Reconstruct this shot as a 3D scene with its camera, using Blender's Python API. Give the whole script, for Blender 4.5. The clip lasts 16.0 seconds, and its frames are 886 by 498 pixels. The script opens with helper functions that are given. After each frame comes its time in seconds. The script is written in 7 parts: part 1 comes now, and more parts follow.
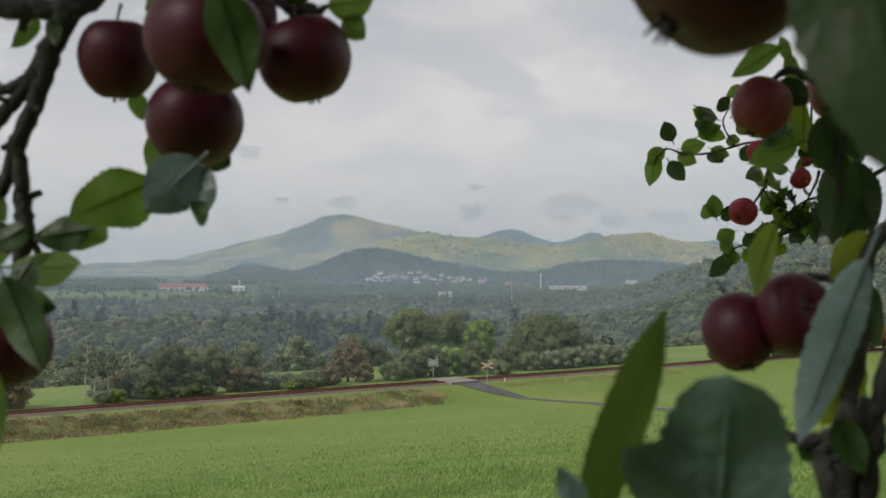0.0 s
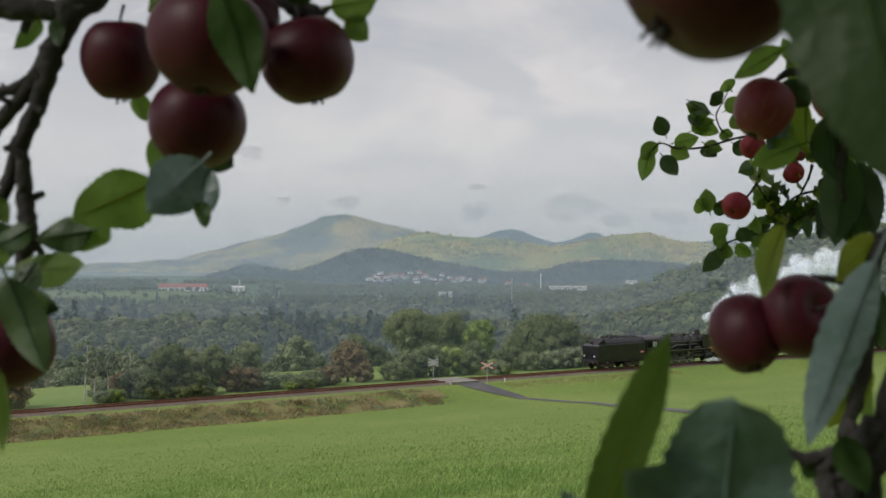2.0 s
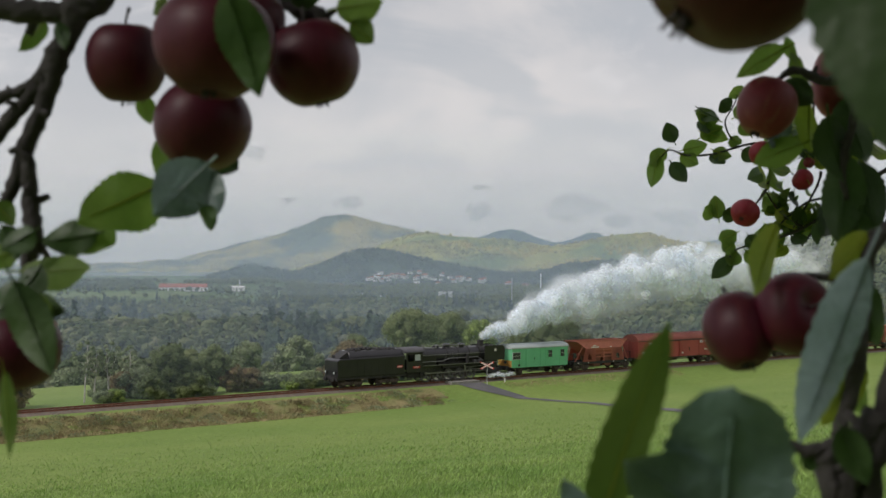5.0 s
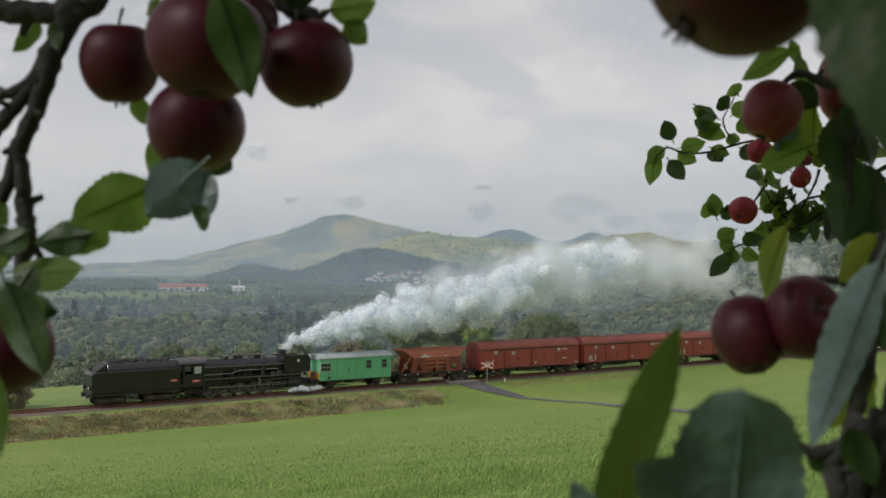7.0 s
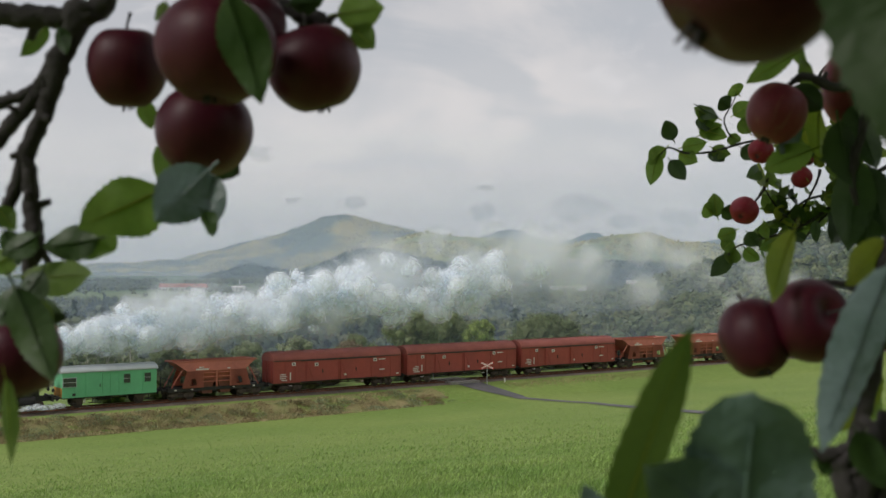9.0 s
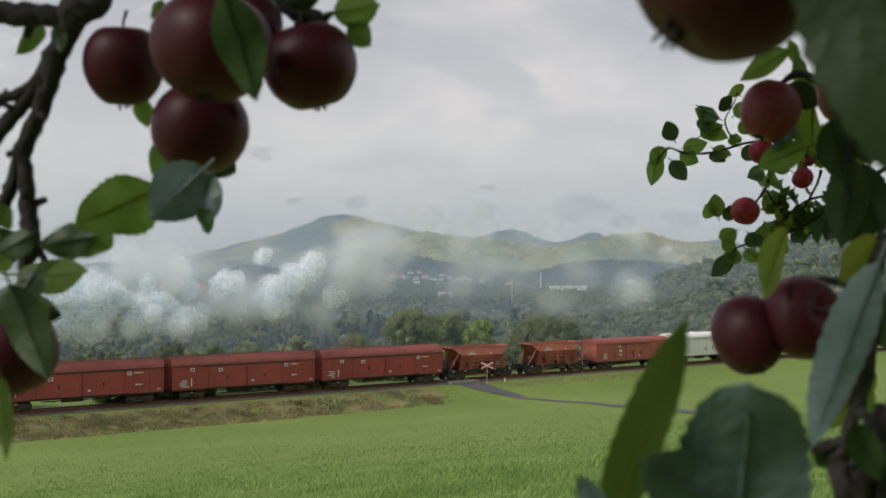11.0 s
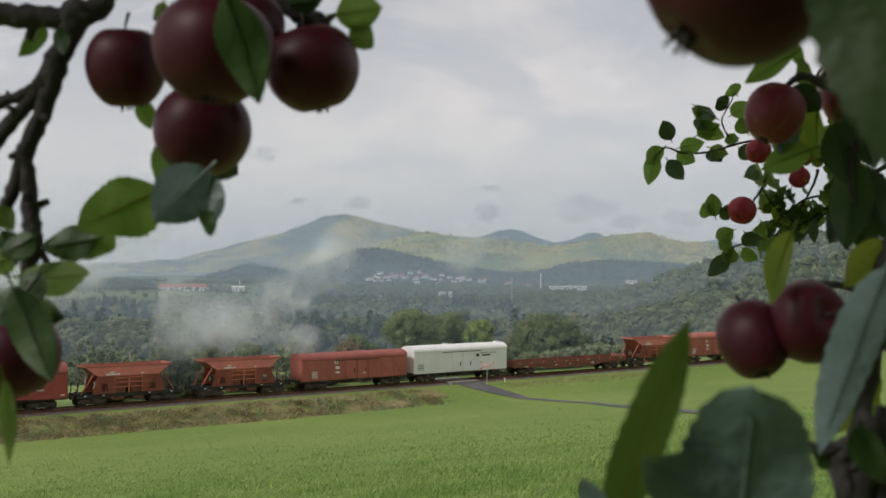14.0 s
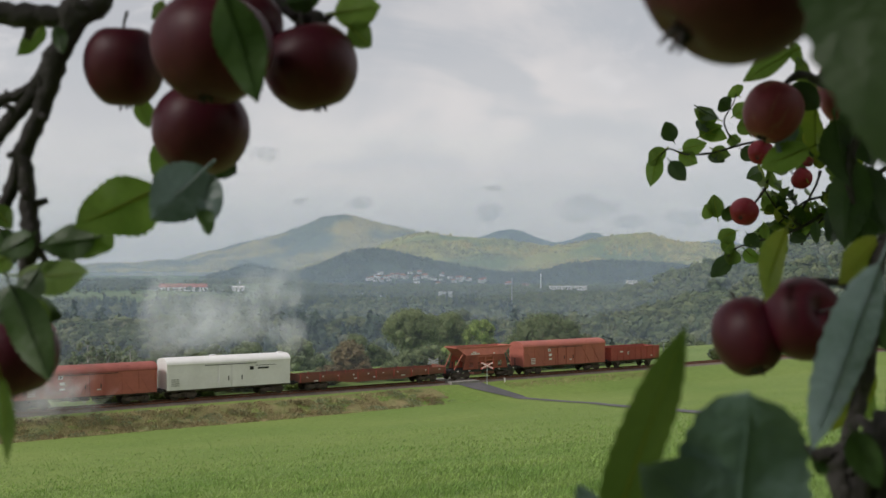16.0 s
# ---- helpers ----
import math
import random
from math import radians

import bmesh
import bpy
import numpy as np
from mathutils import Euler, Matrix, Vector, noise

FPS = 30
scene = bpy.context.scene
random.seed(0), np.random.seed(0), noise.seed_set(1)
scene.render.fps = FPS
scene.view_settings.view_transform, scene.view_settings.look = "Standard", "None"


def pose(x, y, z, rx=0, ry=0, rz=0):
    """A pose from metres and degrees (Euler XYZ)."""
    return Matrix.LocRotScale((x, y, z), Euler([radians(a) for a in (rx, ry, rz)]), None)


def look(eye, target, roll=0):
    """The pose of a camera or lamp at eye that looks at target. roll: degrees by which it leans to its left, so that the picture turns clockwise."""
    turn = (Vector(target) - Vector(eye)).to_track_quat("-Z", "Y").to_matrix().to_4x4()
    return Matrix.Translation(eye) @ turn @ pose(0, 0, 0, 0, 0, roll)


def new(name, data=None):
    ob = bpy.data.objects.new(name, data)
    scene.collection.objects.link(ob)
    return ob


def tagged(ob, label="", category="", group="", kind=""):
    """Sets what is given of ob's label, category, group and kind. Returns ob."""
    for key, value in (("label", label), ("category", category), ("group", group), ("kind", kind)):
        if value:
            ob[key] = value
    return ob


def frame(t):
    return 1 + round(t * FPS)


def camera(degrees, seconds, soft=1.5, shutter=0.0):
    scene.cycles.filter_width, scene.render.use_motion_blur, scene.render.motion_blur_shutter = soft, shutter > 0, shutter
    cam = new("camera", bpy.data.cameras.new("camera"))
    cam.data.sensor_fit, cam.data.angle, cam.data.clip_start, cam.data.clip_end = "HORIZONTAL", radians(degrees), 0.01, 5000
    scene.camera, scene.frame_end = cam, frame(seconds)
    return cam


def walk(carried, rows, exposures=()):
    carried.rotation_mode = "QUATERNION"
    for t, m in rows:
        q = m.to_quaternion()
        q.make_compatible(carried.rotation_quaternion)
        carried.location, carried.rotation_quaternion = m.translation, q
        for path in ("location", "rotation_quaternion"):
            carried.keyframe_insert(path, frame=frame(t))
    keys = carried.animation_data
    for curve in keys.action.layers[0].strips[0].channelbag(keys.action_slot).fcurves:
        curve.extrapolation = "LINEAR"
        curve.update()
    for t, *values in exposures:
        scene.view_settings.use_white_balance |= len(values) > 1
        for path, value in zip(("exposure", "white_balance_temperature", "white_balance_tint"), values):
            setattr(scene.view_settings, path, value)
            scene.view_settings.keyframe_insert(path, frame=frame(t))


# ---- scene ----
# ---- camera: it stands still under the apple tree, 12.8 m above the rails ----
cam = camera(45.93, 16.0)
cam.data.dof.use_dof = True
cam.data.dof.focus_distance = 110.0
cam.data.dof.aperture_fstop = 12.0
EYE_Z = 12.8
TILT = 1.2
STAND = pose(0, 0, EYE_Z, 90 + TILT, 0, 0)
walk(cam, [(0, STAND), (16, STAND)])
FOCAL = 1850.0


def sight(x, y, d):
    """The place d metres out on the line of sight to the right x and down y of the view."""
    return STAND @ Vector(((x - 784) / FOCAL * d, (441 - y) / FOCAL * d, -d))


# the railway: a straight line, s metres along it from TRACK_A, q metres from it towards the camera
TRACK_A = Vector((-40.22, 94.91, 0))
TRACK_D = Vector((0.8217, 0.5700, 0)).normalized()
TRACK_N = Vector((TRACK_D.y, -TRACK_D.x, 0))
TRACK_ANGLE = math.degrees(math.atan2(TRACK_D.y, TRACK_D.x))


def on_track(s, q=0.0, z=0.0):
    return TRACK_A + TRACK_D * s + TRACK_N * q + Vector((0, 0, z))

# ---- world, sun, exposure ----
world = bpy.data.worlds.new("overcast_sky")
scene.world = world
world.use_nodes = True
wn, wl = world.node_tree.nodes, world.node_tree.links
wn.clear()
w_out = wn.new("ShaderNodeOutputWorld")
w_bg = wn.new("ShaderNodeBackground")
w_bg.inputs["Strength"].default_value = 1.0
w_sky = wn.new("ShaderNodeTexSky")
w_sky.sky_type = "NISHITA"
w_sky.sun_disc = False
w_sky.sun_elevation = radians(42)
w_sky.sun_rotation = radians(-121)
w_dim = wn.new("ShaderNodeVectorMath")
w_dim.operation = "SCALE"
w_dim.inputs["Scale"].default_value = 0.1
wl.new(w_sky.outputs[0], w_dim.inputs[0])
w_co = wn.new("ShaderNodeTexCoord")
w_sep = wn.new("ShaderNodeSeparateXYZ")
wl.new(w_co.outputs["Generated"], w_sep.inputs[0])


def w_math(op, a, b):
    n = wn.new("ShaderNodeMath")
    n.operation = op
    for i, v in enumerate((a, b)):
        if isinstance(v, (int, float)):
            n.inputs[i].default_value = v
        else:
            wl.new(v, n.inputs[i])
    return n.outputs[0]


w_den = w_math("ADD", w_math("MAXIMUM", w_sep.outputs[2], 0.0), 0.30)
w_vec = wn.new("ShaderNodeCombineXYZ")
wl.new(w_math("DIVIDE", w_sep.outputs[0], w_den), w_vec.inputs[0])
wl.new(w_math("DIVIDE", w_sep.outputs[1], w_den), w_vec.inputs[1])


def w_noise(scale, detail, rough, distort, off):
    m = wn.new("ShaderNodeMapping")
    m.inputs["Location"].default_value = off
    wl.new(w_vec.outputs[0], m.inputs[0])
    n = wn.new("ShaderNodeTexNoise")
    n.inputs["Scale"].default_value = scale
    n.inputs["Detail"].default_value = detail
    n.inputs["Roughness"].default_value = rough
    n.inputs["Distortion"].default_value = distort
    wl.new(m.outputs[0], n.inputs["Vector"])
    return n.outputs["Fac"]


def w_ramp(fac, stops):
    r = wn.new("ShaderNodeValToRGB")
    r.color_ramp.interpolation = "EASE"
    for i, (p, c) in enumerate(stops):
        e = r.color_ramp.elements[i] if i < 2 else r.color_ramp.elements.new(p)
        e.position, e.color = p, (*c, 1)
    wl.new(fac, r.inputs[0])
    return r.outputs[0]


def w_mix(fac, a, b):
    n = wn.new("ShaderNodeMixRGB")
    if isinstance(fac, (int, float)):
        n.inputs[0].default_value = fac
    else:
        wl.new(fac, n.inputs[0])
    wl.new(a, n.inputs[1])
    wl.new(b, n.inputs[2])
    return n.outputs[0]


w_cloud = w_ramp(w_noise(1.5, 7, 0.5, 0.4, (2.3, 0.6, 0)),
                 [(0.40, (0.405, 0.412, 0.413)), (0.62, (0.55, 0.528, 0.498)), (0.50, (0.482, 0.475, 0.46))])
w_puff = w_ramp(w_noise(3.6, 8, 0.6, 0.3, (4.0, 1.0, 0)), [(0.55, (0, 0, 0)), (0.75, (0.55, 0.55, 0.55))])
w_white = wn.new("ShaderNodeRGB")
w_white.outputs[0].default_value = (0.63, 0.612, 0.585, 1)
w_all = w_mix(w_puff, w_cloud, w_white.outputs[0])
w_grey = wn.new("ShaderNodeRGB")
w_grey.outputs[0].default_value = (0.375, 0.393, 0.398, 1)
w_scud = w_ramp(w_noise(2.1, 7, 0.55, 0.5, (1.7, 6.2, 0)), [(0.46, (0, 0, 0)), (0.62, (0.75, 0.75, 0.75))])
w_all = w_mix(w_scud, w_all, w_grey.outputs[0])
w_pale = wn.new("ShaderNodeRGB")
w_pale.outputs[0].default_value = (0.585, 0.562, 0.53, 1)
w_low = wn.new("ShaderNodeMapRange")
w_low.inputs["From Min"].default_value, w_low.inputs["From Max"].default_value = 0.0, 0.22
w_low.inputs["To Min"].default_value, w_low.inputs["To Max"].default_value = 0.72, 0.0
wl.new(w_sep.outputs[2], w_low.inputs["Value"])
w_all = w_mix(w_low.outputs[0], w_all, w_pale.outputs[0])
w_fin = w_mix(0.9, w_dim.outputs[0], w_all)
wl.new(w_fin, w_bg.inputs["Color"])
wl.new(w_bg.outputs[0], w_out.inputs["Surface"])

sun = new("sun", bpy.data.lights.new("sun", "SUN"))
sun.data.energy = 1.65
sun.data.angle = radians(14)
sun.data.color = (1.0, 0.95, 0.87)
sun.matrix_world = look((-90, -35, 95), (0, 20, 0))
scene.view_settings.exposure = 0.36
scene.view_settings.use_white_balance = True
scene.view_settings.white_balance_temperature = 6430
scene.view_settings.white_balance_tint = 13.5

# ---- materials ----
def material(name, base, alt=None, scale=4.0, rough=0.8, metal=0.0, bump=0.0, bump_scale=30.0, fine=0.0, fine_scale=40.0, island=0.0, random_ob=0.0,
             translucent=0.0, contrast=(0.35, 0.65), coat=0.0, spec=0.5):
    """A surface: two colours mixed by broad noise, a finer grain over it, relief, and variation piece by piece."""
    m = bpy.data.materials.new(name)
    m.use_nodes = True
    n, l = m.node_tree.nodes, m.node_tree.links
    b = n["Principled BSDF"]
    b.inputs["Roughness"].default_value = rough
    b.inputs["Metallic"].default_value = metal
    b.inputs["Coat Weight"].default_value = coat
    b.inputs["Specular IOR Level"].default_value = spec
    co = n.new("ShaderNodeTexCoord")
    rgb = n.new("ShaderNodeMixRGB")
    rgb.inputs[1].default_value = (*base, 1)
    rgb.inputs[2].default_value = (*(alt or base), 1)
    broad = n.new("ShaderNodeTexNoise")
    broad.inputs["Scale"].default_value = scale
    broad.inputs["Detail"].default_value = 6
    l.new(co.outputs["Object"], broad.inputs["Vector"])
    ramp = n.new("ShaderNodeValToRGB")
    ramp.color_ramp.elements[0].position, ramp.color_ramp.elements[1].position = contrast
    l.new(broad.outputs["Fac"], ramp.inputs[0])
    l.new(ramp.outputs[0], rgb.inputs[0])
    colour = rgb.outputs[0]

    def vary(colour, socket, amount):
        s = n.new("ShaderNodeMapRange")
        s.inputs["To Min"].default_value, s.inputs["To Max"].default_value = 1 - amount, 1 + amount
        l.new(socket, s.inputs["Value"])
        h = n.new("ShaderNodeVectorMath")
        h.operation = "SCALE"
        l.new(colour, h.inputs[0])
        l.new(s.outputs[0], h.inputs["Scale"])
        return h.outputs[0]

    if fine:
        g = n.new("ShaderNodeTexNoise")
        g.inputs["Scale"].default_value = fine_scale
        g.inputs["Detail"].default_value = 5
        g.inputs["Roughness"].default_value = 0.7
        l.new(co.outputs["Object"], g.inputs["Vector"])
        colour = vary(colour, g.outputs["Fac"], fine)
    if island:
        g = n.new("ShaderNodeNewGeometry")
        colour = vary(colour, g.outputs["Random Per Island"], island)
    if random_ob:
        g = n.new("ShaderNodeObjectInfo")
        colour = vary(colour, g.outputs["Random"], random_ob)
    l.new(colour, b.inputs["Base Color"])
    if bump:
        g = n.new("ShaderNodeTexNoise")
        g.inputs["Scale"].default_value = bump_scale
        g.inputs["Detail"].default_value = 6
        l.new(co.outputs["Object"], g.inputs["Vector"])
        k = n.new("ShaderNodeBump")
        k.inputs["Strength"].default_value = bump
        k.inputs["Distance"].default_value = 0.6 / bump_scale
        l.new(g.outputs["Fac"], k.inputs["Height"])
        l.new(k.outputs[0], b.inputs["Normal"])
    if translucent:
        tr = n.new("ShaderNodeBsdfTranslucent")
        l.new(colour, tr.inputs["Color"])
        mix = n.new("ShaderNodeMixShader")
        mix.inputs[0].default_value = translucent
        l.new(b.outputs[0], mix.inputs[1])
        l.new(tr.outputs[0], mix.inputs[2])
        l.new(mix.outputs[0], n["Material Output"].inputs["Surface"])
    return m


M_FIELD = material("meadow_grass", (0.145, 0.22, 0.05), (0.19, 0.255, 0.065), 0.05, 0.9, fine=0.35, fine_scale=1.6, bump=0.6, bump_scale=2.2, spec=0.2)
M_BLADE = material("grass_blade", (0.165, 0.285, 0.06), (0.25, 0.36, 0.095), 0.25, 0.55, island=0.45, translucent=0.3)
M_DRY = material("dry_grass", (0.36, 0.30, 0.16), (0.25, 0.25, 0.11), 0.6, 0.95, island=0.35, fine=0.3, fine_scale=3)
M_BANK = material("dry_bank_ground", (0.24, 0.20, 0.10), (0.15, 0.17, 0.06), 0.5, 0.95, fine=0.5, fine_scale=3, bump=0.5, bump_scale=4, spec=0.2)
M_VALLEY = material("valley_ground", (0.05, 0.09, 0.03), (0.10, 0.15, 0.05), 0.02, 0.95, fine=0.3, fine_scale=0.4, spec=0.2)
M_FOREST = material("forest_leaves", (0.060, 0.084, 0.038), (0.128, 0.142, 0.062), 0.09, 0.9, island=0.28, spec=0.15)
M_CONIFER = material("conifer_needles", (0.038, 0.062, 0.044), (0.06, 0.083, 0.052), 0.09, 0.9, island=0.25, spec=0.15)
M_FOREST_PALE = material("pale_forest_leaves", (0.12, 0.14, 0.08), (0.15, 0.155, 0.085), 0.09, 0.9, island=0.25, spec=0.15)
# Sunlight on these hills is put into the yellow-green colour.
M_HILL_LIT = material("hill_sunlit_wood", (0.34, 0.33, 0.09), (0.15, 0.20, 0.075), 0.005, 0.95, fine=0.75, fine_scale=0.10, contrast=(0.42, 0.6), bump=1.0, bump_scale=0.04, spec=0.1)
# Yellow patches: meadows, and sunlit slopes put into the mountain's colour.
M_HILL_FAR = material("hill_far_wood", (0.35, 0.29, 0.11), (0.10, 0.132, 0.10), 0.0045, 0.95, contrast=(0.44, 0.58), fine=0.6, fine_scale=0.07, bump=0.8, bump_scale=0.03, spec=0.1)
# The blue of distant haze is put into this wood's colour.
M_HILL_HAZE_BLUE = material("hill_haze_blue", (0.085, 0.125, 0.125), (0.07, 0.11, 0.12), 0.004, 0.95, fine=0.2, fine_scale=0.03, spec=0.1)
# Dark colour stands in for cloud shadow on the foothills.
M_HILL_DARK = material("hill_cloud_shade_wood", (0.04, 0.062, 0.05), (0.055, 0.085, 0.05), 0.006, 0.95, fine=0.7, fine_scale=0.12, bump=1.0, bump_scale=0.05, spec=0.1)
# The trees carry the same sunlight in their colour.
M_HILL_LIT_TREES = material("hill_tree_sunlit", (0.39, 0.325, 0.10), (0.18, 0.19, 0.08), 0.006, 0.95, island=0.35, spec=0.1, contrast=(0.42, 0.6))
# Tree colour repeats the painted sunlit patches of the mountain.
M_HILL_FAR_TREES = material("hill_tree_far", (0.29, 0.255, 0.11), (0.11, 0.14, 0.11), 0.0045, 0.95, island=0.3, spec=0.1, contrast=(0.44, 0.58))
# Trees of the foothills, with the cloud shadow in their colour too.
M_HILL_DARK_TREES = material("hill_tree_cloud_shade", (0.035, 0.052, 0.042), (0.055, 0.075, 0.045), 0.012, 0.95, island=0.3, spec=0.1)
M_BALLAST = material("ballast_stone", (0.17, 0.13, 0.105), (0.11, 0.09, 0.075), 1.5, 0.95, fine=0.4, fine_scale=14, bump=1.0, bump_scale=14)
M_RUST_RAIL = material("rusty_rail", (0.24, 0.095, 0.055), (0.16, 0.07, 0.045), 3, 0.75, metal=0.2, fine=0.2)
M_RAIL_TOP = material("worn_rail_head", (0.42, 0.38, 0.35), (0.34, 0.30, 0.28), 3, 0.35, metal=0.9)
M_SLEEPER = material("sleeper_wood", (0.14, 0.11, 0.09), (0.09, 0.07, 0.06), 2, 0.9, fine=0.3, random_ob=0.2)
M_ASPHALT = material("worn_asphalt", (0.12, 0.115, 0.12), (0.085, 0.085, 0.09), 0.4, 0.9, fine=0.25, fine_scale=12, bump=0.4, bump_scale=30)
M_CONCRETE = material("concrete", (0.32, 0.30, 0.275), (0.24, 0.23, 0.21), 1.5, 0.85, fine=0.15)

M_BLACK = material("black_loco_paint", (0.009, 0.008, 0.012), (0.016, 0.014, 0.019), 0.8, 0.30, fine=0.3, fine_scale=6, bump=0.1, bump_scale=8, spec=0.5, coat=0.25)
M_SOOT = material("sooty_iron", (0.014, 0.013, 0.015), (0.034, 0.030, 0.031), 1.2, 0.6, fine=0.3, fine_scale=9)
M_UNDER = material("dusty_running_gear", (0.045, 0.035, 0.03), (0.09, 0.068, 0.055), 1.3, 0.85, fine=0.3, fine_scale=7)
M_WHEEL = material("greasy_driving_wheel", (0.15, 0.145, 0.15), (0.085, 0.08, 0.082), 2, 0.5, metal=0.2, fine=0.3, fine_scale=8)
M_STEEL = material("worn_steel", (0.30, 0.30, 0.30), (0.2, 0.19, 0.18), 3, 0.4, metal=0.8)
M_CAB_ROOF = material("faded_cab_roof", (0.075, 0.070, 0.082), (0.05, 0.048, 0.055), 1.5, 0.55, fine=0.3, fine_scale=6)
M_RED_VAN = material("oxide_red_van_paint", (0.36, 0.070, 0.055), (0.29, 0.062, 0.05), 0.5, 0.6, fine=0.22, fine_scale=3, bump=0.12, bump_scale=4)
M_RED_ROOF = material("dusty_red_roof", (0.33, 0.095, 0.075), (0.26, 0.075, 0.06), 0.6, 0.75, fine=0.25, fine_scale=3)
M_ORANGE_VAN = material("faded_orange_red_paint", (0.41, 0.125, 0.09), (0.34, 0.105, 0.08), 0.5, 0.65, fine=0.22, fine_scale=3, bump=0.1, bump_scale=4)
M_HOPPER = material("rusty_hopper_paint", (0.47, 0.15, 0.10), (0.37, 0.12, 0.085), 0.6, 0.7, fine=0.3, fine_scale=4)
M_GREEN_VAN = material("pale_green_paint", (0.15, 0.50, 0.26), (0.13, 0.44, 0.23), 0.5, 0.55, fine=0.12, fine_scale=3)
M_GREY_ROOF = material("pale_grey_roof", (0.42, 0.46, 0.47), (0.34, 0.38, 0.39), 0.6, 0.7, fine=0.15)
M_WHITE_VAN = material("white_van_paint", (0.80, 0.79, 0.785), (0.71, 0.70, 0.69), 0.5, 0.55, fine=0.08, fine_scale=3)
M_MARK = material("white_marking", (0.75, 0.72, 0.70), (0.6, 0.55, 0.52), 3, 0.7)
M_MARK_RED = material("red_plate", (0.5, 0.05, 0.04), (0.42, 0.05, 0.04), 3, 0.6)
M_DARKGLASS = material("dark_window_glass", (0.03, 0.04, 0.045), (0.05, 0.06, 0.06), 2, 0.08, coat=0.5)
M_FLAT = material("weathered_wagon_floor", (0.24, 0.085, 0.055), (0.17, 0.075, 0.055), 0.7, 0.85, fine=0.3, fine_scale=5)

M_BARK = material("tree_bark", (0.10, 0.08, 0.06), (0.06, 0.05, 0.04), 3, 0.9, fine=0.3, bump=0.5, bump_scale=12)
M_BIRCH = material("birch_bark", (0.55, 0.52, 0.46), (0.2, 0.19, 0.17), 1.2, 0.85)
M_LEAF_DARK = material("dark_green_leaves", (0.15, 0.19, 0.085), (0.185, 0.225, 0.10), 0.4, 0.7, island=0.28, translucent=0.4, spec=0.3)
M_LEAF_MID = material("mid_green_leaves", (0.20, 0.25, 0.115), (0.24, 0.28, 0.13), 0.4, 0.7, island=0.28, translucent=0.4, spec=0.3)
M_LEAF_LIGHT = material("light_green_leaves", (0.23, 0.31, 0.085), (0.26, 0.33, 0.095), 0.4, 0.7, island=0.45, translucent=0.3, spec=0.3)
M_LEAF_BROWN = material("autumn_brown_leaves", (0.25, 0.185, 0.10), (0.19, 0.165, 0.09), 0.4, 0.8, island=0.35, translucent=0.2, spec=0.2)
M_LEAF_GREY = material("grey_green_leaves", (0.24, 0.275, 0.165), (0.195, 0.24, 0.125), 0.4, 0.8, island=0.45, translucent=0.2, spec=0.2)
M_WALL = material("pale_render_wall", (0.72, 0.70, 0.66), (0.62, 0.6, 0.56), 0.2, 0.85, random_ob=0.15)
M_ROOF_TILE = material("red_tile_roof", (0.38, 0.10, 0.055), (0.28, 0.09, 0.055), 0.3, 0.85, random_ob=0.3)
M_ROOF_GREY = material("grey_slate_roof", (0.17, 0.16, 0.16), (0.12, 0.115, 0.115), 0.3, 0.8, random_ob=0.3)
M_SIGN_WHITE = material("sign_white", (0.78, 0.77, 0.74), (0.66, 0.65, 0.62), 3, 0.5)
M_SIGN_RED = material("sign_red", (0.55, 0.06, 0.05), (0.48, 0.06, 0.05), 3, 0.5)
M_SIGN_GREY = material("bare_sign_metal", (0.5, 0.52, 0.52), (0.42, 0.44, 0.44), 3, 0.5, metal=0.3)
M_PASTURE = material("far_pasture", (0.10, 0.15, 0.055), (0.14, 0.175, 0.07), 0.02, 0.9, fine=0.2, fine_scale=0.3, spec=0.2)


def haze_sheet_material(name, amount, low, high):
    """Haze stand-in: a mostly clear, pale blue sheet surface, thinning with height."""
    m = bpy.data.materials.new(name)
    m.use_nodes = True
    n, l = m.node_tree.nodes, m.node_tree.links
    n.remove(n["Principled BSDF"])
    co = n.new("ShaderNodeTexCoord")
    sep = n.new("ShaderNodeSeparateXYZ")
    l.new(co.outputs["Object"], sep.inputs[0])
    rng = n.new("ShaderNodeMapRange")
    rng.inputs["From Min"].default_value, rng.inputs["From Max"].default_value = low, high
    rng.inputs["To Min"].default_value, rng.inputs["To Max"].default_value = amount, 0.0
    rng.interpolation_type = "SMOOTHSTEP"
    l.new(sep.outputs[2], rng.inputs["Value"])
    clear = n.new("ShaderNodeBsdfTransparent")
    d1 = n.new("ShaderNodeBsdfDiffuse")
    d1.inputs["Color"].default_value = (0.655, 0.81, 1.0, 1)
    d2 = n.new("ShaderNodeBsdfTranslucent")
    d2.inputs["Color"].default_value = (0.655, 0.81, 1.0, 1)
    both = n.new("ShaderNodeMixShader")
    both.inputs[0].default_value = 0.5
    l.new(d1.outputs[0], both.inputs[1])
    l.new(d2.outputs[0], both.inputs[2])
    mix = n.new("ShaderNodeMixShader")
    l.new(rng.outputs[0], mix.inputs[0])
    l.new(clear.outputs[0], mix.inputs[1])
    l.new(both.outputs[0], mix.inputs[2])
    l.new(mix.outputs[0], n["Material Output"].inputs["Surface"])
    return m

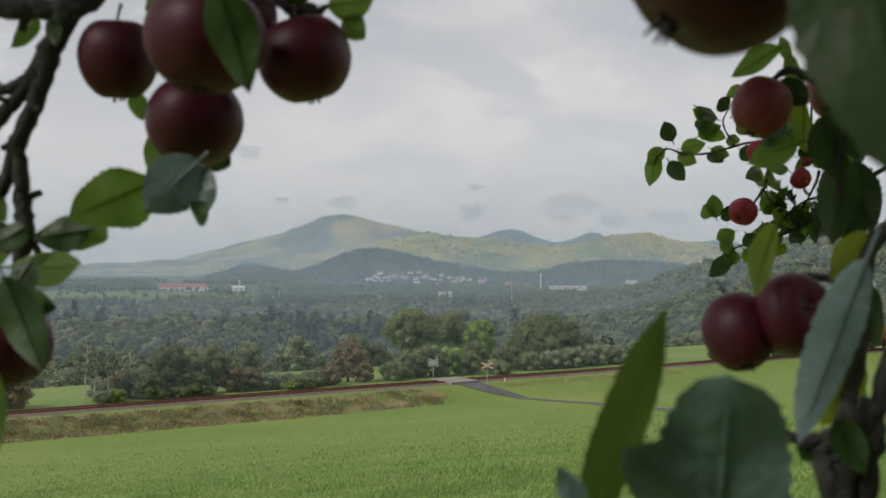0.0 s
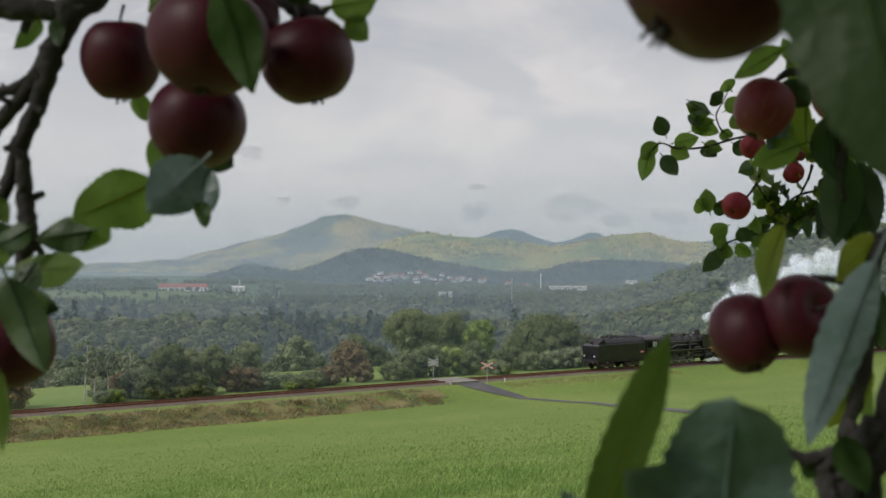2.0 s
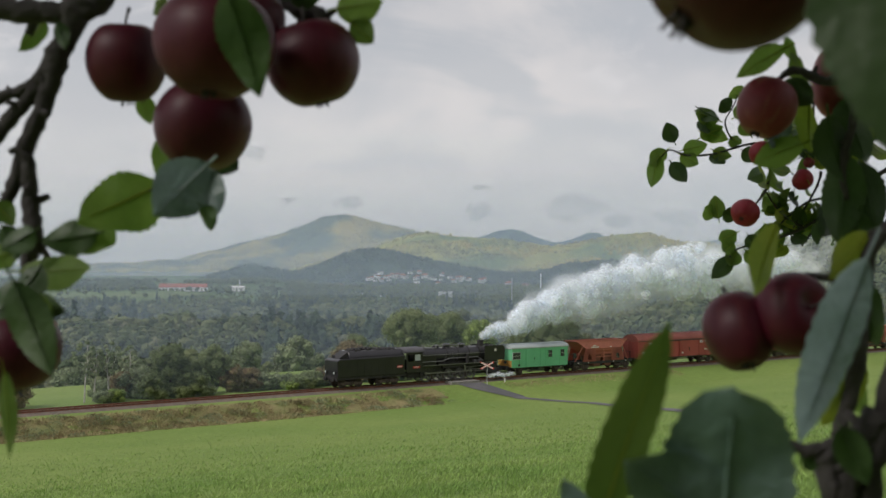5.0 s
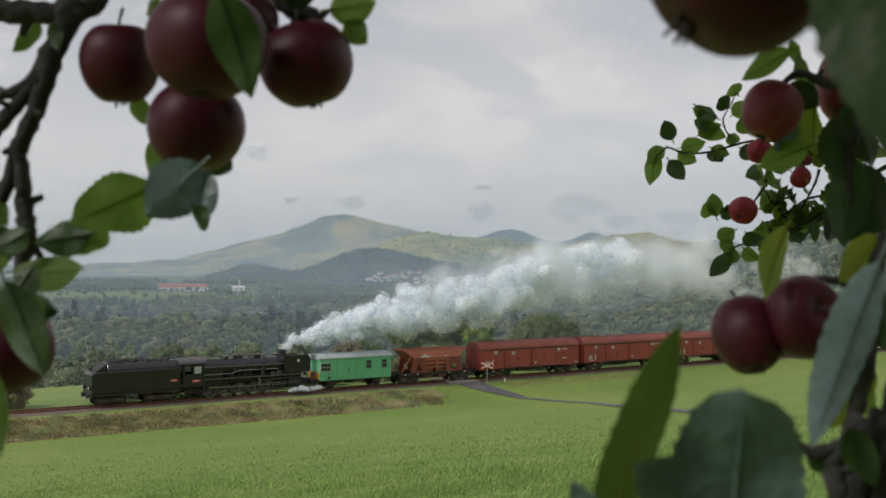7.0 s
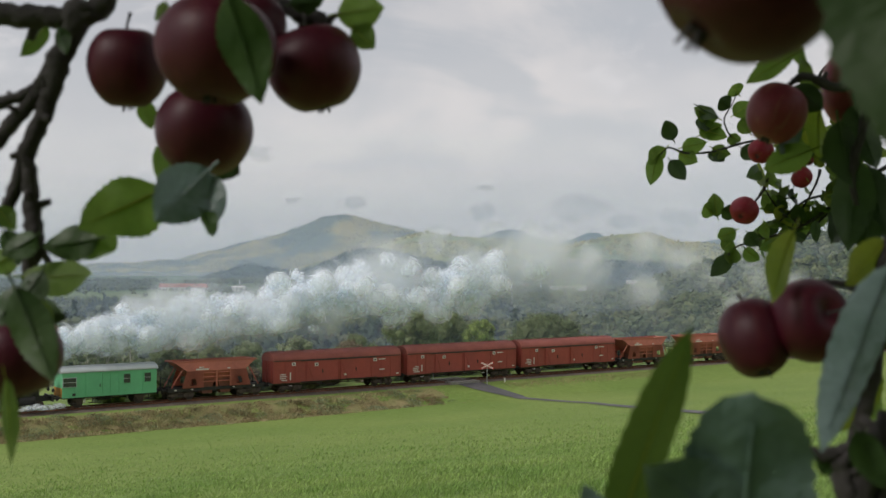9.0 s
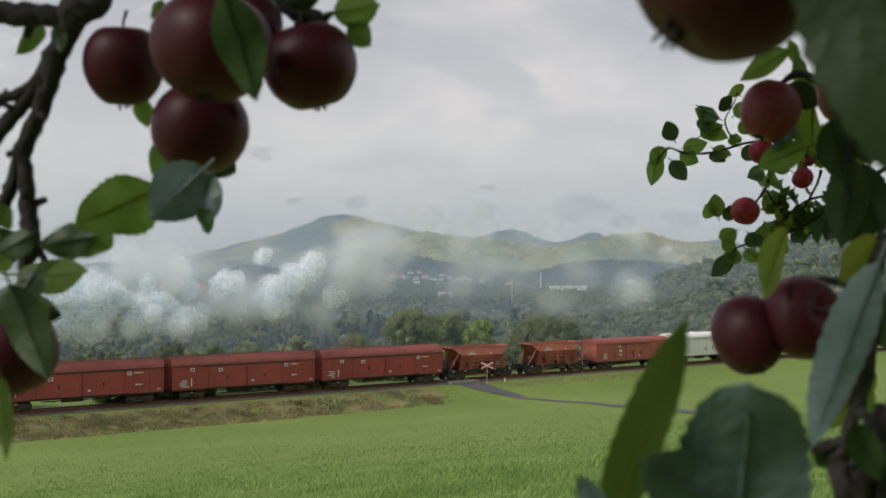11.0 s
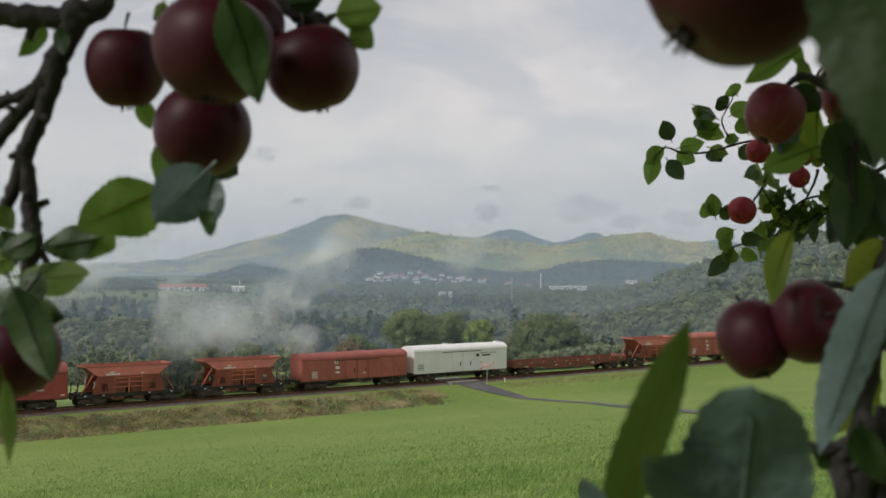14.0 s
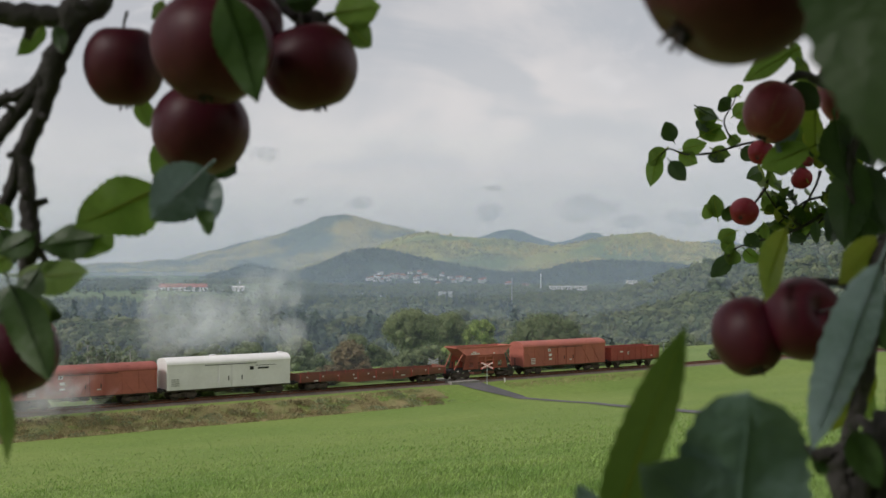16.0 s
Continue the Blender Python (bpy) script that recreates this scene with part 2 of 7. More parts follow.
# ---- mesh helpers ----
def mesh_part(name, verts, faces, mat, parent=None, label="", smooth=False):
    me = bpy.data.meshes.new(name)
    me.from_pydata(verts if isinstance(verts, list) else verts.tolist(), [], faces if isinstance(faces, list) else faces.tolist())
    if smooth:
        me.polygons.foreach_set("use_smooth", [True] * len(me.polygons))
    me.materials.append(mat)
    me.update()
    ob = new(name, me)
    ob.parent = parent
    return tagged(ob, label)


def part(name, bm, mat, parent=None, label="", smooth=False):
    me = bpy.data.meshes.new(name)
    bmesh.ops.recalc_face_normals(bm, faces=bm.faces)
    for f in bm.faces:
        f.smooth = smooth
    bm.to_mesh(me)
    bm.free()
    me.materials.append(mat)
    ob = new(name, me)
    ob.parent = parent
    return tagged(ob, label)


def thing(name, m, label, category, group="", kind=""):
    e = new(name)
    e.empty_display_size = 0.2
    e.matrix_world = m
    return tagged(e, label, category, group, kind)


def smooth01(a):
    a = min(1.0, max(0.0, a))
    return a * a * (3 - 2 * a)


# ---- the land ----
def land(x, y):
    """The height of the ground."""
    rx, ry = x - TRACK_A.x, y - TRACK_A.y
    q = rx * TRACK_N.x + ry * TRACK_N.y
    s = rx * TRACK_D.x + ry * TRACK_D.y
    if q > 9:
        z = -1.5 + 12.6 * ((q - 9) / 92) ** 1.35
        z += 0.12 * noise.noise((x * 0.05, y * 0.05, 0))
    elif q > 2.6:
        ditch = -1.5 if s < 46 else -1.5 + 0.5 * smooth01((s - 46) / 8)
        a = (q - 2.6) / 6.4
        z = -0.34 + (ditch + 0.34) * smooth01(a) if s < 46 else -0.34 + (-1.5 + 0.34) * a
        z -= 0.25 * math.exp(-((q - 7.3) / 1.2) ** 2) * (1 - smooth01((s - 44) / 6))
    elif q > -3.2:
        z = -0.34
    else:
        d = -q - 3.2
        z = -0.34 - 1.6 * smooth01(d / 30) - 17.5 * smooth01((d - 32) / 70)
        z += 0.8 * noise.noise((x * 0.012, y * 0.012, 3)) * smooth01(d / 40)
        # wooded rise to the right
        z += 46 * smooth01((x - 45) / 190) * math.exp(-((y - 560) / 190) ** 2)
        z += 9 * math.exp(-((x - 150) / 60) ** 2 - ((y - 330) / 70) ** 2)
        z += 8 * smooth01((y - 900) / 1500)
        # the slope that carries the pasture
        z += 9 * smooth01((-x - 150) / 150) * smooth01((y - 700) / 250)
    return z


def ground_at(x, y):
    """Where the line of sight (x, y) meets the ground."""
    a, b = 8.0, 0.0
    while a < 2500:
        p = sight(x, y, a)
        if p.z < land(p.x, p.y):
            for _ in range(20):
                mid = (a + b) / 2
                p = sight(x, y, mid)
                a, b = (mid, b) if p.z < land(p.x, p.y) else (a, mid)
            return Vector((p.x, p.y, land(p.x, p.y)))
        b, a = a, a * 1.02 + 0.2
    return Vector((p.x, p.y, land(p.x, p.y)))


def strip(name, s0, s1, ds, qs, mat, lift=0.0, label="", kind="structure"):
    """A ribbon of ground along the track."""
    n = max(1, round((s1 - s0) / ds))
    verts, faces = [], []
    for i in range(n + 1):
        s = s0 + (s1 - s0) * i / n
        for q in qs:
            p = on_track(s, q)
            verts.append((p.x, p.y, land(p.x, p.y) + lift))
    w = len(qs)
    for i in range(n):
        for j in range(w - 1):
            a = i * w + j
            faces.append((a, a + 1, a + w + 1, a + w))
    return tagged(mesh_part(name, verts, faces, mat, smooth=True), label, kind=kind)


# one sheet of ground, in rows along the track, reaching past the far hills
QS = [400, 250, 160, 120] + [110 - 4 * i for i in range(25)] + [9.5, 9, 8.4, 7.8, 7.2, 6.6, 6, 5.2, 4.4, 3.4, 2.6, -3.2] + \
     [-5 - 4 * i for i in range(30)] + [-130 - 20 * i for i in range(30)] + [-760, -850, -1000, -1250, -1600, -2100, -2800, -3600, -4600]
SS = [-3600, -2400, -1500, -900, -600, -400, -280] + [-200 + 8 * i for i in range(70)] + [380, 430, 490, 560, 650, 800, 1000, 1300, 1700, 2400, 3600]
gv, gf, gm = [], [], []
for s in SS:
    for q in QS:
        p = on_track(s, q)
        gv.append((p.x, p.y, land(p.x, p.y)))
for i in range(len(SS) - 1):
    for j in range(len(QS) - 1):
        a = i * len(QS) + j
        gf.append((a, a + 1, a + 1 + len(QS), a + len(QS)))
        gm.append(1 if QS[j] < -62 else 0)
ground = tagged(mesh_part("ground", gv, gf, M_FIELD, smooth=True), "mown green meadow falling to a wooded valley", "ground", kind="structure")
ground.data.materials.append(M_VALLEY)
ground.data.polygons.foreach_set("material_index", gm)

# ---- far hills ----
hill_slopes = {}


def ridge(name, dist, near, base_y, pts, mat, label, rough):
    """A wooded hill: its skyline through pts, its face falling towards the viewer."""
    xs = [p[0] for p in pts]
    ys = [p[1] for p in pts]
    n = int((xs[-1] - xs[0]) / 4)
    rows = 22
    verts, faces = [], []
    for i in range(n + 1):
        x = xs[0] + (xs[-1] - xs[0]) * i / n
        y = float(np.interp(x, xs, ys))
        y = 0.5 * y + 0.25 * float(np.interp(x - 12, xs, ys)) + 0.25 * float(np.interp(x + 12, xs, ys))
        for j in range(rows + 1):
            a = j / rows
            d = near + (dist - near) * a
            k = smooth01(a * 0.92 + 0.04) if a < 1 else 1.0
            yy = base_y + (y - base_y) * k
            p = sight(x, yy, d)
            lump = 1 if 0 < j else 0
            p.z += lump * rough * (noise.noise((x * 0.03, a * 4, dist * 0.01)) * 1.6 * math.sin(a * math.pi) + noise.noise((x * 0.35, a * 30, 1.7)) * 0.8)
            if j == 0:
                p.z -= 60
            verts.append(tuple(p))
        p = sight(x, base_y + 12, dist + 250)
        verts.append(tuple(p))
    w = rows + 2
    for i in range(n):
        for j in range(w - 1):
            a = i * w + j
            faces.append((a, a + w, a + w + 1, a + 1))
    hill_slopes[name] = (xs[0], xs[-1], n, rows, verts)
    return tagged(mesh_part(name, verts, faces, mat, smooth=True), label, "hill", kind="structure")


def on_hill(name, i, a):
    """A point of a hill's face: i from its left end to its right, a from foot to ridge, both 0 to 1."""
    _, _, n, rows, verts = hill_slopes[name]
    fi, fj = i * (n - 0.001), a * (rows - 0.001)
    ii, jj = int(fi), int(fj)
    w = rows + 2
    p, q_ = Vector(verts[ii * w + jj]), Vector(verts[ii * w + jj + 1])
    r = Vector(verts[(ii + 1) * w + jj])
    return p + (q_ - p) * (fj - jj) + (r - p) * (fi - ii)


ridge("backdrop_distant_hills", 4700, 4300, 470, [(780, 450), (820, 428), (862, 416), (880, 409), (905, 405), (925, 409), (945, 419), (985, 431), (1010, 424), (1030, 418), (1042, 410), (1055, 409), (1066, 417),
      (1090, 425), (1150, 428), (1220, 434), (1255, 425), (1280, 424), (1330, 436), (1420, 452), (1600, 466)], M_HILL_HAZE_BLUE, "distant wooded peaks, haze blue put into their colour", 6)
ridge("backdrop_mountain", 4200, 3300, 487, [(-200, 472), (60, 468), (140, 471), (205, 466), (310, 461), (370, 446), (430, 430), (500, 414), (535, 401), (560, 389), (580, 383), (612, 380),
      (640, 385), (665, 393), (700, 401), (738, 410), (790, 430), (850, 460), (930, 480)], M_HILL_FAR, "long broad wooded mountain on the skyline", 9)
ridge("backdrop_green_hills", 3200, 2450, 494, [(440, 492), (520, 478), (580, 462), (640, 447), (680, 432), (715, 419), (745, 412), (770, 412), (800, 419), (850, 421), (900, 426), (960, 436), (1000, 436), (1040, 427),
      (1080, 419), (1115, 413), (1145, 412), (1170, 419), (1210, 429), (1250, 431), (1300, 436), (1400, 448), (1560, 470)], M_HILL_LIT, "wooded hills beyond the town, coloured as if sunlit", 9)
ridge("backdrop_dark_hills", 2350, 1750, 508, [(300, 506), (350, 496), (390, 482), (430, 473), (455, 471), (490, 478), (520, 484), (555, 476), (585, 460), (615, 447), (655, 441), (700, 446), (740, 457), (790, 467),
      (850, 478), (905, 488), (960, 480), (1010, 468), (1070, 462), (1130, 464), (1200, 470), (1280, 474), (1400, 480), (1600, 485)], M_HILL_DARK, "hills behind the town, cloud shade put into their colour", 7)

# ---- railway ----
strip("ballast_bed", -220, 330, 2.0, [2.1, 1.5, -1.5, -2.1], M_BALLAST, 0.02, "brown-grey stone ballast under the track")
bed = bpy.data.objects["ballast_bed"]
for v in bed.data.vertices:
    rel = Vector((v.co.x, v.co.y, 0)) - TRACK_A
    v.co.z = -0.19 if abs(rel.dot(TRACK_N)) < 1.8 else -0.38
TRAIN_M = pose(0, 0, 0, 0, 0, TRACK_ANGLE)


def front_at(t):
    """How far along the track the head of the train is."""
    return 96.8 - 12.19 * t - 0.075 * t * t


def box(bm, lo, hi):
    vs = [bm.verts.new((x, y, z)) for x in (lo[0], hi[0]) for y in (lo[1], hi[1]) for z in (lo[2], hi[2])]
    for f in ((0, 1, 3, 2), (4, 6, 7, 5), (0, 4, 5, 1), (2, 3, 7, 6), (0, 2, 6, 4), (1, 5, 7, 3)):
        bm.faces.new([vs[i] for i in f])


rolling = []
turning, rods = [], []


def cyl(bm, a, b, r0, r1=None, n=12):
    a, b = Vector(a), Vector(b)
    r1 = r0 if r1 is None else r1
    ax = (b - a).normalized()
    u = ax.orthogonal().normalized()
    v = ax.cross(u)
    rings = []
    for c, r in ((a, r0), (b, r1)):
        rings.append([bm.verts.new(c + (u * math.cos(2 * math.pi * i / n) + v * math.sin(2 * math.pi * i / n)) * r) for i in range(n)])
    for i in range(n):
        bm.faces.new((rings[0][i], rings[0][(i + 1) % n], rings[1][(i + 1) % n], rings[1][i]))
    bm.faces.new(rings[0][::-1])
    bm.faces.new(rings[1])


def limb_mesh(bm, pts, radii, n=7):
    for (p, q_), (r0, r1) in zip(zip(pts, pts[1:]), zip(radii, radii[1:])):
        cyl(bm, p, q_, r0, r1, n)


def prism_x(bm, prof, x0, x1):
    """A profile of (y, z) drawn out along the vehicle."""
    a = [bm.verts.new((x0, y, z)) for y, z in prof]
    b = [bm.verts.new((x1, y, z)) for y, z in prof]
    n = len(prof)
    for i in range(n):
        bm.faces.new((a[i], a[(i + 1) % n], b[(i + 1) % n], b[i]))
    bm.faces.new(a[::-1])
    bm.faces.new(b)


def prism_y(bm, prof, y0, y1):
    """A profile of (x, z) drawn out across the vehicle."""
    a = [bm.verts.new((x, y0, z)) for x, z in prof]
    b = [bm.verts.new((x, y1, z)) for x, z in prof]
    n = len(prof)
    for i in range(n):
        bm.faces.new((a[i], a[(i + 1) % n], b[(i + 1) % n], b[i]))
    bm.faces.new(a[::-1])
    bm.faces.new(b)


def boxes(name, lows_highs, mat, parent, label="", bevel=0.0):
    bm = bmesh.new()
    for lo, hi in lows_highs:
        box(bm, lo, hi)
    if bevel:
        bmesh.ops.bevel(bm, geom=list(bm.edges), offset=bevel, segments=2, affect="EDGES", profile=0.6)
    return part(name, bm, mat, parent, label)


def vehicle(name, offset, label, category, group=""):
    e = thing(name, Matrix.Identity(4), label, category, group)
    rolling.append((e, offset))
    return e


def wheelset(parent, x, r, spokes=0, mat=None):
    """An axle with its two wheels, turning on its parent."""
    bm = bmesh.new()
    cyl(bm, (0, -0.85, 0), (0, 0.85, 0), 0.09, n=8)
    for sd in (-1, 1):
        y = sd * 0.75
        if spokes:
            n = 20
            for k in range(n):
                a0, a1 = 2 * math.pi * k / n, 2 * math.pi * (k + 1) / n
                prof = [(r, a0), (r, a1), (r * 0.8, a1), (r * 0.8, a0)]
                vs = [[bm.verts.new((rr * math.cos(a), y + dy, rr * math.sin(a))) for rr, a in prof] for dy in (-0.07, 0.07)]
                for i in range(4):
                    bm.faces.new((vs[0][i], vs[0][(i + 1) % 4], vs[1][(i + 1) % 4], vs[1][i]))
                bm.faces.new(vs[0][::-1])
                bm.faces.new(vs[1])
            for k in range(spokes):
                a = 2 * math.pi * k / spokes
                cyl(bm, (0, y, 0), (r * 0.84 * math.cos(a), y, r * 0.84 * math.sin(a)), 0.05, 0.035, 5)
            cyl(bm, (0, y - 0.1, 0), (0, y + 0.1, 0), 0.17, n=10)
            # balance weight
            prism_y(bm, [(r * 0.82 * math.cos(a), r * 0.82 * math.sin(a)) for a in np.linspace(-0.7, 0.7, 7)], y - 0.06, y + 0.06)
        else:
            cyl(bm, (0, y - 0.065, 0), (0, y + 0.065, 0), r, n=20)
            cyl(bm, (0, y + sd * 0.06, 0), (0, y + sd * 0.10, 0), r * 0.35, n=10)
    w = part("wheelset", bm, mat or M_UNDER, parent)
    w.location = (x, 0, r)
    turning.append((w, x, r))
    return w


def bogie(parent, x, base=1.8, r=0.46):
    bm = bmesh.new()
    h = base / 2
    for sd in (-1, 1):
        y0, y1 = sorted((sd * 0.94, sd * 1.10))
        prism_y(bm, [(-h - 0.45, 0.52), (-h - 0.3, 0.66), (-0.5, 0.72), (0.5, 0.72), (h + 0.3, 0.66), (h + 0.45, 0.52), (h + 0.25, 0.42), (0.45, 0.30), (-0.45, 0.30), (-h - 0.25, 0.42)], y0, y1)
        for k in (-h, h):
            box(bm, (k - 0.16, y0 - 0.06, 0.34), (k + 0.16, y1 + 0.06, 0.62))
        for k in (-0.22, 0, 0.22):
            cyl(bm, (k, sd * 1.14, 0.34), (k, sd * 1.14, 0.70), 0.085, n=8)
    box(bm, (-0.25, -1.0, 0.45), (0.25, 1.0, 0.78))
    b = part("bogie", bm, M_UNDER, parent)
    b.location = (x, 0, 0)
    for k in (-h, h):
        wheelset(b, k, r)
    return b


def axle_guards(parent, x, r=0.5):
    """Springs and axle boxes of a plain two-axle wagon."""
    for sd in (-1, 1):
        bm = bmesh.new()
        y0, y1 = sorted((sd * 0.96, sd * 1.08))
        prism_y(bm, [(x - 0.5, 1.0), (x + 0.5, 1.0), (x + 0.2, 0.36), (x - 0.2, 0.36)], y0, y1)
        prism_y(bm, [(x - 0.62, 0.92), (x, 0.76), (x + 0.62, 0.92), (x + 0.45, 0.74), (x, 0.62), (x - 0.45, 0.74)], y0 + sd * 0.08, y1 + sd * 0.08)
        part("axle_guard", bm, M_UNDER, parent)
    wheelset(parent, x, r)


def buffers(parent, length, z=1.02):
    for x, sd in ((0.0, -1), (length, 1)):
        for y in (-0.875, 0.875):
            bm = bmesh.new()
            cyl(bm, (x - sd * 0.55, y, z), (x - sd * 0.12, y, z), 0.11, 0.09, 10)
            cyl(bm, (x - sd * 0.12, y, z), (x - sd * 0.04, y, z), 0.24, 0.23, 14)
            part("buffer", bm, M_SOOT, parent)
        bm = bmesh.new()
        cyl(bm, (x - sd * 0.55, 0, z), (x + sd * 0.02, 0, z - 0.06), 0.05, n=6)
        part("coupling", bm, M_SOOT, parent)


def underframe(parent, length, z0=0.92, z1=1.18, mat=None, w=1.2):
    bm = bmesh.new()
    for sd in (-1, 1):
        y0, y1 = sorted((sd * (w - 0.1), sd * w))
        box(bm, (0.55, y0, z0), (length - 0.55, y1, z1))
    box(bm, (0.5, -1.3, z0), (0.62, 1.3, z1 + 0.05))
    box(bm, (length - 0.62, -1.3, z0), (length - 0.5, 1.3, z1 + 0.05))
    box(bm, (0.6, -0.2, z0), (length - 0.6, 0.2, z1 - 0.02))
    # brake gear and reservoirs
    cyl(bm, (length * 0.4, -0.6, 0.75), (length * 0.52, -0.6, 0.75), 0.2, n=10)
    box(bm, (length * 0.3, -0.05, 0.6), (length * 0.7, 0.05, 0.7))
    return part("underframe", bm, mat or M_UNDER, parent)


def mark(parent, x, z, w, h, y, mat=None, name="marking"):
    boxes(name, [((x - w / 2, y - 0.012, z - h / 2), (x + w / 2, y + 0.004, z + h / 2))], mat or M_MARK, parent, "small painted marking")


def logo(parent, x, z, y, mat=None):
    """An operator's sign as a plain frame with a dark heart."""
    mark(parent, x, z, 0.42, 0.34, y, mat)
    boxes("marking", [((x - 0.10, y - 0.018, z - 0.10), (x + 0.10, y - 0.010, z + 0.08))], M_SOOT, parent, "dark inner square of the sign")


def long_van(offset, seed):
    """Bogie covered van, 16.5 m, curved roof, plug doors."""
    rnd = random.Random(seed)
    L = 16.5
    v = vehicle("covered_van", offset, "oxide-red covered goods van on bogies, ribbed doors", "goods wagon", "long red vans of the train")
    underframe(v, L, 0.9, 1.12)
    bm = bmesh.new()
    prism_x(bm, [(-1.38, 1.05), (-1.40, 3.35), (1.40, 3.35), (1.38, 1.05)], 0.42, L - 0.42)
    part("body", bm, M_RED_VAN, v)
    for sd in (-1, 1):
        for k in np.linspace(0.6, L - 0.6, 14):
            y = sd * 1.40
            boxes("rib", [((k - 0.04, min(y, y + sd * 0.035), 1.1), (k + 0.04, max(y, y + sd * 0.035), 3.3))], M_RED_VAN, v)
    for x in (0.42, L - 0.42):
        for y in (-0.9, -0.3, 0.3, 0.9):
            boxes("rib", [((x - 0.05, y - 0.04, 1.1), (x + 0.05, y + 0.04, 3.5))], M_RED_VAN, v)
    bm = bmesh.new()
    prism_x(bm, [(-1.40, 3.36)] + [(-1.42 * math.cos(a), 3.42 + 0.86 * math.sin(a)) for a in np.linspace(0.05, math.pi - 0.05, 13)] + [(1.40, 3.36)], 0.38, L - 0.38)
    part("roof", bm, M_RED_ROOF, v, "dusty red curved roof")
    boxes("roof_walkway", [((0.5, -0.12, 4.29), (L - 0.5, 0.12, 4.32))], M_RED_VAN, v)
    boxes("gutter", [((0.42, sd * 1.43 - 0.03, 3.33), (L - 0.42, sd * 1.43 + 0.03, 3.40)) for sd in (-1, 1)], M_UNDER, v)
    for sd in (-1, 1):
        for x0, x1 in ((4.2, 8.2), (8.3, 12.3)):
            y = sd * 1.47
            bm = bmesh.new()
            box(bm, (x0, min(y, y - sd * 0.05), 1.12), (x1, max(y, y - sd * 0.05), 3.25))
            for k in (x0 + 0.1, x1 - 0.1):
                box(bm, (k - 0.05, min(y, y + sd * 0.05), 1.15), (k + 0.05, max(y, y + sd * 0.05), 3.2))
            prism_y(bm, [(x0 + 0.1, 3.2), (x0 + 0.25, 3.2), (x0 + 0.95, 1.15), (x0 + 0.8, 1.15)], *sorted((y, y + sd * 0.04)))
            door = part("door", bm, M_RED_VAN, v)
            boxes("door_handle", [((x0 + 1.9, min(y, y + sd * 0.06), 1.9), (x0 + 2.0, max(y, y + sd * 0.06), 2.3))], M_SOOT, door)
        boxes("door_rail", [((3.6, min(sd * 1.5, sd * 1.42), 3.26), (12.9, max(sd * 1.5, sd * 1.42), 3.33)), ((3.6, min(sd * 1.5, sd * 1.42), 1.05), (12.9, max(sd * 1.5, sd * 1.42), 1.12))], M_SOOT, v)
    y = -1.455
    logo(v, 2.6 + rnd.uniform(-0.2, 0.2), 3.0, y)
    logo(v, 5.4, 2.85, y - 0.05)
    logo(v, 12.7, 3.0, y)
    mark(v, 13.6, 3.02, 0.9, 0.10, y)
    for z in (1.35, 1.55, 1.75, 1.95):
        mark(v, 1.4 + rnd.uniform(0, 0.3), z, rnd.uniform(0.45, 0.9), 0.09, y)
    mark(v, 2.35, 1.75, 0.12, 0.75, y)
    mark(v, 13.6, 1.9, 0.7, 0.12, y)
    mark(v, 8.9, 1.6, 0.25, 0.2, y - 0.05)
    mark(v, 15.6, 1.35, 0.35, 0.12, y)
    for k in (2.3, 2.6, 5.5, 11.0, 13.9, 14.4):
        boxes("step", [((k, -1.42, 0.72), (k + 0.28, -1.2, 0.76))], M_MARK if k in (2.3, 11.0) else M_UNDER, v)
    bogie(v, 2.6)
    bogie(v, L - 2.6)
    buffers(v, L)
    return v


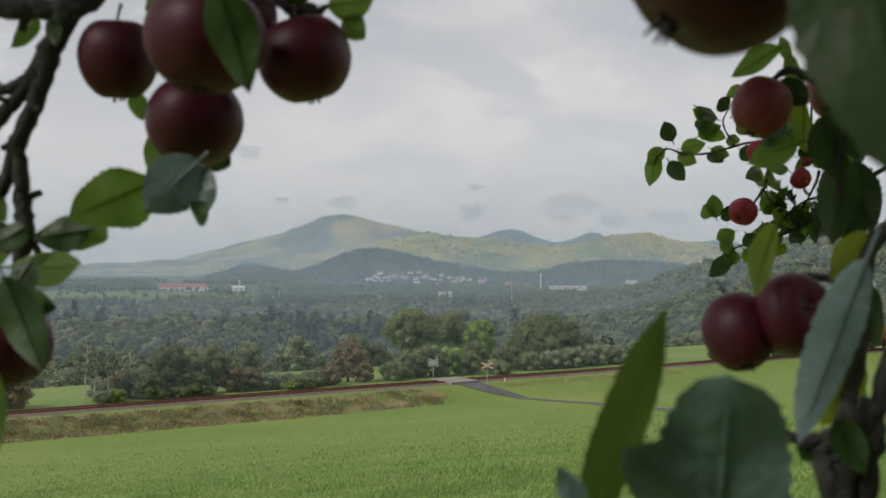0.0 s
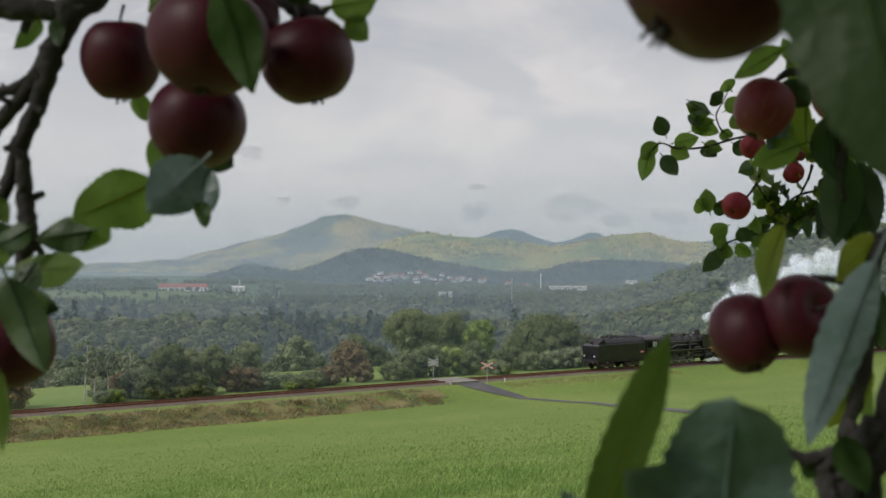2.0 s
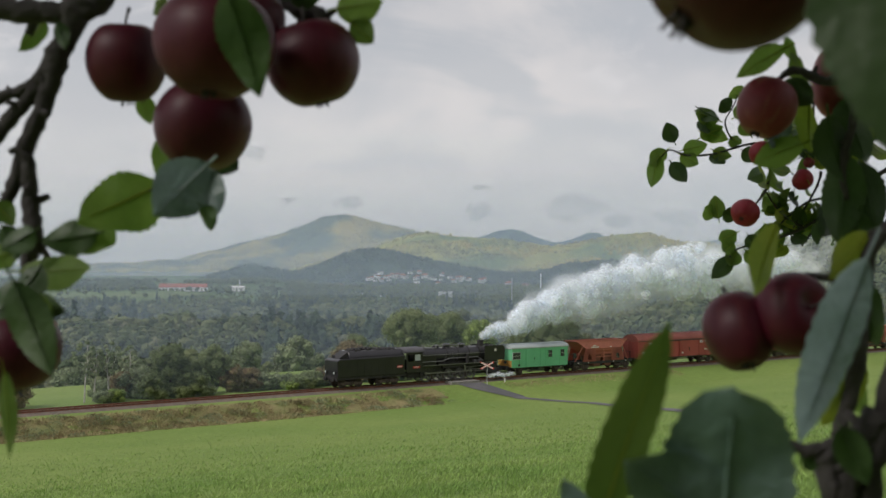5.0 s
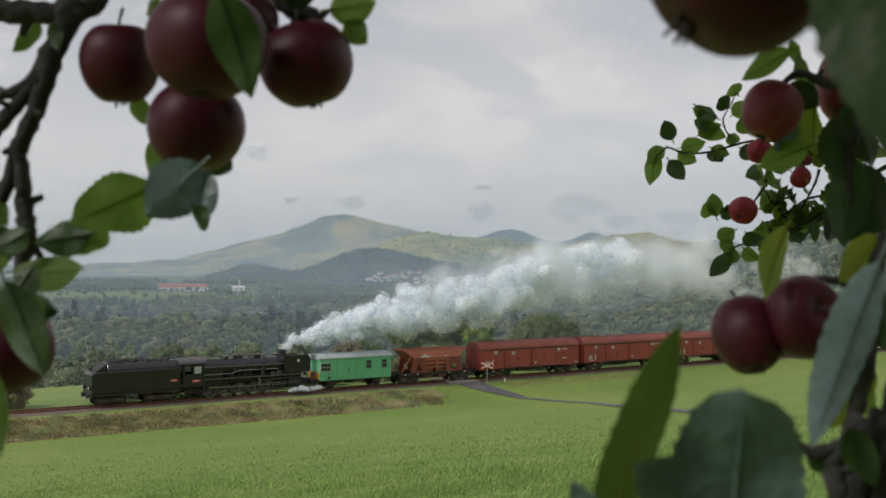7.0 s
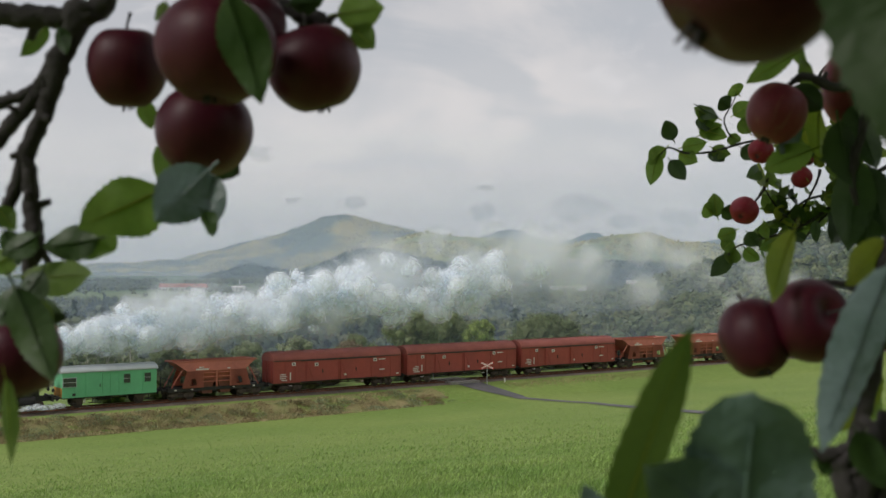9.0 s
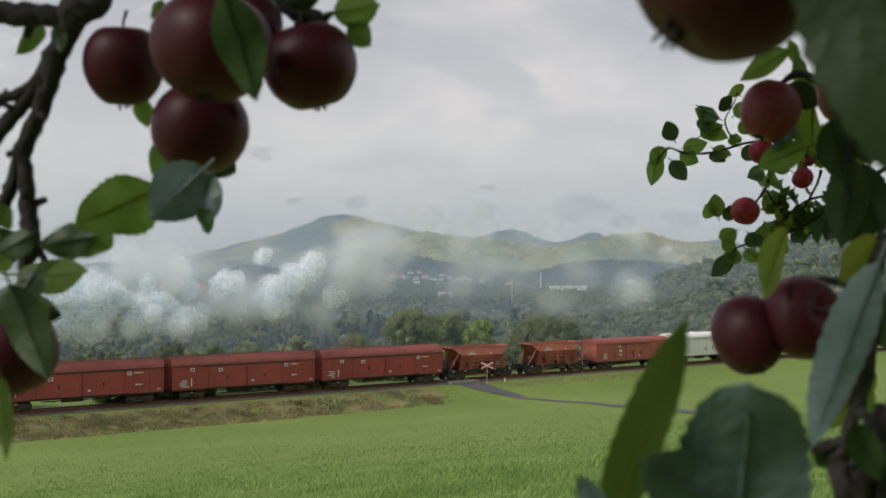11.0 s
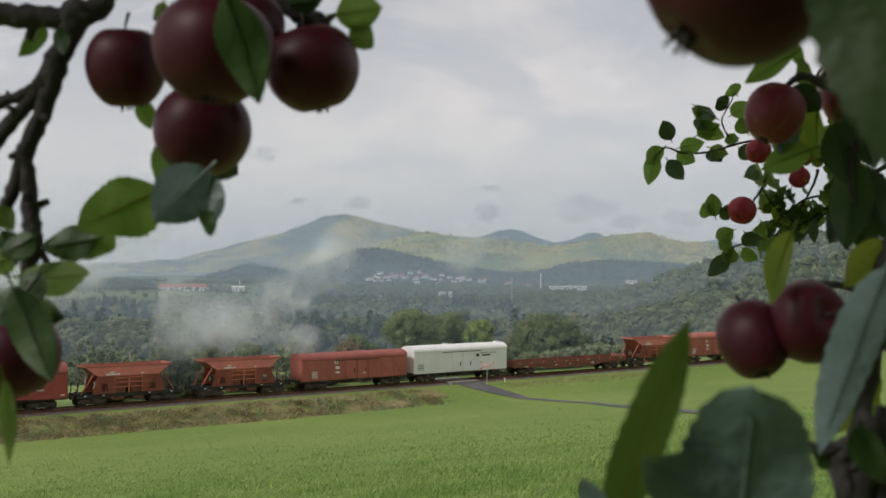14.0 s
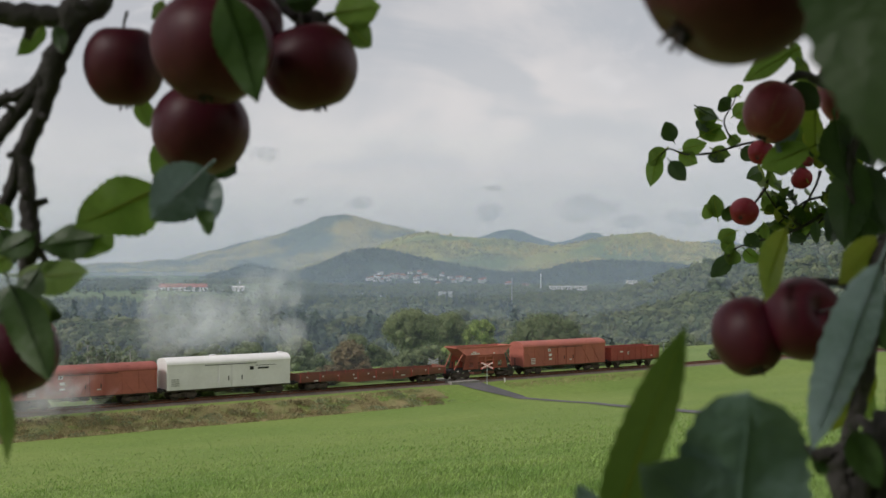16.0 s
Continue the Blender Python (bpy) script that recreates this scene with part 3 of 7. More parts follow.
def short_van(offset, L, mat, roof, label, name, height=4.1, grp=""):
    """Covered van of planks and plates, 14 m."""
    v = vehicle(name, offset, label, "goods wagon", grp)
    white = mat is M_WHITE_VAN
    underframe(v, L, 0.9, 1.12)
    eave = height - 0.75
    bm = bmesh.new()
    prism_x(bm, [(-1.36, 1.05), (-1.38, eave), (1.38, eave), (1.36, 1.05)], 0.5, L - 0.5)
    part("body", bm, mat, v)
    for sd in (-1, 1):
        y = sd * 1.38
        if not white:
            for k in np.linspace(0.6, L - 0.6, 9):
                boxes("rib", [((k - 0.045, min(y, y + sd * 0.04), 1.1), (k + 0.045, max(y, y + sd * 0.04), eave - 0.03))], mat, v)
            for x0, x1 in ((0.7, 2.2), (2.4, 3.9), (10.0, 11.5), (11.7, 13.2)):
                bm = bmesh.new()
                prism_y(bm, [(x0, eave - 0.1), (x0 + 0.12, eave - 0.1), (x1, 1.15), (x1 - 0.12, 1.15)], *sorted((y, y + sd * 0.035)))
                part("brace", bm, mat, v)
    bm = bmesh.new()
    prism_x(bm, [(-1.38, eave)] + [(-1.42 * math.cos(a), eave + 0.05 + 0.7 * math.sin(a) ** 0.8) for a in np.linspace(0.06, math.pi - 0.06, 13)] + [(1.38, eave)], 0.46, L - 0.46)
    part("roof", bm, roof, v)
    for sd in (-1, 1):
        y = sd * 1.45
        for x0, x1 in ((L / 2 - 1.3, L / 2 + 0.05), (L / 2 + 0.1, L / 2 + 1.5)):
            bm = bmesh.new()
            box(bm, (x0, min(y, y - sd * 0.06), 1.1), (x1, max(y, y - sd * 0.06), eave - 0.12))
            for k in (x0 + 0.05, x1 - 0.05):
                box(bm, (k - 0.04, min(y, y + sd * 0.04), 1.15), (k + 0.04, max(y, y + sd * 0.04), eave - 0.15))
            d = part("door", bm, mat, v)
            boxes("door_handle", [((x1 - 0.35, min(y, y + sd * 0.07), 1.75), (x1 - 0.28, max(y, y + sd * 0.07), 2.2))], M_SOOT, d)
        boxes("door_rail", [((L / 2 - 2.8, min(y, y + sd * 0.03), eave - 0.11), (L / 2 + 2.8, max(y, y + sd * 0.03), eave - 0.05))], M_SOOT, v)
    y = -1.40
    if white:
        logo(v, L * 0.66, 2.85, y, M_SOOT)
        mark(v, L * 0.75, 2.82, 1.2, 0.18, y, M_SOOT)
        mark(v, L * 0.77, 3.1, 2.3, 0.05, y, M_SOOT)
        for z in (1.5, 1.7, 1.9, 2.1):
            mark(v, 1.35, z, 0.8, 0.05, y, M_SOOT)
        for x0, x1 in ((1.5, 3), (9, 10)):
            boxes("roof_vent", [((x0 + 4, -0.25, height - 0.02), (x0 + 4.5, 0.25, height + 0.10))], M_WHITE_VAN, v)
    else:
        for z in (1.4, 1.6, 1.8, 2.0):
            mark(v, 2.0, z, 0.7, 0.09, y - 0.03)
        logo(v, 4.6, 2.95, y - 0.03)
        mark(v, 4.75, 2.35, 0.5, 0.3, y - 0.03)
        mark(v, 4.75, 1.85, 0.5, 0.2, y - 0.03)
        mark(v, 8.1, 1.65, 0.4, 0.1, y - 0.05)
        for k in (L * 0.25, L * 0.75):
            boxes("roof_vent", [((k, -1.1, eave + 0.35), (k + 0.5, -0.8, eave + 0.55))], roof, v)
    for k in (1.7, 2.1, L - 2.1, L - 1.7):
        boxes("step", [((k, -1.40, 0.7), (k + 0.28, -1.2, 0.74))], M_UNDER, v)
    bogie(v, 2.4)
    bogie(v, L - 2.4)
    buffers(v, L)
    return v


def hopper(offset, L=10.9):
    """Self-discharging hopper with sloped ends on a dark frame."""
    v = vehicle("hopper_wagon", offset, "rust-red open hopper wagon with sloping ends", "goods wagon", "hopper wagons of the train")
    underframe(v, L, 0.88, 1.2, M_SOOT, 1.3)
    bm = bmesh.new()
    a, b = 1.15, L - 1.3
    w, wl_ = 1.45, 0.9
    zt, zm, zl = 3.8, 2.85, 1.75
    wt = 1.18
    top = [(a, -wt, zt), (b, -wt, zt), (b, wt, zt), (a, wt, zt)]
    mid = [(a + 1.3, -w - 0.02, zm), (b - 1.3, -w - 0.02, zm), (b - 1.3, w + 0.02, zm), (a + 1.3, w + 0.02, zm)]
    low = [(a + 2.6, -wl_, zl), (b - 2.6, -wl_, zl), (b - 2.6, wl_, zl), (a + 2.6, wl_, zl)]
    ins = [(a + 0.12, -wt + 0.1, zt), (b - 0.12, -wt + 0.1, zt), (b - 0.12, wt - 0.1, zt), (a + 0.12, wt - 0.1, zt)]
    bot = [(a + 2.5, -0.9, 2.4), (b - 2.5, -0.9, 2.4), (b - 2.5, 0.9, 2.4), (a + 2.5, 0.9, 2.4)]
    rings = [[bm.verts.new(c) for c in r] for r in (low, mid, top, ins, bot)]
    for r0, r1 in zip(rings, rings[1:]):
        for i in range(4):
            bm.faces.new((r0[i], r0[(i + 1) % 4], r1[(i + 1) % 4], r1[i]))
    bm.faces.new(rings[0][::-1])
    bm.faces.new(rings[-1])
    part("hopper_body", bm, M_HOPPER, v)
    boxes("top_rim", [((a - 0.05, sd * wt - 0.06, zt - 0.1), (b + 0.05, sd * wt + 0.06, zt + 0.05)) for sd in (-1, 1)] +
          [((x - 0.06, -wt, zt - 0.1), (x + 0.06, wt, zt + 0.05)) for x in (a, b)], M_HOPPER, v, bevel=0.015)
    for sd in (-1, 1):
        y0, y1 = sorted((sd * 1.40, sd * 1.48))
        # side frame with its gusset plates and openings
        for x0, x1 in ((a + 1.2, a + 2.9), (b - 2.9, b - 1.2)):
            bm = bmesh.new()
            flip = x0 > L / 2
            prof = [(x0, zm), (x1, zm), (x1 - 0.0, 1.2), (x0 - 0.45, 1.2)] if not flip else [(x0, zm), (x1, zm), (x1 + 0.45, 1.2), (x0, 1.2)]
            outer = [bm.verts.new((x, y0, z)) for x, z in prof]
            cx, cz = sum(p[0] for p in prof) / 4, 1.75
            inner = [bm.verts.new((cx + 0.34 * dx, y0, cz + 0.3 * dz)) for dx, dz in ((-0.6, 1.2), (0.6, 1.2), (1, -1), (-1, -1))]
            faces = []
            for i in range(4):
                faces.append(bm.faces.new((outer[i], outer[(i + 1) % 4], inner[(i + 1) % 4], inner[i])))
            bmesh.ops.solidify(bm, geom=faces, thickness=0.07)
            part("gusset_plate", bm, M_HOPPER, v)
        for z in (1.75, 2.2, 2.62):
            bm = bmesh.new()
            cyl(bm, (a + 2.6, sd * 1.44, z), (b - 2.6, sd * 1.44, z), 0.05, n=6)
            part("side_rail", bm, M_HOPPER, v)
        for x in (L / 2 - 0.08, a + 2.9, b - 2.9):
            boxes("stanchion", [((x - 0.08, y0, 1.2), (x + 0.08, y1, zm))], M_HOPPER, v)
    for x0, x1 in ((L / 2 - 1.7, L / 2 - 0.2), (L / 2 + 0.2, L / 2 + 1.7)):
        bm = bmesh.new()
        prism_y(bm, [(x0, 2.0), (x1, 2.0), (x1 - 0.25, 0.55), (x0 + 0.25, 0.55)], -1.1, 1.1)
        part("discharge_chute", bm, M_FLAT, v)
    for x in (0.62, L - 0.62):
        boxes("end_platform_post", [((x - 0.04, sd * 1.1 - 0.04, 1.2), (x + 0.04, sd * 1.1 + 0.04, 2.2)) for sd in (-1, 1)] + [((x - 0.03, -1.1, 2.15), (x + 0.03, 1.1, 2.2))], M_SOOT, v)
        sgn = 1 if x < 2 else -1
        for sd in (-1, 1):
            bm = bmesh.new()
            cyl(bm, (x + sgn * 0.35, sd * 1.0, 1.2), (x + sgn * 1.5, sd * 1.2, 3.1), 0.06, n=6)
            part("end_strut", bm, M_HOPPER, v)
    y = -1.475
    mark(v, L / 2 - 1.6, 3.0, 1.3, 0.16, y)
    mark(v, L / 2 - 1.7, 3.2, 0.5, 0.12, y)
    mark(v, L / 2 + 1.2, 3.0, 0.3, 0.12, y)
    for k in (1.3, 3.0, 7.4, 9.6):
        mark(v, k, 1.05, 0.22, 0.12, -1.305)
    bogie(v, 2.0)
    bogie(v, L - 2.0)
    buffers(v, L)
    return v


def green_van(offset, L=9.6):
    v = vehicle("guard_van", offset, "pale green two-axle guard's van with grey roof", "railway van")
    underframe(v, L, 0.9, 1.15, M_SOOT)
    bm = bmesh.new()
    prism_x(bm, [(-1.40, 1.05), (-1.42, 3.35), (1.42, 3.35), (1.40, 1.05)], 0.35, L - 0.35)
    for k in (1.5, 4.05, 4.8, 5.6, 7.9):
        box(bm, (k - 0.03, -1.455, 1.1), (k + 0.03, -1.41, 3.3))
    box(bm, (0.35, -1.45, 1.02), (L - 0.35, -1.41, 1.14))
    part("body", bm, M_GREEN_VAN, v)
    bm = bmesh.new()
    prism_x(bm, [(-1.47, 3.30)] + [(-1.50 * math.cos(a), 3.36 + 0.52 * math.sin(a)) for a in np.linspace(0.05, math.pi - 0.05, 13)] + [(1.47, 3.30)], 0.22, L - 0.22)
    part("roof", bm, M_GREY_ROOF, v, "pale grey curved roof")
    for x, w, z, h in ((1.0, 1.15, 2.45, 0.78), (6.35, 0.62, 2.55, 0.85), (8.35, 0.62, 2.55, 0.85)):
        win = boxes("window", [((x - w / 2 - 0.06, -1.47, z - h / 2 - 0.06), (x + w / 2 + 0.06, -1.415, z + h / 2 + 0.06))], M_GREY_ROOF if w > 1 else M_GREEN_VAN, v)
        boxes("pane", [((x - w / 2, -1.482, z - h / 2), (x + w / 2, -1.472, z + h / 2))], M_DARKGLASS, win)
        boxes("pane_bar", [((x - w / 2, -1.492, z - 0.02), (x + w / 2, -1.484, z + 0.02))], M_GREY_ROOF, win)
    d = boxes("door", [((2.5, -1.48, 1.12), (4.0, -1.425, 3.2))], M_GREEN_VAN, v)
    boxes("door_handle", [((3.75, -1.53, 1.9), (3.82, -1.48, 2.2))], M_SOOT, d)
    boxes("door_rail", [((2.3, -1.50, 3.2), (6.0, -1.43, 3.26))], M_GREEN_VAN, v)
    mark(v, 1.4, 1.3, 0.3, 0.25, -1.445, M_SOOT)
    boxes("end_board", [((0.30, -1.3, 1.1), (0.36, 1.3, 1.9))], material("ochre_end_board", (0.5, 0.25, 0.05)), v, "ochre warning board on the end")
    for k in (0.9, 2.8, 8.2):
        boxes("step", [((k, -1.45, 0.45), (k + 0.7, -1.2, 0.5)), ((k + 0.3, -1.25, 0.5), (k + 0.36, -1.2, 1.0))], M_SOOT, v)
    axle_guards(v, 1.9)
    axle_guards(v, L - 1.9)
    buffers(v, L)
    return v


def flat_wagon(offset, L=19.8):
    v = vehicle("flat_wagon", offset, "empty red-brown bogie flat wagon with low sides", "goods wagon")
    bm = bmesh.new()
    for sd in (-1, 1):
        y0, y1 = sorted((sd * 1.18, sd * 1.32))
        prism_y(bm, [(0.5, 1.25), (L - 0.5, 1.25), (L - 0.5, 0.98), (L - 4.5, 0.95), (L - 6.5, 0.68), (6.5, 0.68), (4.5, 0.95), (0.5, 0.98)], y0, y1)
    box(bm, (0.5, -1.2, 1.0), (0.62, 1.2, 1.25))
    box(bm, (L - 0.62, -1.2, 1.0), (L - 0.5, 1.2, 1.25))
    part("underframe", bm, M_FLAT, v)
    boxes("deck", [((0.5, -1.35, 1.25), (L - 0.5, 1.35, 1.32))], M_FLAT, v, "weathered plank deck")
    for sd in (-1, 1):
        for k in range(8):
            x0 = 0.6 + k * (L - 1.2) / 8
            boxes("side_flap", [((x0 + 0.05, min(sd * 1.34, sd * 1.40), 1.25), (x0 + (L - 1.2) / 8 - 0.05, max(sd * 1.34, sd * 1.40), 1.72))], M_FLAT, v)
        for k in range(9):
            x0 = 0.6 + k * (L - 1.2) / 8
            boxes("stake", [((x0 - 0.05, min(sd * 1.36, sd * 1.46), 0.95), (x0 + 0.05, max(sd * 1.36, sd * 1.46), 1.78))], M_RED_VAN, v)
    for x in (0.55, L - 0.55):
        boxes("end_flap", [((x - 0.04, -1.3, 1.3), (x + 0.04, 1.3, 1.85))], M_FLAT, v)
    for k in (2.5, 7.4, 9.8, 13.5):
        mark(v, k, 1.08, 0.5, 0.12, -1.325)
    for k in np.linspace(1.4, L - 1.4, 10):
        mark(v, k, 1.5, 0.18, 0.1, -1.405)
    bogie(v, 2.8)
    bogie(v, L - 2.8)
    buffers(v, L)
    return v


def gondola(offset, L=9.7):
    v = vehicle("open_wagon", offset, "low red two-axle open wagon at the train's end", "goods wagon")
    underframe(v, L, 0.9, 1.15)
    bm = bmesh.new()
    for lo, hi in (((0.4, -1.4, 1.1), (L - 0.4, 1.4, 1.25)), ((0.4, -1.4, 1.2), (L - 0.4, -1.33, 2.75)), ((0.4, 1.33, 1.2), (L - 0.4, 1.4, 2.75)),
                   ((0.4, -1.33, 1.2), (0.47, 1.33, 2.75)), ((L - 0.47, -1.33, 1.2), (L - 0.4, 1.33, 2.75))):
        box(bm, lo, hi)
    part("body", bm, M_RED_VAN, v)
    for sd in (-1, 1):
        for k in np.linspace(0.5, L - 0.5, 9):
            boxes("rib", [((k - 0.06, min(sd * 1.4, sd * 1.47), 1.1), (k + 0.06, max(sd * 1.4, sd * 1.47), 2.72))], M_RED_VAN, v)
    boxes("top_rail", [((0.36, sd * 1.4 - 0.06, 2.7), (L - 0.36, sd * 1.4 + 0.06, 2.82)) for sd in (-1, 1)], M_RED_VAN, v)
    mark(v, 2.4, 2.2, 0.7, 0.16, -1.405)
    logo(v, 3.6, 2.0, -1.405)
    mark(v, 7.9, 1.5, 0.5, 0.12, -1.405)
    axle_guards(v, 2.0)
    axle_guards(v, L - 2.0)
    buffers(v, L)
    return v


def tender(offset, L=9.3):
    v = vehicle("locomotive_tender", offset, "black high-sided coal tender running ahead of engine", "tender")
    boxes("underframe", [((0.4, -1.35, 0.95), (L - 0.2, 1.35, 1.2))], M_SOOT, v)
    bm = bmesh.new()
    prism_y(bm, [(0.35, 1.2), (0.35, 3.05), (0.7, 3.2), (L - 0.3, 3.3), (L - 0.3, 1.2)], -1.48, 1.48)
    bmesh.ops.bevel(bm, geom=list(bm.edges), offset=0.09, segments=2, affect="EDGES", profile=0.6)
    part("water_tank", bm, M_BLACK, v)
    bm = bmesh.new()
    prism_x(bm, [(-1.42, 3.15), (-1.38, 3.32), (-1.26, 3.58), (-1.06, 3.84), (-0.86, 4.02), (0.86, 4.02), (1.06, 3.84), (1.26, 3.58), (1.38, 3.32), (1.42, 3.15)], 1.9, L - 0.35)
    bmesh.ops.bevel(bm, geom=list(bm.edges), offset=0.05, segments=1, affect="EDGES")
    part("coal_bunker", bm, M_BLACK, v)
    bm = bmesh.new()
    prism_y(bm, [(0.75, 3.18), (1.95, 4.0), (1.95, 3.15)], -0.95, 0.95)
    part("sloped_hatch", bm, M_SOOT, v)
    # heaped coal
    rnd = random.Random(5)
    bm = bmesh.new()
    for k in range(90):
        x, y = rnd.uniform(2.2, L - 0.9), rnd.uniform(-0.85, 0.85)
        r = rnd.uniform(0.12, 0.26)
        z = 4.02 + 0.22 * math.exp(-((x - 4.2) / 1.6) ** 2) * (1 - abs(y))
        mm = Matrix.Translation((x, y, z)) @ Euler((rnd.random() * 6, rnd.random() * 6, 0)).to_matrix().to_4x4() @ Matrix.Diagonal((r, r * 0.8, r * 0.7, 1))
        bmesh.ops.create_icosphere(bm, subdivisions=1, radius=1, matrix=mm)
    tagged(part("coal_heap", bm, M_SOOT, v, "heaped black coal"), "heaped black coal", kind="stuff")
    for sd in (-1, 1):
        bm = bmesh.new()
        cyl(bm, (1.0, sd * 1.5, 3.42), (L - 0.5, sd * 1.5, 3.45), 0.03, n=6)
        part("handrail", bm, M_SOOT, v)
    for sd in (-1, 1):
        bm = bmesh.new()
        cyl(bm, (0.34, sd * 0.95, 1.75), (0.18, sd * 0.95, 1.75), 0.16, 0.17, 14)
        lamp = part("head_lamp", bm, M_SOOT, v)
        bm = bmesh.new()
        cyl(bm, (0.18, sd * 0.95, 1.75), (0.165, sd * 0.95, 1.75), 0.14, n=14)
        part("lens", bm, M_GREY_ROOF, lamp)
    bm = bmesh.new()
    cyl(bm, (0.75, 0, 3.45), (0.55, 0, 3.45), 0.15, 0.16, 14)
    part("head_lamp", bm, M_SOOT, v)
    boxes("number_plate", [((L - 1.35, -1.50, 1.95), (L - 0.65, -1.485, 2.18))], M_MARK_RED, v, "red number plate with a pale bar")
    mark(v, L - 1.0, 2.06, 0.5, 0.07, -1.503)
    boxes("buffer_beam", [((0.3, -1.4, 0.85), (0.42, 1.4, 1.3))], M_SOOT, v)
    for k in np.linspace(1.0, L - 1.0, 9):
        boxes("tank_strap", [((k - 0.03, -1.495, 1.25), (k + 0.03, -1.478, 3.1))], M_BLACK, v)
    bogie(v, 2.3, 2.0, 0.5)
    bogie(v, L - 2.3, 2.0, 0.5)
    buffers(v, L)
    return v


def locomotive(offset):
    """The engine, cab first; chimney 11.6 m behind the tender."""
    v = vehicle("steam_locomotive", offset, "black ten-coupled steam locomotive running tender first", "locomotive")
    L = 15.0
    bm = bmesh.new()
    for sd in (-1, 1):
        y0, y1 = sorted((sd * 0.55, sd * 0.65))
        prism_y(bm, [(0.3, 1.2), (14.6, 1.2), (14.6, 0.85), (12.0, 0.6), (0.8, 0.6)], y0, y1)
    box(bm, (14.5, -1.4, 0.8), (14.65, 1.4, 1.3))
    part("frame", bm, M_SOOT, v)
    boiler = bmesh.new()
    cyl(boiler, (2.4, 0, 2.95), (4.6, 0, 2.95), 1.02, 0.98, 24)
    cyl(boiler, (4.6, 0, 2.95), (11.0, 0, 2.95), 0.96, 0.93, 24)
    part("boiler", boiler, M_BLACK, v, smooth=False)
    for x in (3.4, 4.6, 6.2, 7.8, 9.4, 10.9):
        bm = bmesh.new()
        cyl(bm, (x - 0.04, 0, 2.95), (x + 0.04, 0, 2.95), 1.01, n=24)
        part("boiler_band", bm, M_SOOT, v)
    # ashpan, and a solid dark block added to close the gap under the boiler
    boxes("ashpan", [((2.4, -0.85, 0.75), (5.2, 0.85, 1.9))], M_SOOT, v, bevel=0.05)
    boxes("frame_stretcher", [((5.2, -0.5, 0.9), (13.6, 0.5, 2.2))], M_SOOT, v)
    boxes("valance", [((2.4, sd * 1.5 - 0.02, 1.84), (11.2, sd * 1.5 + 0.02, 1.93)) for sd in (-1, 1)], M_BLACK, v)
    boxes("firebox", [((2.3, -0.95, 1.5), (4.6, 0.95, 2.9))], M_BLACK, v, bevel=0.06)
    bm = bmesh.new()
    cyl(bm, (10.95, 0, 2.95), (13.5, 0, 2.95), 0.96, 0.96, 24)
    cyl(bm, (13.5, 0, 2.95), (13.66, 0, 2.95), 0.85, 0.5, 20)
    part("smokebox", bm, M_SOOT, v)
    bm = bmesh.new()
    cyl(bm, (11.6, 0, 3.8), (11.6, 0, 4.45), 0.38, 0.36, 16)
    cyl(bm, (11.6, 0, 4.38), (11.6, 0, 4.5), 0.45, 0.45, 16)
    part("chimney", bm, M_SOOT, v)
    for x, r, h in ((8.7, 0.42, 4.25), (6.6, 0.48, 4.3), (5.1, 0.4, 4.15)):
        bm = bmesh.new()
        cyl(bm, (x, 0, 3.7), (x, 0, h - 0.12), r, r, 16)
        cyl(bm, (x, 0, h - 0.12), (x, 0, h), r, r * 0.6, 16)
        part("dome", bm, M_BLACK, v)
    bm = bmesh.new()
    for x in (4.9, 5.8, 7.4, 8.1):
        cyl(bm, (x, -0.35, 3.8), (x, -0.35, 4.22), 0.09, 0.07, 8)
    cyl(bm, (4.7, -0.45, 4.12), (9.0, -0.45, 4.12), 0.05, n=6)
    part("valve_pipe", bm, M_STEEL, v, "pale steel valves and pipework")
    # cab
    bm = bmesh.new()
    box(bm, (0.15, -1.48, 1.3), (2.35, -1.42, 2.55))
    box(bm, (0.15, 1.42, 1.3), (2.35, 1.48, 2.55))
    for sd in (-1, 1):
        y0, y1 = sorted((sd * 1.42, sd * 1.48))
        for x0, x1 in ((0.15, 0.35), (1.15, 1.3), (2.1, 2.35)):
            box(bm, (x0, y0, 2.5), (x1, y1, 3.6))
        box(bm, (0.15, y0, 3.35), (2.35, y1, 3.62))
    box(bm, (2.30, -1.45, 1.3), (2.36, 1.45, 3.7))
    part("cab", bm, M_BLACK, v)
    bm = bmesh.new()
    prism_x(bm, [(-1.55, 3.55)] + [(-1.55 * math.cos(a), 3.6 + 0.5 * math.sin(a)) for a in np.linspace(0.05, math.pi - 0.05, 11)] + [(1.55, 3.55), (1.45, 3.5), (0, 3.95), (-1.45, 3.5)], -0.25, 2.6)
    part("cab_roof", bm, M_CAB_ROOF, v, "faded grey cab roof")
    # pale grey roof paint on the pane stands in for reflected sky
    boxes("cab_window", [((1.34, -1.46, 2.6), (2.06, -1.44, 3.3))], M_GREY_ROOF, v, "cab side window, sky reflection put in as pale grey")
    boxes("number_plate", [((1.05, -1.50, 1.75), (1.95, -1.485, 2.0))], M_MARK_RED, v, "red number plate with a pale bar")
    mark(v, 1.5, 1.9, 0.6, 0.07, -1.503)
    # pipework along the boiler's flank, sand pipes, lubricators, valve gear
    for sd in (-1, 1):
        bm = bmesh.new()
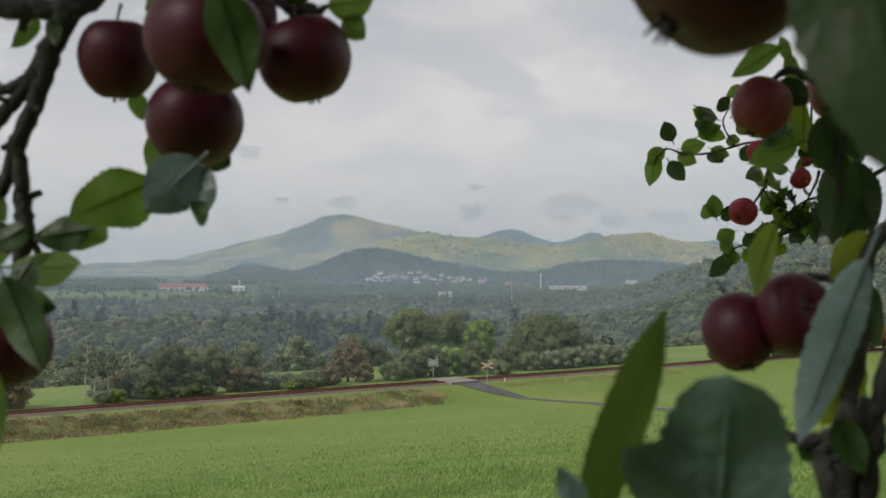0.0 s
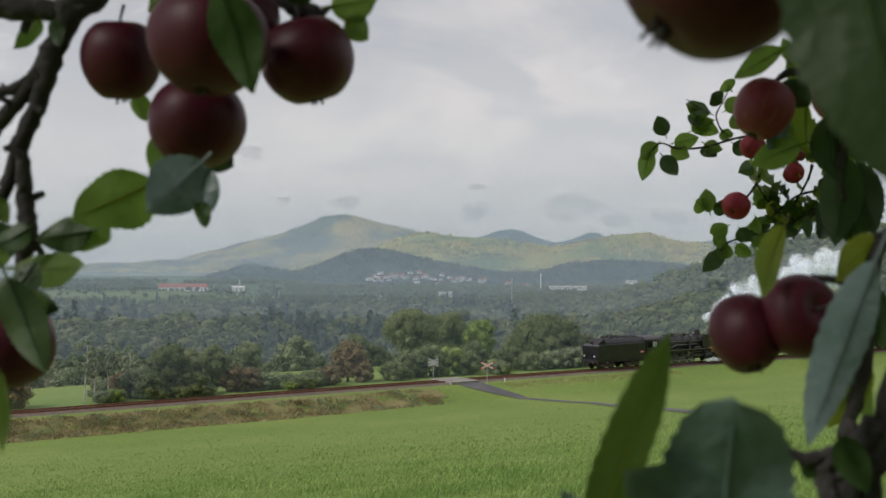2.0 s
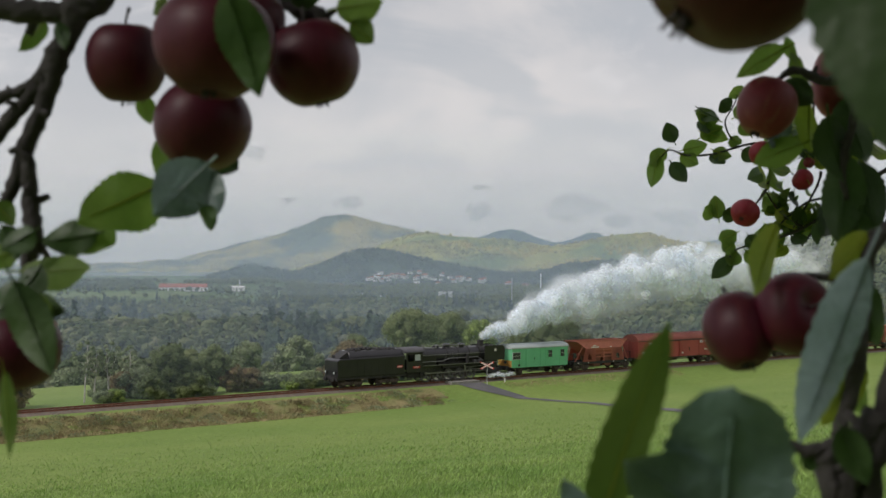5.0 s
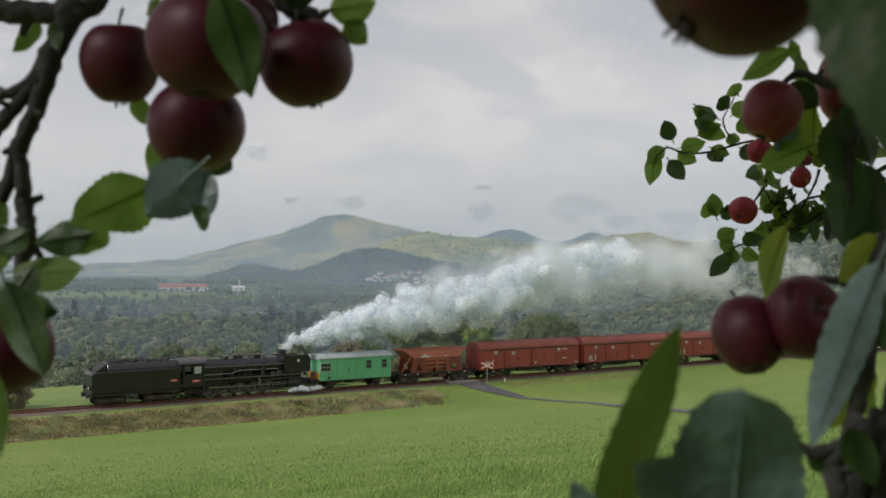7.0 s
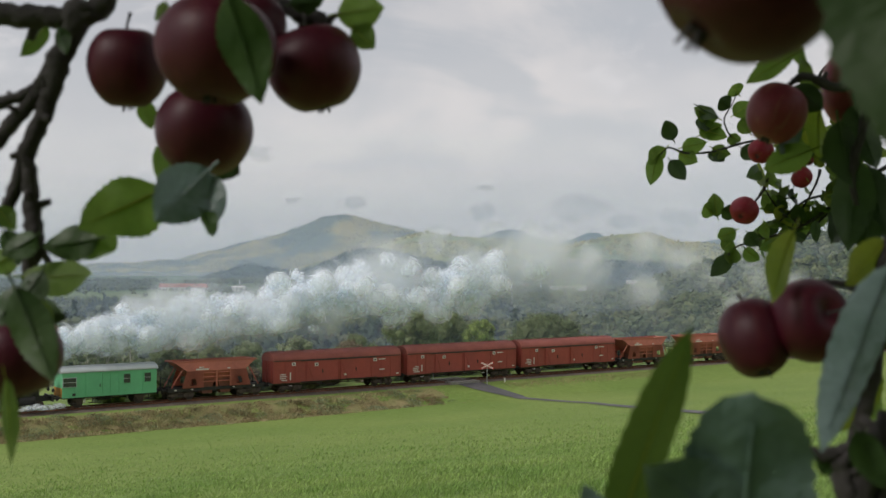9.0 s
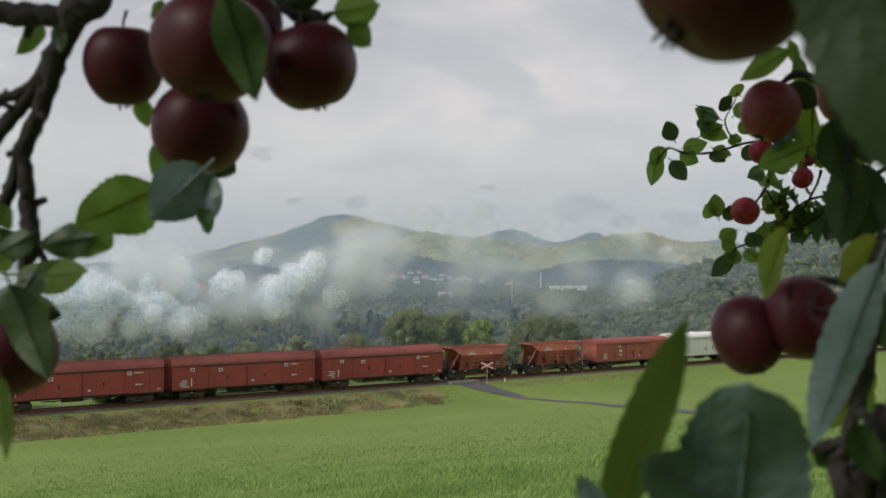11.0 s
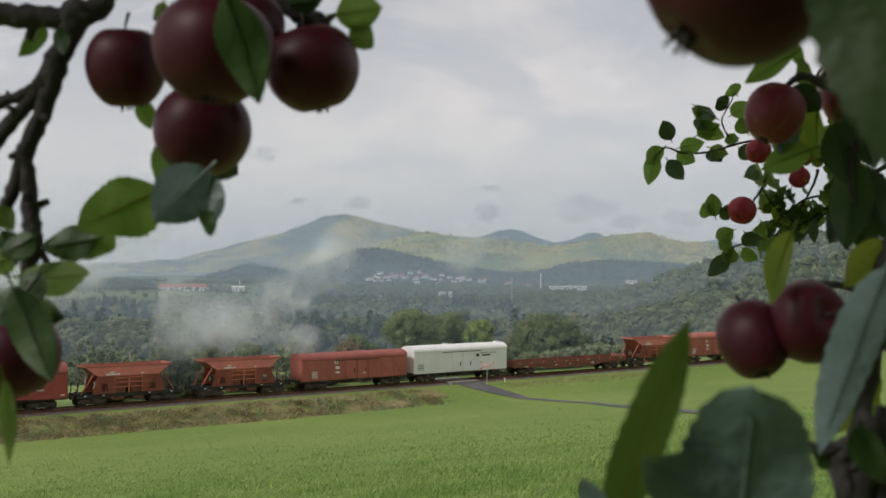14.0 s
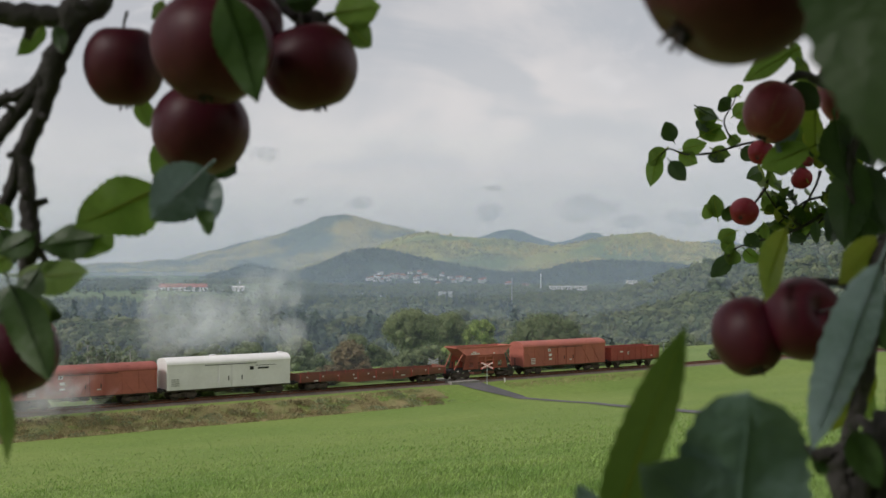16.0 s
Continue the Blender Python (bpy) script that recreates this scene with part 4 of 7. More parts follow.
        for x0, x1, z0, z1 in ((2.5, 5.4, 2.35, 2.35), (5.4, 6.2, 2.35, 2.62), (6.2, 10.4, 2.62, 2.62), (10.4, 11.3, 2.62, 2.1)):
            cyl(bm, (x0, sd * 1.08, z0), (x1, sd * 1.08, z1), 0.055, n=8)
        part("feed_pipe", bm, M_STEEL, v, "pale steel feed pipe")
        for x in (5.6, 6.3, 6.9, 7.6):
            bm = bmesh.new()
            limb_mesh(bm, [Vector((6.6 + (x - 6.6) * 0.25, sd * 0.45, 3.95)), Vector((6.6 + (x - 6.6) * 0.6, sd * 0.98, 3.15)), Vector((x, sd * 1.06, 2.3)), Vector((x, sd * 1.1, 1.9))], [0.035] * 4, 6)
            part("sand_pipe", bm, M_CAB_ROOF, v)
        bm = bmesh.new()
        limb_mesh(bm, [Vector((11.9, sd * 0.9, 3.2)), Vector((12.0, sd * 1.15, 2.6)), Vector((12.2, sd * 1.15, 1.8))], [0.17, 0.17, 0.17], 10)
        part("steam_pipe", bm, M_SOOT, v)
        for x in (9.7, 10.4):
            boxes("lubricator", [((x, sd * 1.25 - 0.16, 1.95), (x + 0.42, sd * 1.25 + 0.16, 2.3))], M_CAB_ROOF, v, bevel=0.03)
        boxes("board_edge", [((2.4, sd * 1.505 - 0.012, 1.93), (13.4, sd * 1.505 + 0.012, 1.985))], M_STEEL, v, "pale steel edge of the running board")
        bm = bmesh.new()
        prism_y(bm, [(8.3, 1.05), (8.5, 1.05), (8.62, 1.4), (8.5, 1.78), (8.3, 1.78), (8.4, 1.4)], *sorted((sd * 1.16, sd * 1.24)))
        part("expansion_link", bm, M_STEEL, v)
        bm = bmesh.new()
        cyl(bm, (8.5, sd * 1.2, 1.5), (11.5, sd * 1.2, 1.6), 0.045, n=6)
        cyl(bm, (8.4, sd * 1.2, 1.12), (6.6, sd * 1.2, 0.8), 0.04, n=6)
        part("valve_rod", bm, M_STEEL, v)
        for x in (3.9, 5.5, 7.1, 8.7):
            boxes("brake_hanger", [((x, sd * 0.84 - 0.04, 0.35), (x + 0.14, sd * 0.84 + 0.04, 1.05))], M_UNDER, v)
    bm = bmesh.new()
    cyl(bm, (3.2, 0, 3.9), (3.2, 0, 4.3), 0.07, 0.05, 8)
    cyl(bm, (3.6, 0.2, 3.9), (3.6, 0.2, 4.2), 0.1, 0.08, 8)
    cyl(bm, (3.0, -0.5, 3.86), (5.0, -0.5, 3.9), 0.04, n=6)
    part("whistle", bm, M_STEEL, v, "pale steel whistle and safety valves")
    # running board, handrail, reservoirs
    boxes("running_board", [((2.3, sd * 1.2 - 0.3, 1.88), (13.4, sd * 1.2 + 0.3, 1.95)) for sd in (-1, 1)], M_SOOT, v)
    for sd in (-1, 1):
        bm = bmesh.new()
        cyl(bm, (2.6, sd * 1.05, 3.1), (12.0, sd * 1.05, 3.1), 0.03, n=6)
        part("handrail", bm, M_STEEL, v)
        bm = bmesh.new()
        cyl(bm, (5.2, sd * 1.2, 1.72), (7.8, sd * 1.2, 1.72), 0.2, n=12)
        part("air_reservoir", bm, M_BLACK, v)
        bm = bmesh.new()
        cyl(bm, (8.9, sd * 1.15, 2.0), (8.9, sd * 1.15, 2.75), 0.22, n=12)
        cyl(bm, (8.9, sd * 1.15, 2.75), (8.9, sd * 1.15, 3.05), 0.16, n=12)
        part("air_pump", bm, M_SOOT, v)
        # smoke deflector
        y0, y1 = sorted((sd * 1.40, sd * 1.44))
        bm = bmesh.new()
        prism_y(bm, [(11.2, 2.15), (14.2, 2.15), (14.25, 3.5), (13.9, 3.92), (11.2, 3.92)], y0, y1)
        part("smoke_deflector", bm, M_BLACK, v)
        boxes("deflector_stay", [((11.9, min(sd * 0.9, sd * 1.4), 3.2), (11.98, max(sd * 0.9, sd * 1.4), 3.26)), ((13.2, min(sd * 0.9, sd * 1.4), 3.2), (13.28, max(sd * 0.9, sd * 1.4), 3.26))], M_SOOT, v)
        # cylinder and valve chest
        bm = bmesh.new()
        cyl(bm, (11.6, sd * 1.1, 1.0), (13.0, sd * 1.1, 1.0), 0.42, n=16)
        cyl(bm, (11.5, sd * 1.1, 1.62), (13.1, sd * 1.1, 1.62), 0.24, n=12)
        box(bm, (11.8, sd * 1.1 - 0.3, 1.0), (12.8, sd * 1.1 + 0.3, 1.6))
        part("cylinder", bm, M_SOOT, v)
        bm = bmesh.new()
        cyl(bm, (9.9, sd * 1.2, 1.0), (11.6, sd * 1.2, 1.0), 0.05, n=6)
        box(bm, (9.8, sd * 1.15 - 0.06, 1.15), (11.6, sd * 1.15 + 0.06, 1.22))
        part("crosshead_guide", bm, M_STEEL, v)
    mark(v, 12.8, 3.35, 0.28, 0.28, -1.445)
    R = 0.7
    for k in range(5):
        wheelset(v, 3.2 + 1.6 * k, R, 12, M_WHEEL)
    wheelset(v, 12.3 + 1.2, 0.44)
    for sd in (-1, 1):
        bm = bmesh.new()
        box(bm, (3.0, sd * 0.98 - 0.03, -0.06), (9.8, sd * 0.98 + 0.03, 0.06))
        for k in range(5):
            cyl(bm, (3.2 + 1.6 * k, sd * 0.98 - 0.05, 0), (3.2 + 1.6 * k, sd * 0.98 + 0.05, 0), 0.13, n=10)
        rods.append((part("coupling_rod", bm, M_STEEL, v), R))
    for k in (0.4, 1.9):
        boxes("cab_step", [((k, -1.5, 0.5), (k + 0.5, -1.25, 0.54)), ((k, -1.5, 0.9), (k + 0.5, -1.25, 0.94)), ((k + 0.02, -1.3, 0.5), (k + 0.06, -1.26, 1.3)), ((k + 0.44, -1.3, 0.5), (k + 0.48, -1.26, 1.3))], M_SOOT, v)
    for sd in (-1, 1):
        bm = bmesh.new()
        cyl(bm, (14.62, sd * 0.9, 1.75), (14.8, sd * 0.9, 1.75), 0.17, 0.18, 14)
        part("head_lamp", bm, M_SOOT, v)
    buffers(v, L + 0.1)
    return v


tender(-0.25)
locomotive(8.8)
green_van(23.85)
hopper(33.75, 11.2)
for i, off in enumerate((45.1, 61.65, 78.2)):
    long_van(off, i)
hopper(94.6, 10.9)
hopper(106.4, 10.9)
short_van(117.9, 14.2, M_ORANGE_VAN, M_RED_ROOF, "faded orange-red covered van with diagonal braces", "covered_van", 3.95)
short_van(132.1, 14.3, M_WHITE_VAN, M_WHITE_VAN, "white insulated goods van with dark lettering bars", "insulated_van", 4.2)
flat_wagon(146.5)
hopper(166.3, 10.6)
short_van(176.9, 14.6, M_ORANGE_VAN, M_ORANGE_VAN, "faded orange-red covered van with smooth roof", "covered_van", 4.1)
gondola(191.6)

# ---- rails and sleepers ----
for sd in (-1, 1):
    bm = bmesh.new()
    y = sd * 0.755
    prism_x(bm, [(y - 0.07, -0.17), (y + 0.07, -0.17), (y + 0.07, -0.15), (y + 0.012, -0.13), (y + 0.012, -0.04), (y + 0.034, -0.03), (y + 0.034, -0.006), (y - 0.034, -0.006), (y - 0.034, -0.03), (y - 0.012, -0.04), (y - 0.012, -0.13), (y - 0.07, -0.15)], -220, 330)
    r = part("rail", bm, M_RUST_RAIL)
    tagged(r, "rusty brown steel running rail", "rail", "running rails")
    r.matrix_world = Matrix.Translation(TRACK_A) @ TRAIN_M
    bm = bmesh.new()
    box(bm, (-220, y - 0.03, -0.008), (330, y + 0.03, 0.0))
    part("rail_head", bm, M_RAIL_TOP, r, "polished rail head")
bm = bmesh.new()
box(bm, (-0.12, -1.3, -0.30), (0.12, 1.3, -0.165))
sl = part("sleeper", bm, M_SLEEPER, bed)
sl.matrix_world = Matrix.Translation(on_track(-20)) @ TRAIN_M
for i in range(1, 280):
    o = sl.copy()
    scene.collection.objects.link(o)
    o.matrix_world = Matrix.Translation(on_track(-20 + i * 0.62)) @ TRAIN_M

# ---- air: flat, mostly clear sheets stand in for the valley's haze ----
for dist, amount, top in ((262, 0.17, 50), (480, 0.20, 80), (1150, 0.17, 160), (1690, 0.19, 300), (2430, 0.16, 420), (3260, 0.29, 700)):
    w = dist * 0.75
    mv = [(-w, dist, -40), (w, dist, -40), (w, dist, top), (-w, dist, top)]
    tagged(mesh_part("backdrop_mist", mv, [(0, 1, 2, 3)], haze_sheet_material("mist", amount, -20, top)), "flat bluish sheet standing in for aerial haze", "mist", kind="structure")


# and a thinner sheet along the railway, added behind the train to soften contrast
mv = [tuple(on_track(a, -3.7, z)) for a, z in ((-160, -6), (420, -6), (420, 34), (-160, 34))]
tagged(mesh_part("backdrop_mist", mv, [(0, 1, 2, 3)], haze_sheet_material("mist", 0.085, 0, 34)), "flat bluish sheet standing in for aerial haze", "mist", kind="structure")


# ---- trees ----
def ico(sub=1):
    bm = bmesh.new()
    bmesh.ops.create_icosphere(bm, subdivisions=sub, radius=1)
    v = np.array([x.co[:] for x in bm.verts])
    f = np.array([[x.index for x in g.verts] for g in bm.faces])
    bm.free()
    return v, f


ICO_V, ICO_F = ico(1)
rng = np.random.default_rng(7)


def blob_tree(n, leaves=0, conifer=False):
    """A far tree of unit height: n rough clumps, with loose sprays of leaves over them."""
    vs, fs, off = [], [], 0
    cens, rads = [], []
    for k in range(n):
        if conifer:
            h = (k + 0.5) / n
            r = 0.20 * (1 - h) + 0.03
            c = np.array([rng.normal(0, 0.02), rng.normal(0, 0.02), 0.12 + 0.86 * h])
            sc = np.array([r, r, 0.13])
        else:
            a, u = rng.uniform(0, 6.28), rng.uniform(-0.9, 1)
            w = math.sqrt(1 - u * u)
            rad = rng.uniform(0.55, 1.0) if k else 0
            c = np.array([0.29 * w * math.cos(a) * rad, 0.29 * w * math.sin(a) * rad, 0.58 + 0.30 * u * rad])
            sc = np.array([1, 1, 0.8]) * rng.uniform(0.12, 0.19) * (1.25 if n < 8 else 1.0) * (1.5 if k == 0 else 1)
        cens.append(c)
        rads.append(sc)
        vs.append(ICO_V * (1 + rng.uniform(-0.22, 0.22, (len(ICO_V), 1))) * sc + c)
        fs.append(ICO_F + off)
        off += len(ICO_V)
    if leaves:
        idx = rng.integers(0, n, leaves)
        dr = rng.normal(size=(leaves, 3)) + np.array([0, 0, 0.35])
        dr /= np.linalg.norm(dr, axis=1)[:, None]
        pos = np.array(cens)[idx] + dr * np.array(rads)[idx] * rng.uniform(0.95, 1.25, (leaves, 1))
        nr = dr + rng.normal(0, 0.45, (leaves, 3))
        a = np.cross(nr, rng.normal(size=(leaves, 3)))
        a /= np.linalg.norm(a, axis=1)[:, None]
        b = np.cross(nr, a)
        b /= np.linalg.norm(b, axis=1)[:, None]
        sz = rng.uniform(0.6, 1.3, (leaves, 1)) * (0.060 if leaves > 100 else 0.085)
        vs.append(np.stack([pos - a * sz - b * sz * 0.5, pos + a * sz - b * sz * 0.6, pos + b * sz], 1).reshape(-1, 3))
        fs.append(np.arange(leaves * 3).reshape(-1, 3) + off)
    return np.concatenate(vs), np.concatenate(fs)


def wood(name, mat, spots, templates, label):
    """One joined mesh of many far trees at (x, y, z, height, width factor, template)."""
    vs, fs, off = [], [], 0
    for x, y, z, h, w, t in spots:
        v, f = templates[t]
        a = rng.uniform(0, 6.28)
        c, s = math.cos(a), math.sin(a)
        p = np.empty_like(v)
        p[:, 0] = (v[:, 0] * c - v[:, 1] * s) * h * w + x
        p[:, 1] = (v[:, 0] * s + v[:, 1] * c) * h * w + y
        p[:, 2] = v[:, 2] * h + z - 0.4
        vs.append(p)
        fs.append(f + off)
        off += len(v)
    ob = mesh_part(name, np.concatenate(vs), np.concatenate(fs), mat)
    return tagged(ob, label, "woodland", kind="stuff")


FINE = [blob_tree(11, 190) for _ in range(8)]
COARSE = [blob_tree(7, 70) for _ in range(8)]
FIR_FINE = [blob_tree(9, 60, True) for _ in range(4)]
near_spots, far_spots, fir_spots, pale_spots = [], [], [], []
d = 150.0
while d < 1350:
    step = 5.6 + d * 0.0068
    half = d * 0.47 + 12
    x = -half
    while x < half:
        px, py = x + rng.uniform(-0.5, 0.5) * step, d + rng.uniform(-0.5, 0.5) * step
        x += step
        rx, ry = px - TRACK_A.x, py - TRACK_A.y
        q = rx * TRACK_N.x + ry * TRACK_N.y
        if q > -62:
            continue
        if 860 < py < 1130 and -440 < px < -245 and rng.uniform() > 0.05:
            continue
        if 760 < py < 930 and 55 < px < 95:
            continue
        z = land(px, py)
        edge = smooth01((-q - 60) / 60)
        h = rng.uniform(9.5, 13.5) * (0.6 + 0.4 * edge) + 3 * edge * rng.uniform(0, 1) ** 2
        rise = smooth01((px - 45) / 60)
        if d > 620:
            h *= 0.85 - 0.33 * smooth01((d - 620) / 250) * (1 - rise)
        if py > 950 and -0.275 < px / py < -0.175:
            h *= 0.5
        stand = noise.noise((px * 0.014, py * 0.014, 9))
        if stand > 0.12 and rng.uniform() < 0.6 and d > 230 and px < 40:
            fir_spots.append((px, py, z, h * 1.12, 0.95, int(rng.integers(4))))
        elif rng.uniform() < 0.07:
            pale_spots.append((px, py, z, h * 0.9, 0.9, int(rng.integers(8))))
        elif d < 400:
            near_spots.append((px, py, z, h, rng.uniform(0.7, 1.05), int(rng.integers(8))))
        else:
            far_spots.append((px, py, z, h, rng.uniform(0.75, 1.15), int(rng.integers(8))))
    d += step * 0.9
hedge_spots = []
d = 1140.0
while d < 1800:
    x = -0.5 * d
    while x < 0.5 * d:
        px, py = x + rng.uniform(-6, 6), d + rng.uniform(-6, 6)
        x += 12
        b = px / py
        if py < 1350 and b > -0.19:
            continue
        if -0.275 < b < -0.175 and 1140 < py < 1515 and rng.uniform() < 0.7:
            continue
        if b < -0.15 and noise.noise((px * 0.008, py * 0.008, 2)) < 0.05:
            continue
        hedge_spots.append((px, py, land(px, py), rng.uniform(5, 9), rng.uniform(1.0, 1.4), int(rng.integers(8))))
    d += 13
wood("far_plain_wood", M_FOREST, hedge_spots, COARSE, "hazy woods and hedgerows before the town")
wood("valley_wood_near", M_FOREST, near_spots, FINE, "dense green deciduous wood in the valley")
wood("valley_wood_far", M_FOREST, far_spots, COARSE, "dense green woodland across the valley")
wood("fir_wood", M_CONIFER, fir_spots, FIR_FINE, "dark conifer stands among the woodland")
wood("valley_wood_pale", M_FOREST_PALE, pale_spots, COARSE, "paler grey-green trees scattered in woodland")


# trees clothing the hills
ONE = [(ICO_V * (1 + rng.uniform(-0.25, 0.25, (len(ICO_V), 1))) * np.array([0.34, 0.34, 0.5]) + np.array([0, 0, 0.45]), ICO_F) for _ in range(6)]
for hill, count, h0, h1, mat, label, low_a in (("backdrop_dark_hills", 9000, 5, 9, M_HILL_DARK_TREES, "woods behind the town, coloured dark for cloud shade", 0.12),
                                          ("backdrop_green_hills", 9000, 5, 10, M_HILL_LIT_TREES, "hill woods in a yellow-green that stands for sunlight", 0.1),
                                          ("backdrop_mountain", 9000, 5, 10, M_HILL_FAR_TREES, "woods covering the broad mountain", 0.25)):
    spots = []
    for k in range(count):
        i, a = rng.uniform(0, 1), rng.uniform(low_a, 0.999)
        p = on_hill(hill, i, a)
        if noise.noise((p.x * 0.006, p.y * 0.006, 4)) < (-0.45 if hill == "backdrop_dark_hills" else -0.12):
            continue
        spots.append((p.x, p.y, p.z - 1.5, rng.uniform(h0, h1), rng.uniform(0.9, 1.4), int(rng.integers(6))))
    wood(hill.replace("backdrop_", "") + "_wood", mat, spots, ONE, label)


def beyond(x, q):
    """The ground on the bearing x, q metres from the track (negative: behind it)."""
    dx = (x - 784) / FOCAL
    d = (q + TRACK_A.dot(TRACK_N)) / (dx * TRACK_N.x + TRACK_N.y)
    return Vector((dx * d, d, land(dx * d, d)))


def leaf_cloud(clumps, count, size, seed):
    """Small leaves scattered over clumps (centre, radii): many separate little faces."""
    g = np.random.default_rng(seed)
    wts = np.array([r[0] * r[1] + r[0] * r[2] for _, r in clumps])
    idx = g.choice(len(clumps), count, p=wts / wts.sum())
    c = np.array([k[0] for k in clumps])[idx]
    r = np.array([k[1] for k in clumps])[idx]
    dirs = g.normal(size=(count, 3))
    dirs /= np.linalg.norm(dirs, axis=1)[:, None]
    pos = c + dirs * r * (g.uniform(0.55, 1.05, (count, 1)))
    a = g.normal(size=(count, 3)) + dirs * 0.3
    a /= np.linalg.norm(a, axis=1)[:, None]
    b = np.cross(a, g.normal(size=(count, 3)))
    b /= np.linalg.norm(b, axis=1)[:, None]
    s = size * g.uniform(0.6, 1.3, (count, 1))
    v = np.stack([pos - a * s, pos + b * s * 0.55, pos + a * s, pos - b * s * 0.55], 1).reshape(-1, 3)
    f = np.arange(count * 4).reshape(-1, 4)
    return v, f


def crown_mesh(clumps, count, size, seed):
    """A crown: leaves lying over rounded clumps, with a denser heart in each clump."""
    g = np.random.default_rng(seed)
    wts = np.array([r[0] * r[1] + r[0] * r[2] for _, r in clumps])
    idx = g.choice(len(clumps), count, p=wts / wts.sum())
    c = np.array([k[0] for k in clumps])[idx]
    r = np.array([k[1] for k in clumps])[idx]
    dirs = g.normal(size=(count, 3)) + np.array([0, 0, 0.25])
    dirs /= np.linalg.norm(dirs, axis=1)[:, None]
    pos = c + dirs * r * (0.72 + 0.42 * g.uniform(0, 1, (count, 1)) ** 1.5)
    nr = dirs + g.normal(0, 0.5, (count, 3))
    a = np.cross(nr, g.normal(size=(count, 3)))
    a /= np.linalg.norm(a, axis=1)[:, None]
    b = np.cross(nr, a)
    b /= np.linalg.norm(b, axis=1)[:, None]
    s = size * g.uniform(0.6, 1.3, (count, 1))
    v = [np.stack([pos - a * s, pos + b * s * 0.6, pos + a * s, pos - b * s * 0.6], 1).reshape(-1, 3)]
    f = np.arange(count * 4).reshape(-1, 4).tolist()
    off = count * 4
    for cc, rr in clumps:
        v.append(ICO_V * (1 + g.uniform(-0.2, 0.2, (len(ICO_V), 1))) * np.array(rr) * 0.74 + np.array(cc))
        f += (ICO_F + off).tolist()
        off += len(ICO_V)
    return np.concatenate(v), f


def tree(name, base, h, w, mat, label, seed, trunk=0.18, count=3500, leaf=0.30, bark=None, category="tree", low=0.25, group="", clumps_n=26, full=1.0):
    """A tree or bush with a tapered trunk, limbs and a crown of leaves in uneven clumps."""
    rnd = random.Random(seed)
    t = thing(name, Matrix.Translation(base), label, category, group)
    bm = bmesh.new()
    lean = rnd.uniform(-0.04, 0.04) * h
    pts = [Vector((0, 0, -0.3)), Vector((lean * 0.3, 0, h * 0.3)), Vector((lean, lean, h * 0.62)), Vector((lean, lean, h * 0.92))]
    limb_mesh(bm, pts, [trunk * 1.25, trunk, trunk * 0.6, trunk * 0.2])
    clumps = []
    mid_z, half_z = h * (low + 1) / 2, h * (1 - low) / 2
    for k in range(clumps_n):
        a, u = k * 2.39996 + rnd.uniform(-0.4, 0.4), 1 - 2 * (k + 0.5) / clumps_n + rnd.uniform(-0.08, 0.08)
        rr = math.sqrt(max(0.03, 1 - u * u)) * rnd.uniform(0.55, 0.85)
        rad = w * rnd.uniform(0.12, 0.20) * full
        c = (w / 2 * rr * math.cos(a), w / 2 * rr * math.sin(a), min(mid_z + half_z * 0.80 * u, h - rad * 0.75))
        clumps.append((c, (rad, rad, rad * rnd.uniform(0.7, 0.95))))
        if k % 3 == 0:
            start = pts[1].lerp(pts[2], rnd.random())
            limb_mesh(bm, [start, Vector(c)], [trunk * 0.4, trunk * 0.1], 5)
    if full >= 1:
        clumps.append(((0, 0, mid_z), (w * 0.27, w * 0.27, half_z * 0.62)))
    part("trunk", bm, bark or M_BARK, t)
    v, f = crown_mesh(clumps, count, leaf, seed)
    mesh_part("crown", v, f, mat, t)
    return t


tree("broad_tree", beyond(730, -34), 8.9, 8.4, M_LEAF_MID, "tall broad green tree behind the railway", 1, 0.3, 12000, 0.17, clumps_n=34)
tree("broad_tree", beyond(795, -42), 8.2, 7.6, M_LEAF_MID, "mid-green tree beside the broad tree", 2, 0.22, 8000, 0.18)
tree("young_tree", beyond(850, -20), 7.3, 4.6, M_LEAF_LIGHT, "upright light green tree behind the crossing", 3, 0.15, 7000, 0.13, low=0.1)
tree("round_tree", beyond(970, -14), 7.3, 10.6, M_LEAF_DARK, "wide round dark green tree behind the track", 4, 0.28, 15000, 0.15, low=0.08, clumps_n=40)
tree("brown_tree", beyond(616, -9), 4.9, 4.7, M_LEAF_BROWN, "small reddish-brown autumn tree by the railway", 5, 0.14, 6500, 0.11, low=0.05)
tree("green_tree", beyond(303, -7), 5.6, 4.6, M_LEAF_DARK, "dark green tree in the lineside thicket", 6, 0.15, 6500, 0.12, low=0.05)
tree("green_tree", beyond(377, -7), 5.3, 4.3, M_LEAF_MID, "green tree in the lineside thicket", 7, 0.15, 6500, 0.12, low=0.04)
tree("willow_tree", beyond(440, -46), 5.4, 5.0, M_LEAF_GREY, "pale grey-green willow beyond the meadow", 8, 0.14, 4500, 0.16, low=0.05)
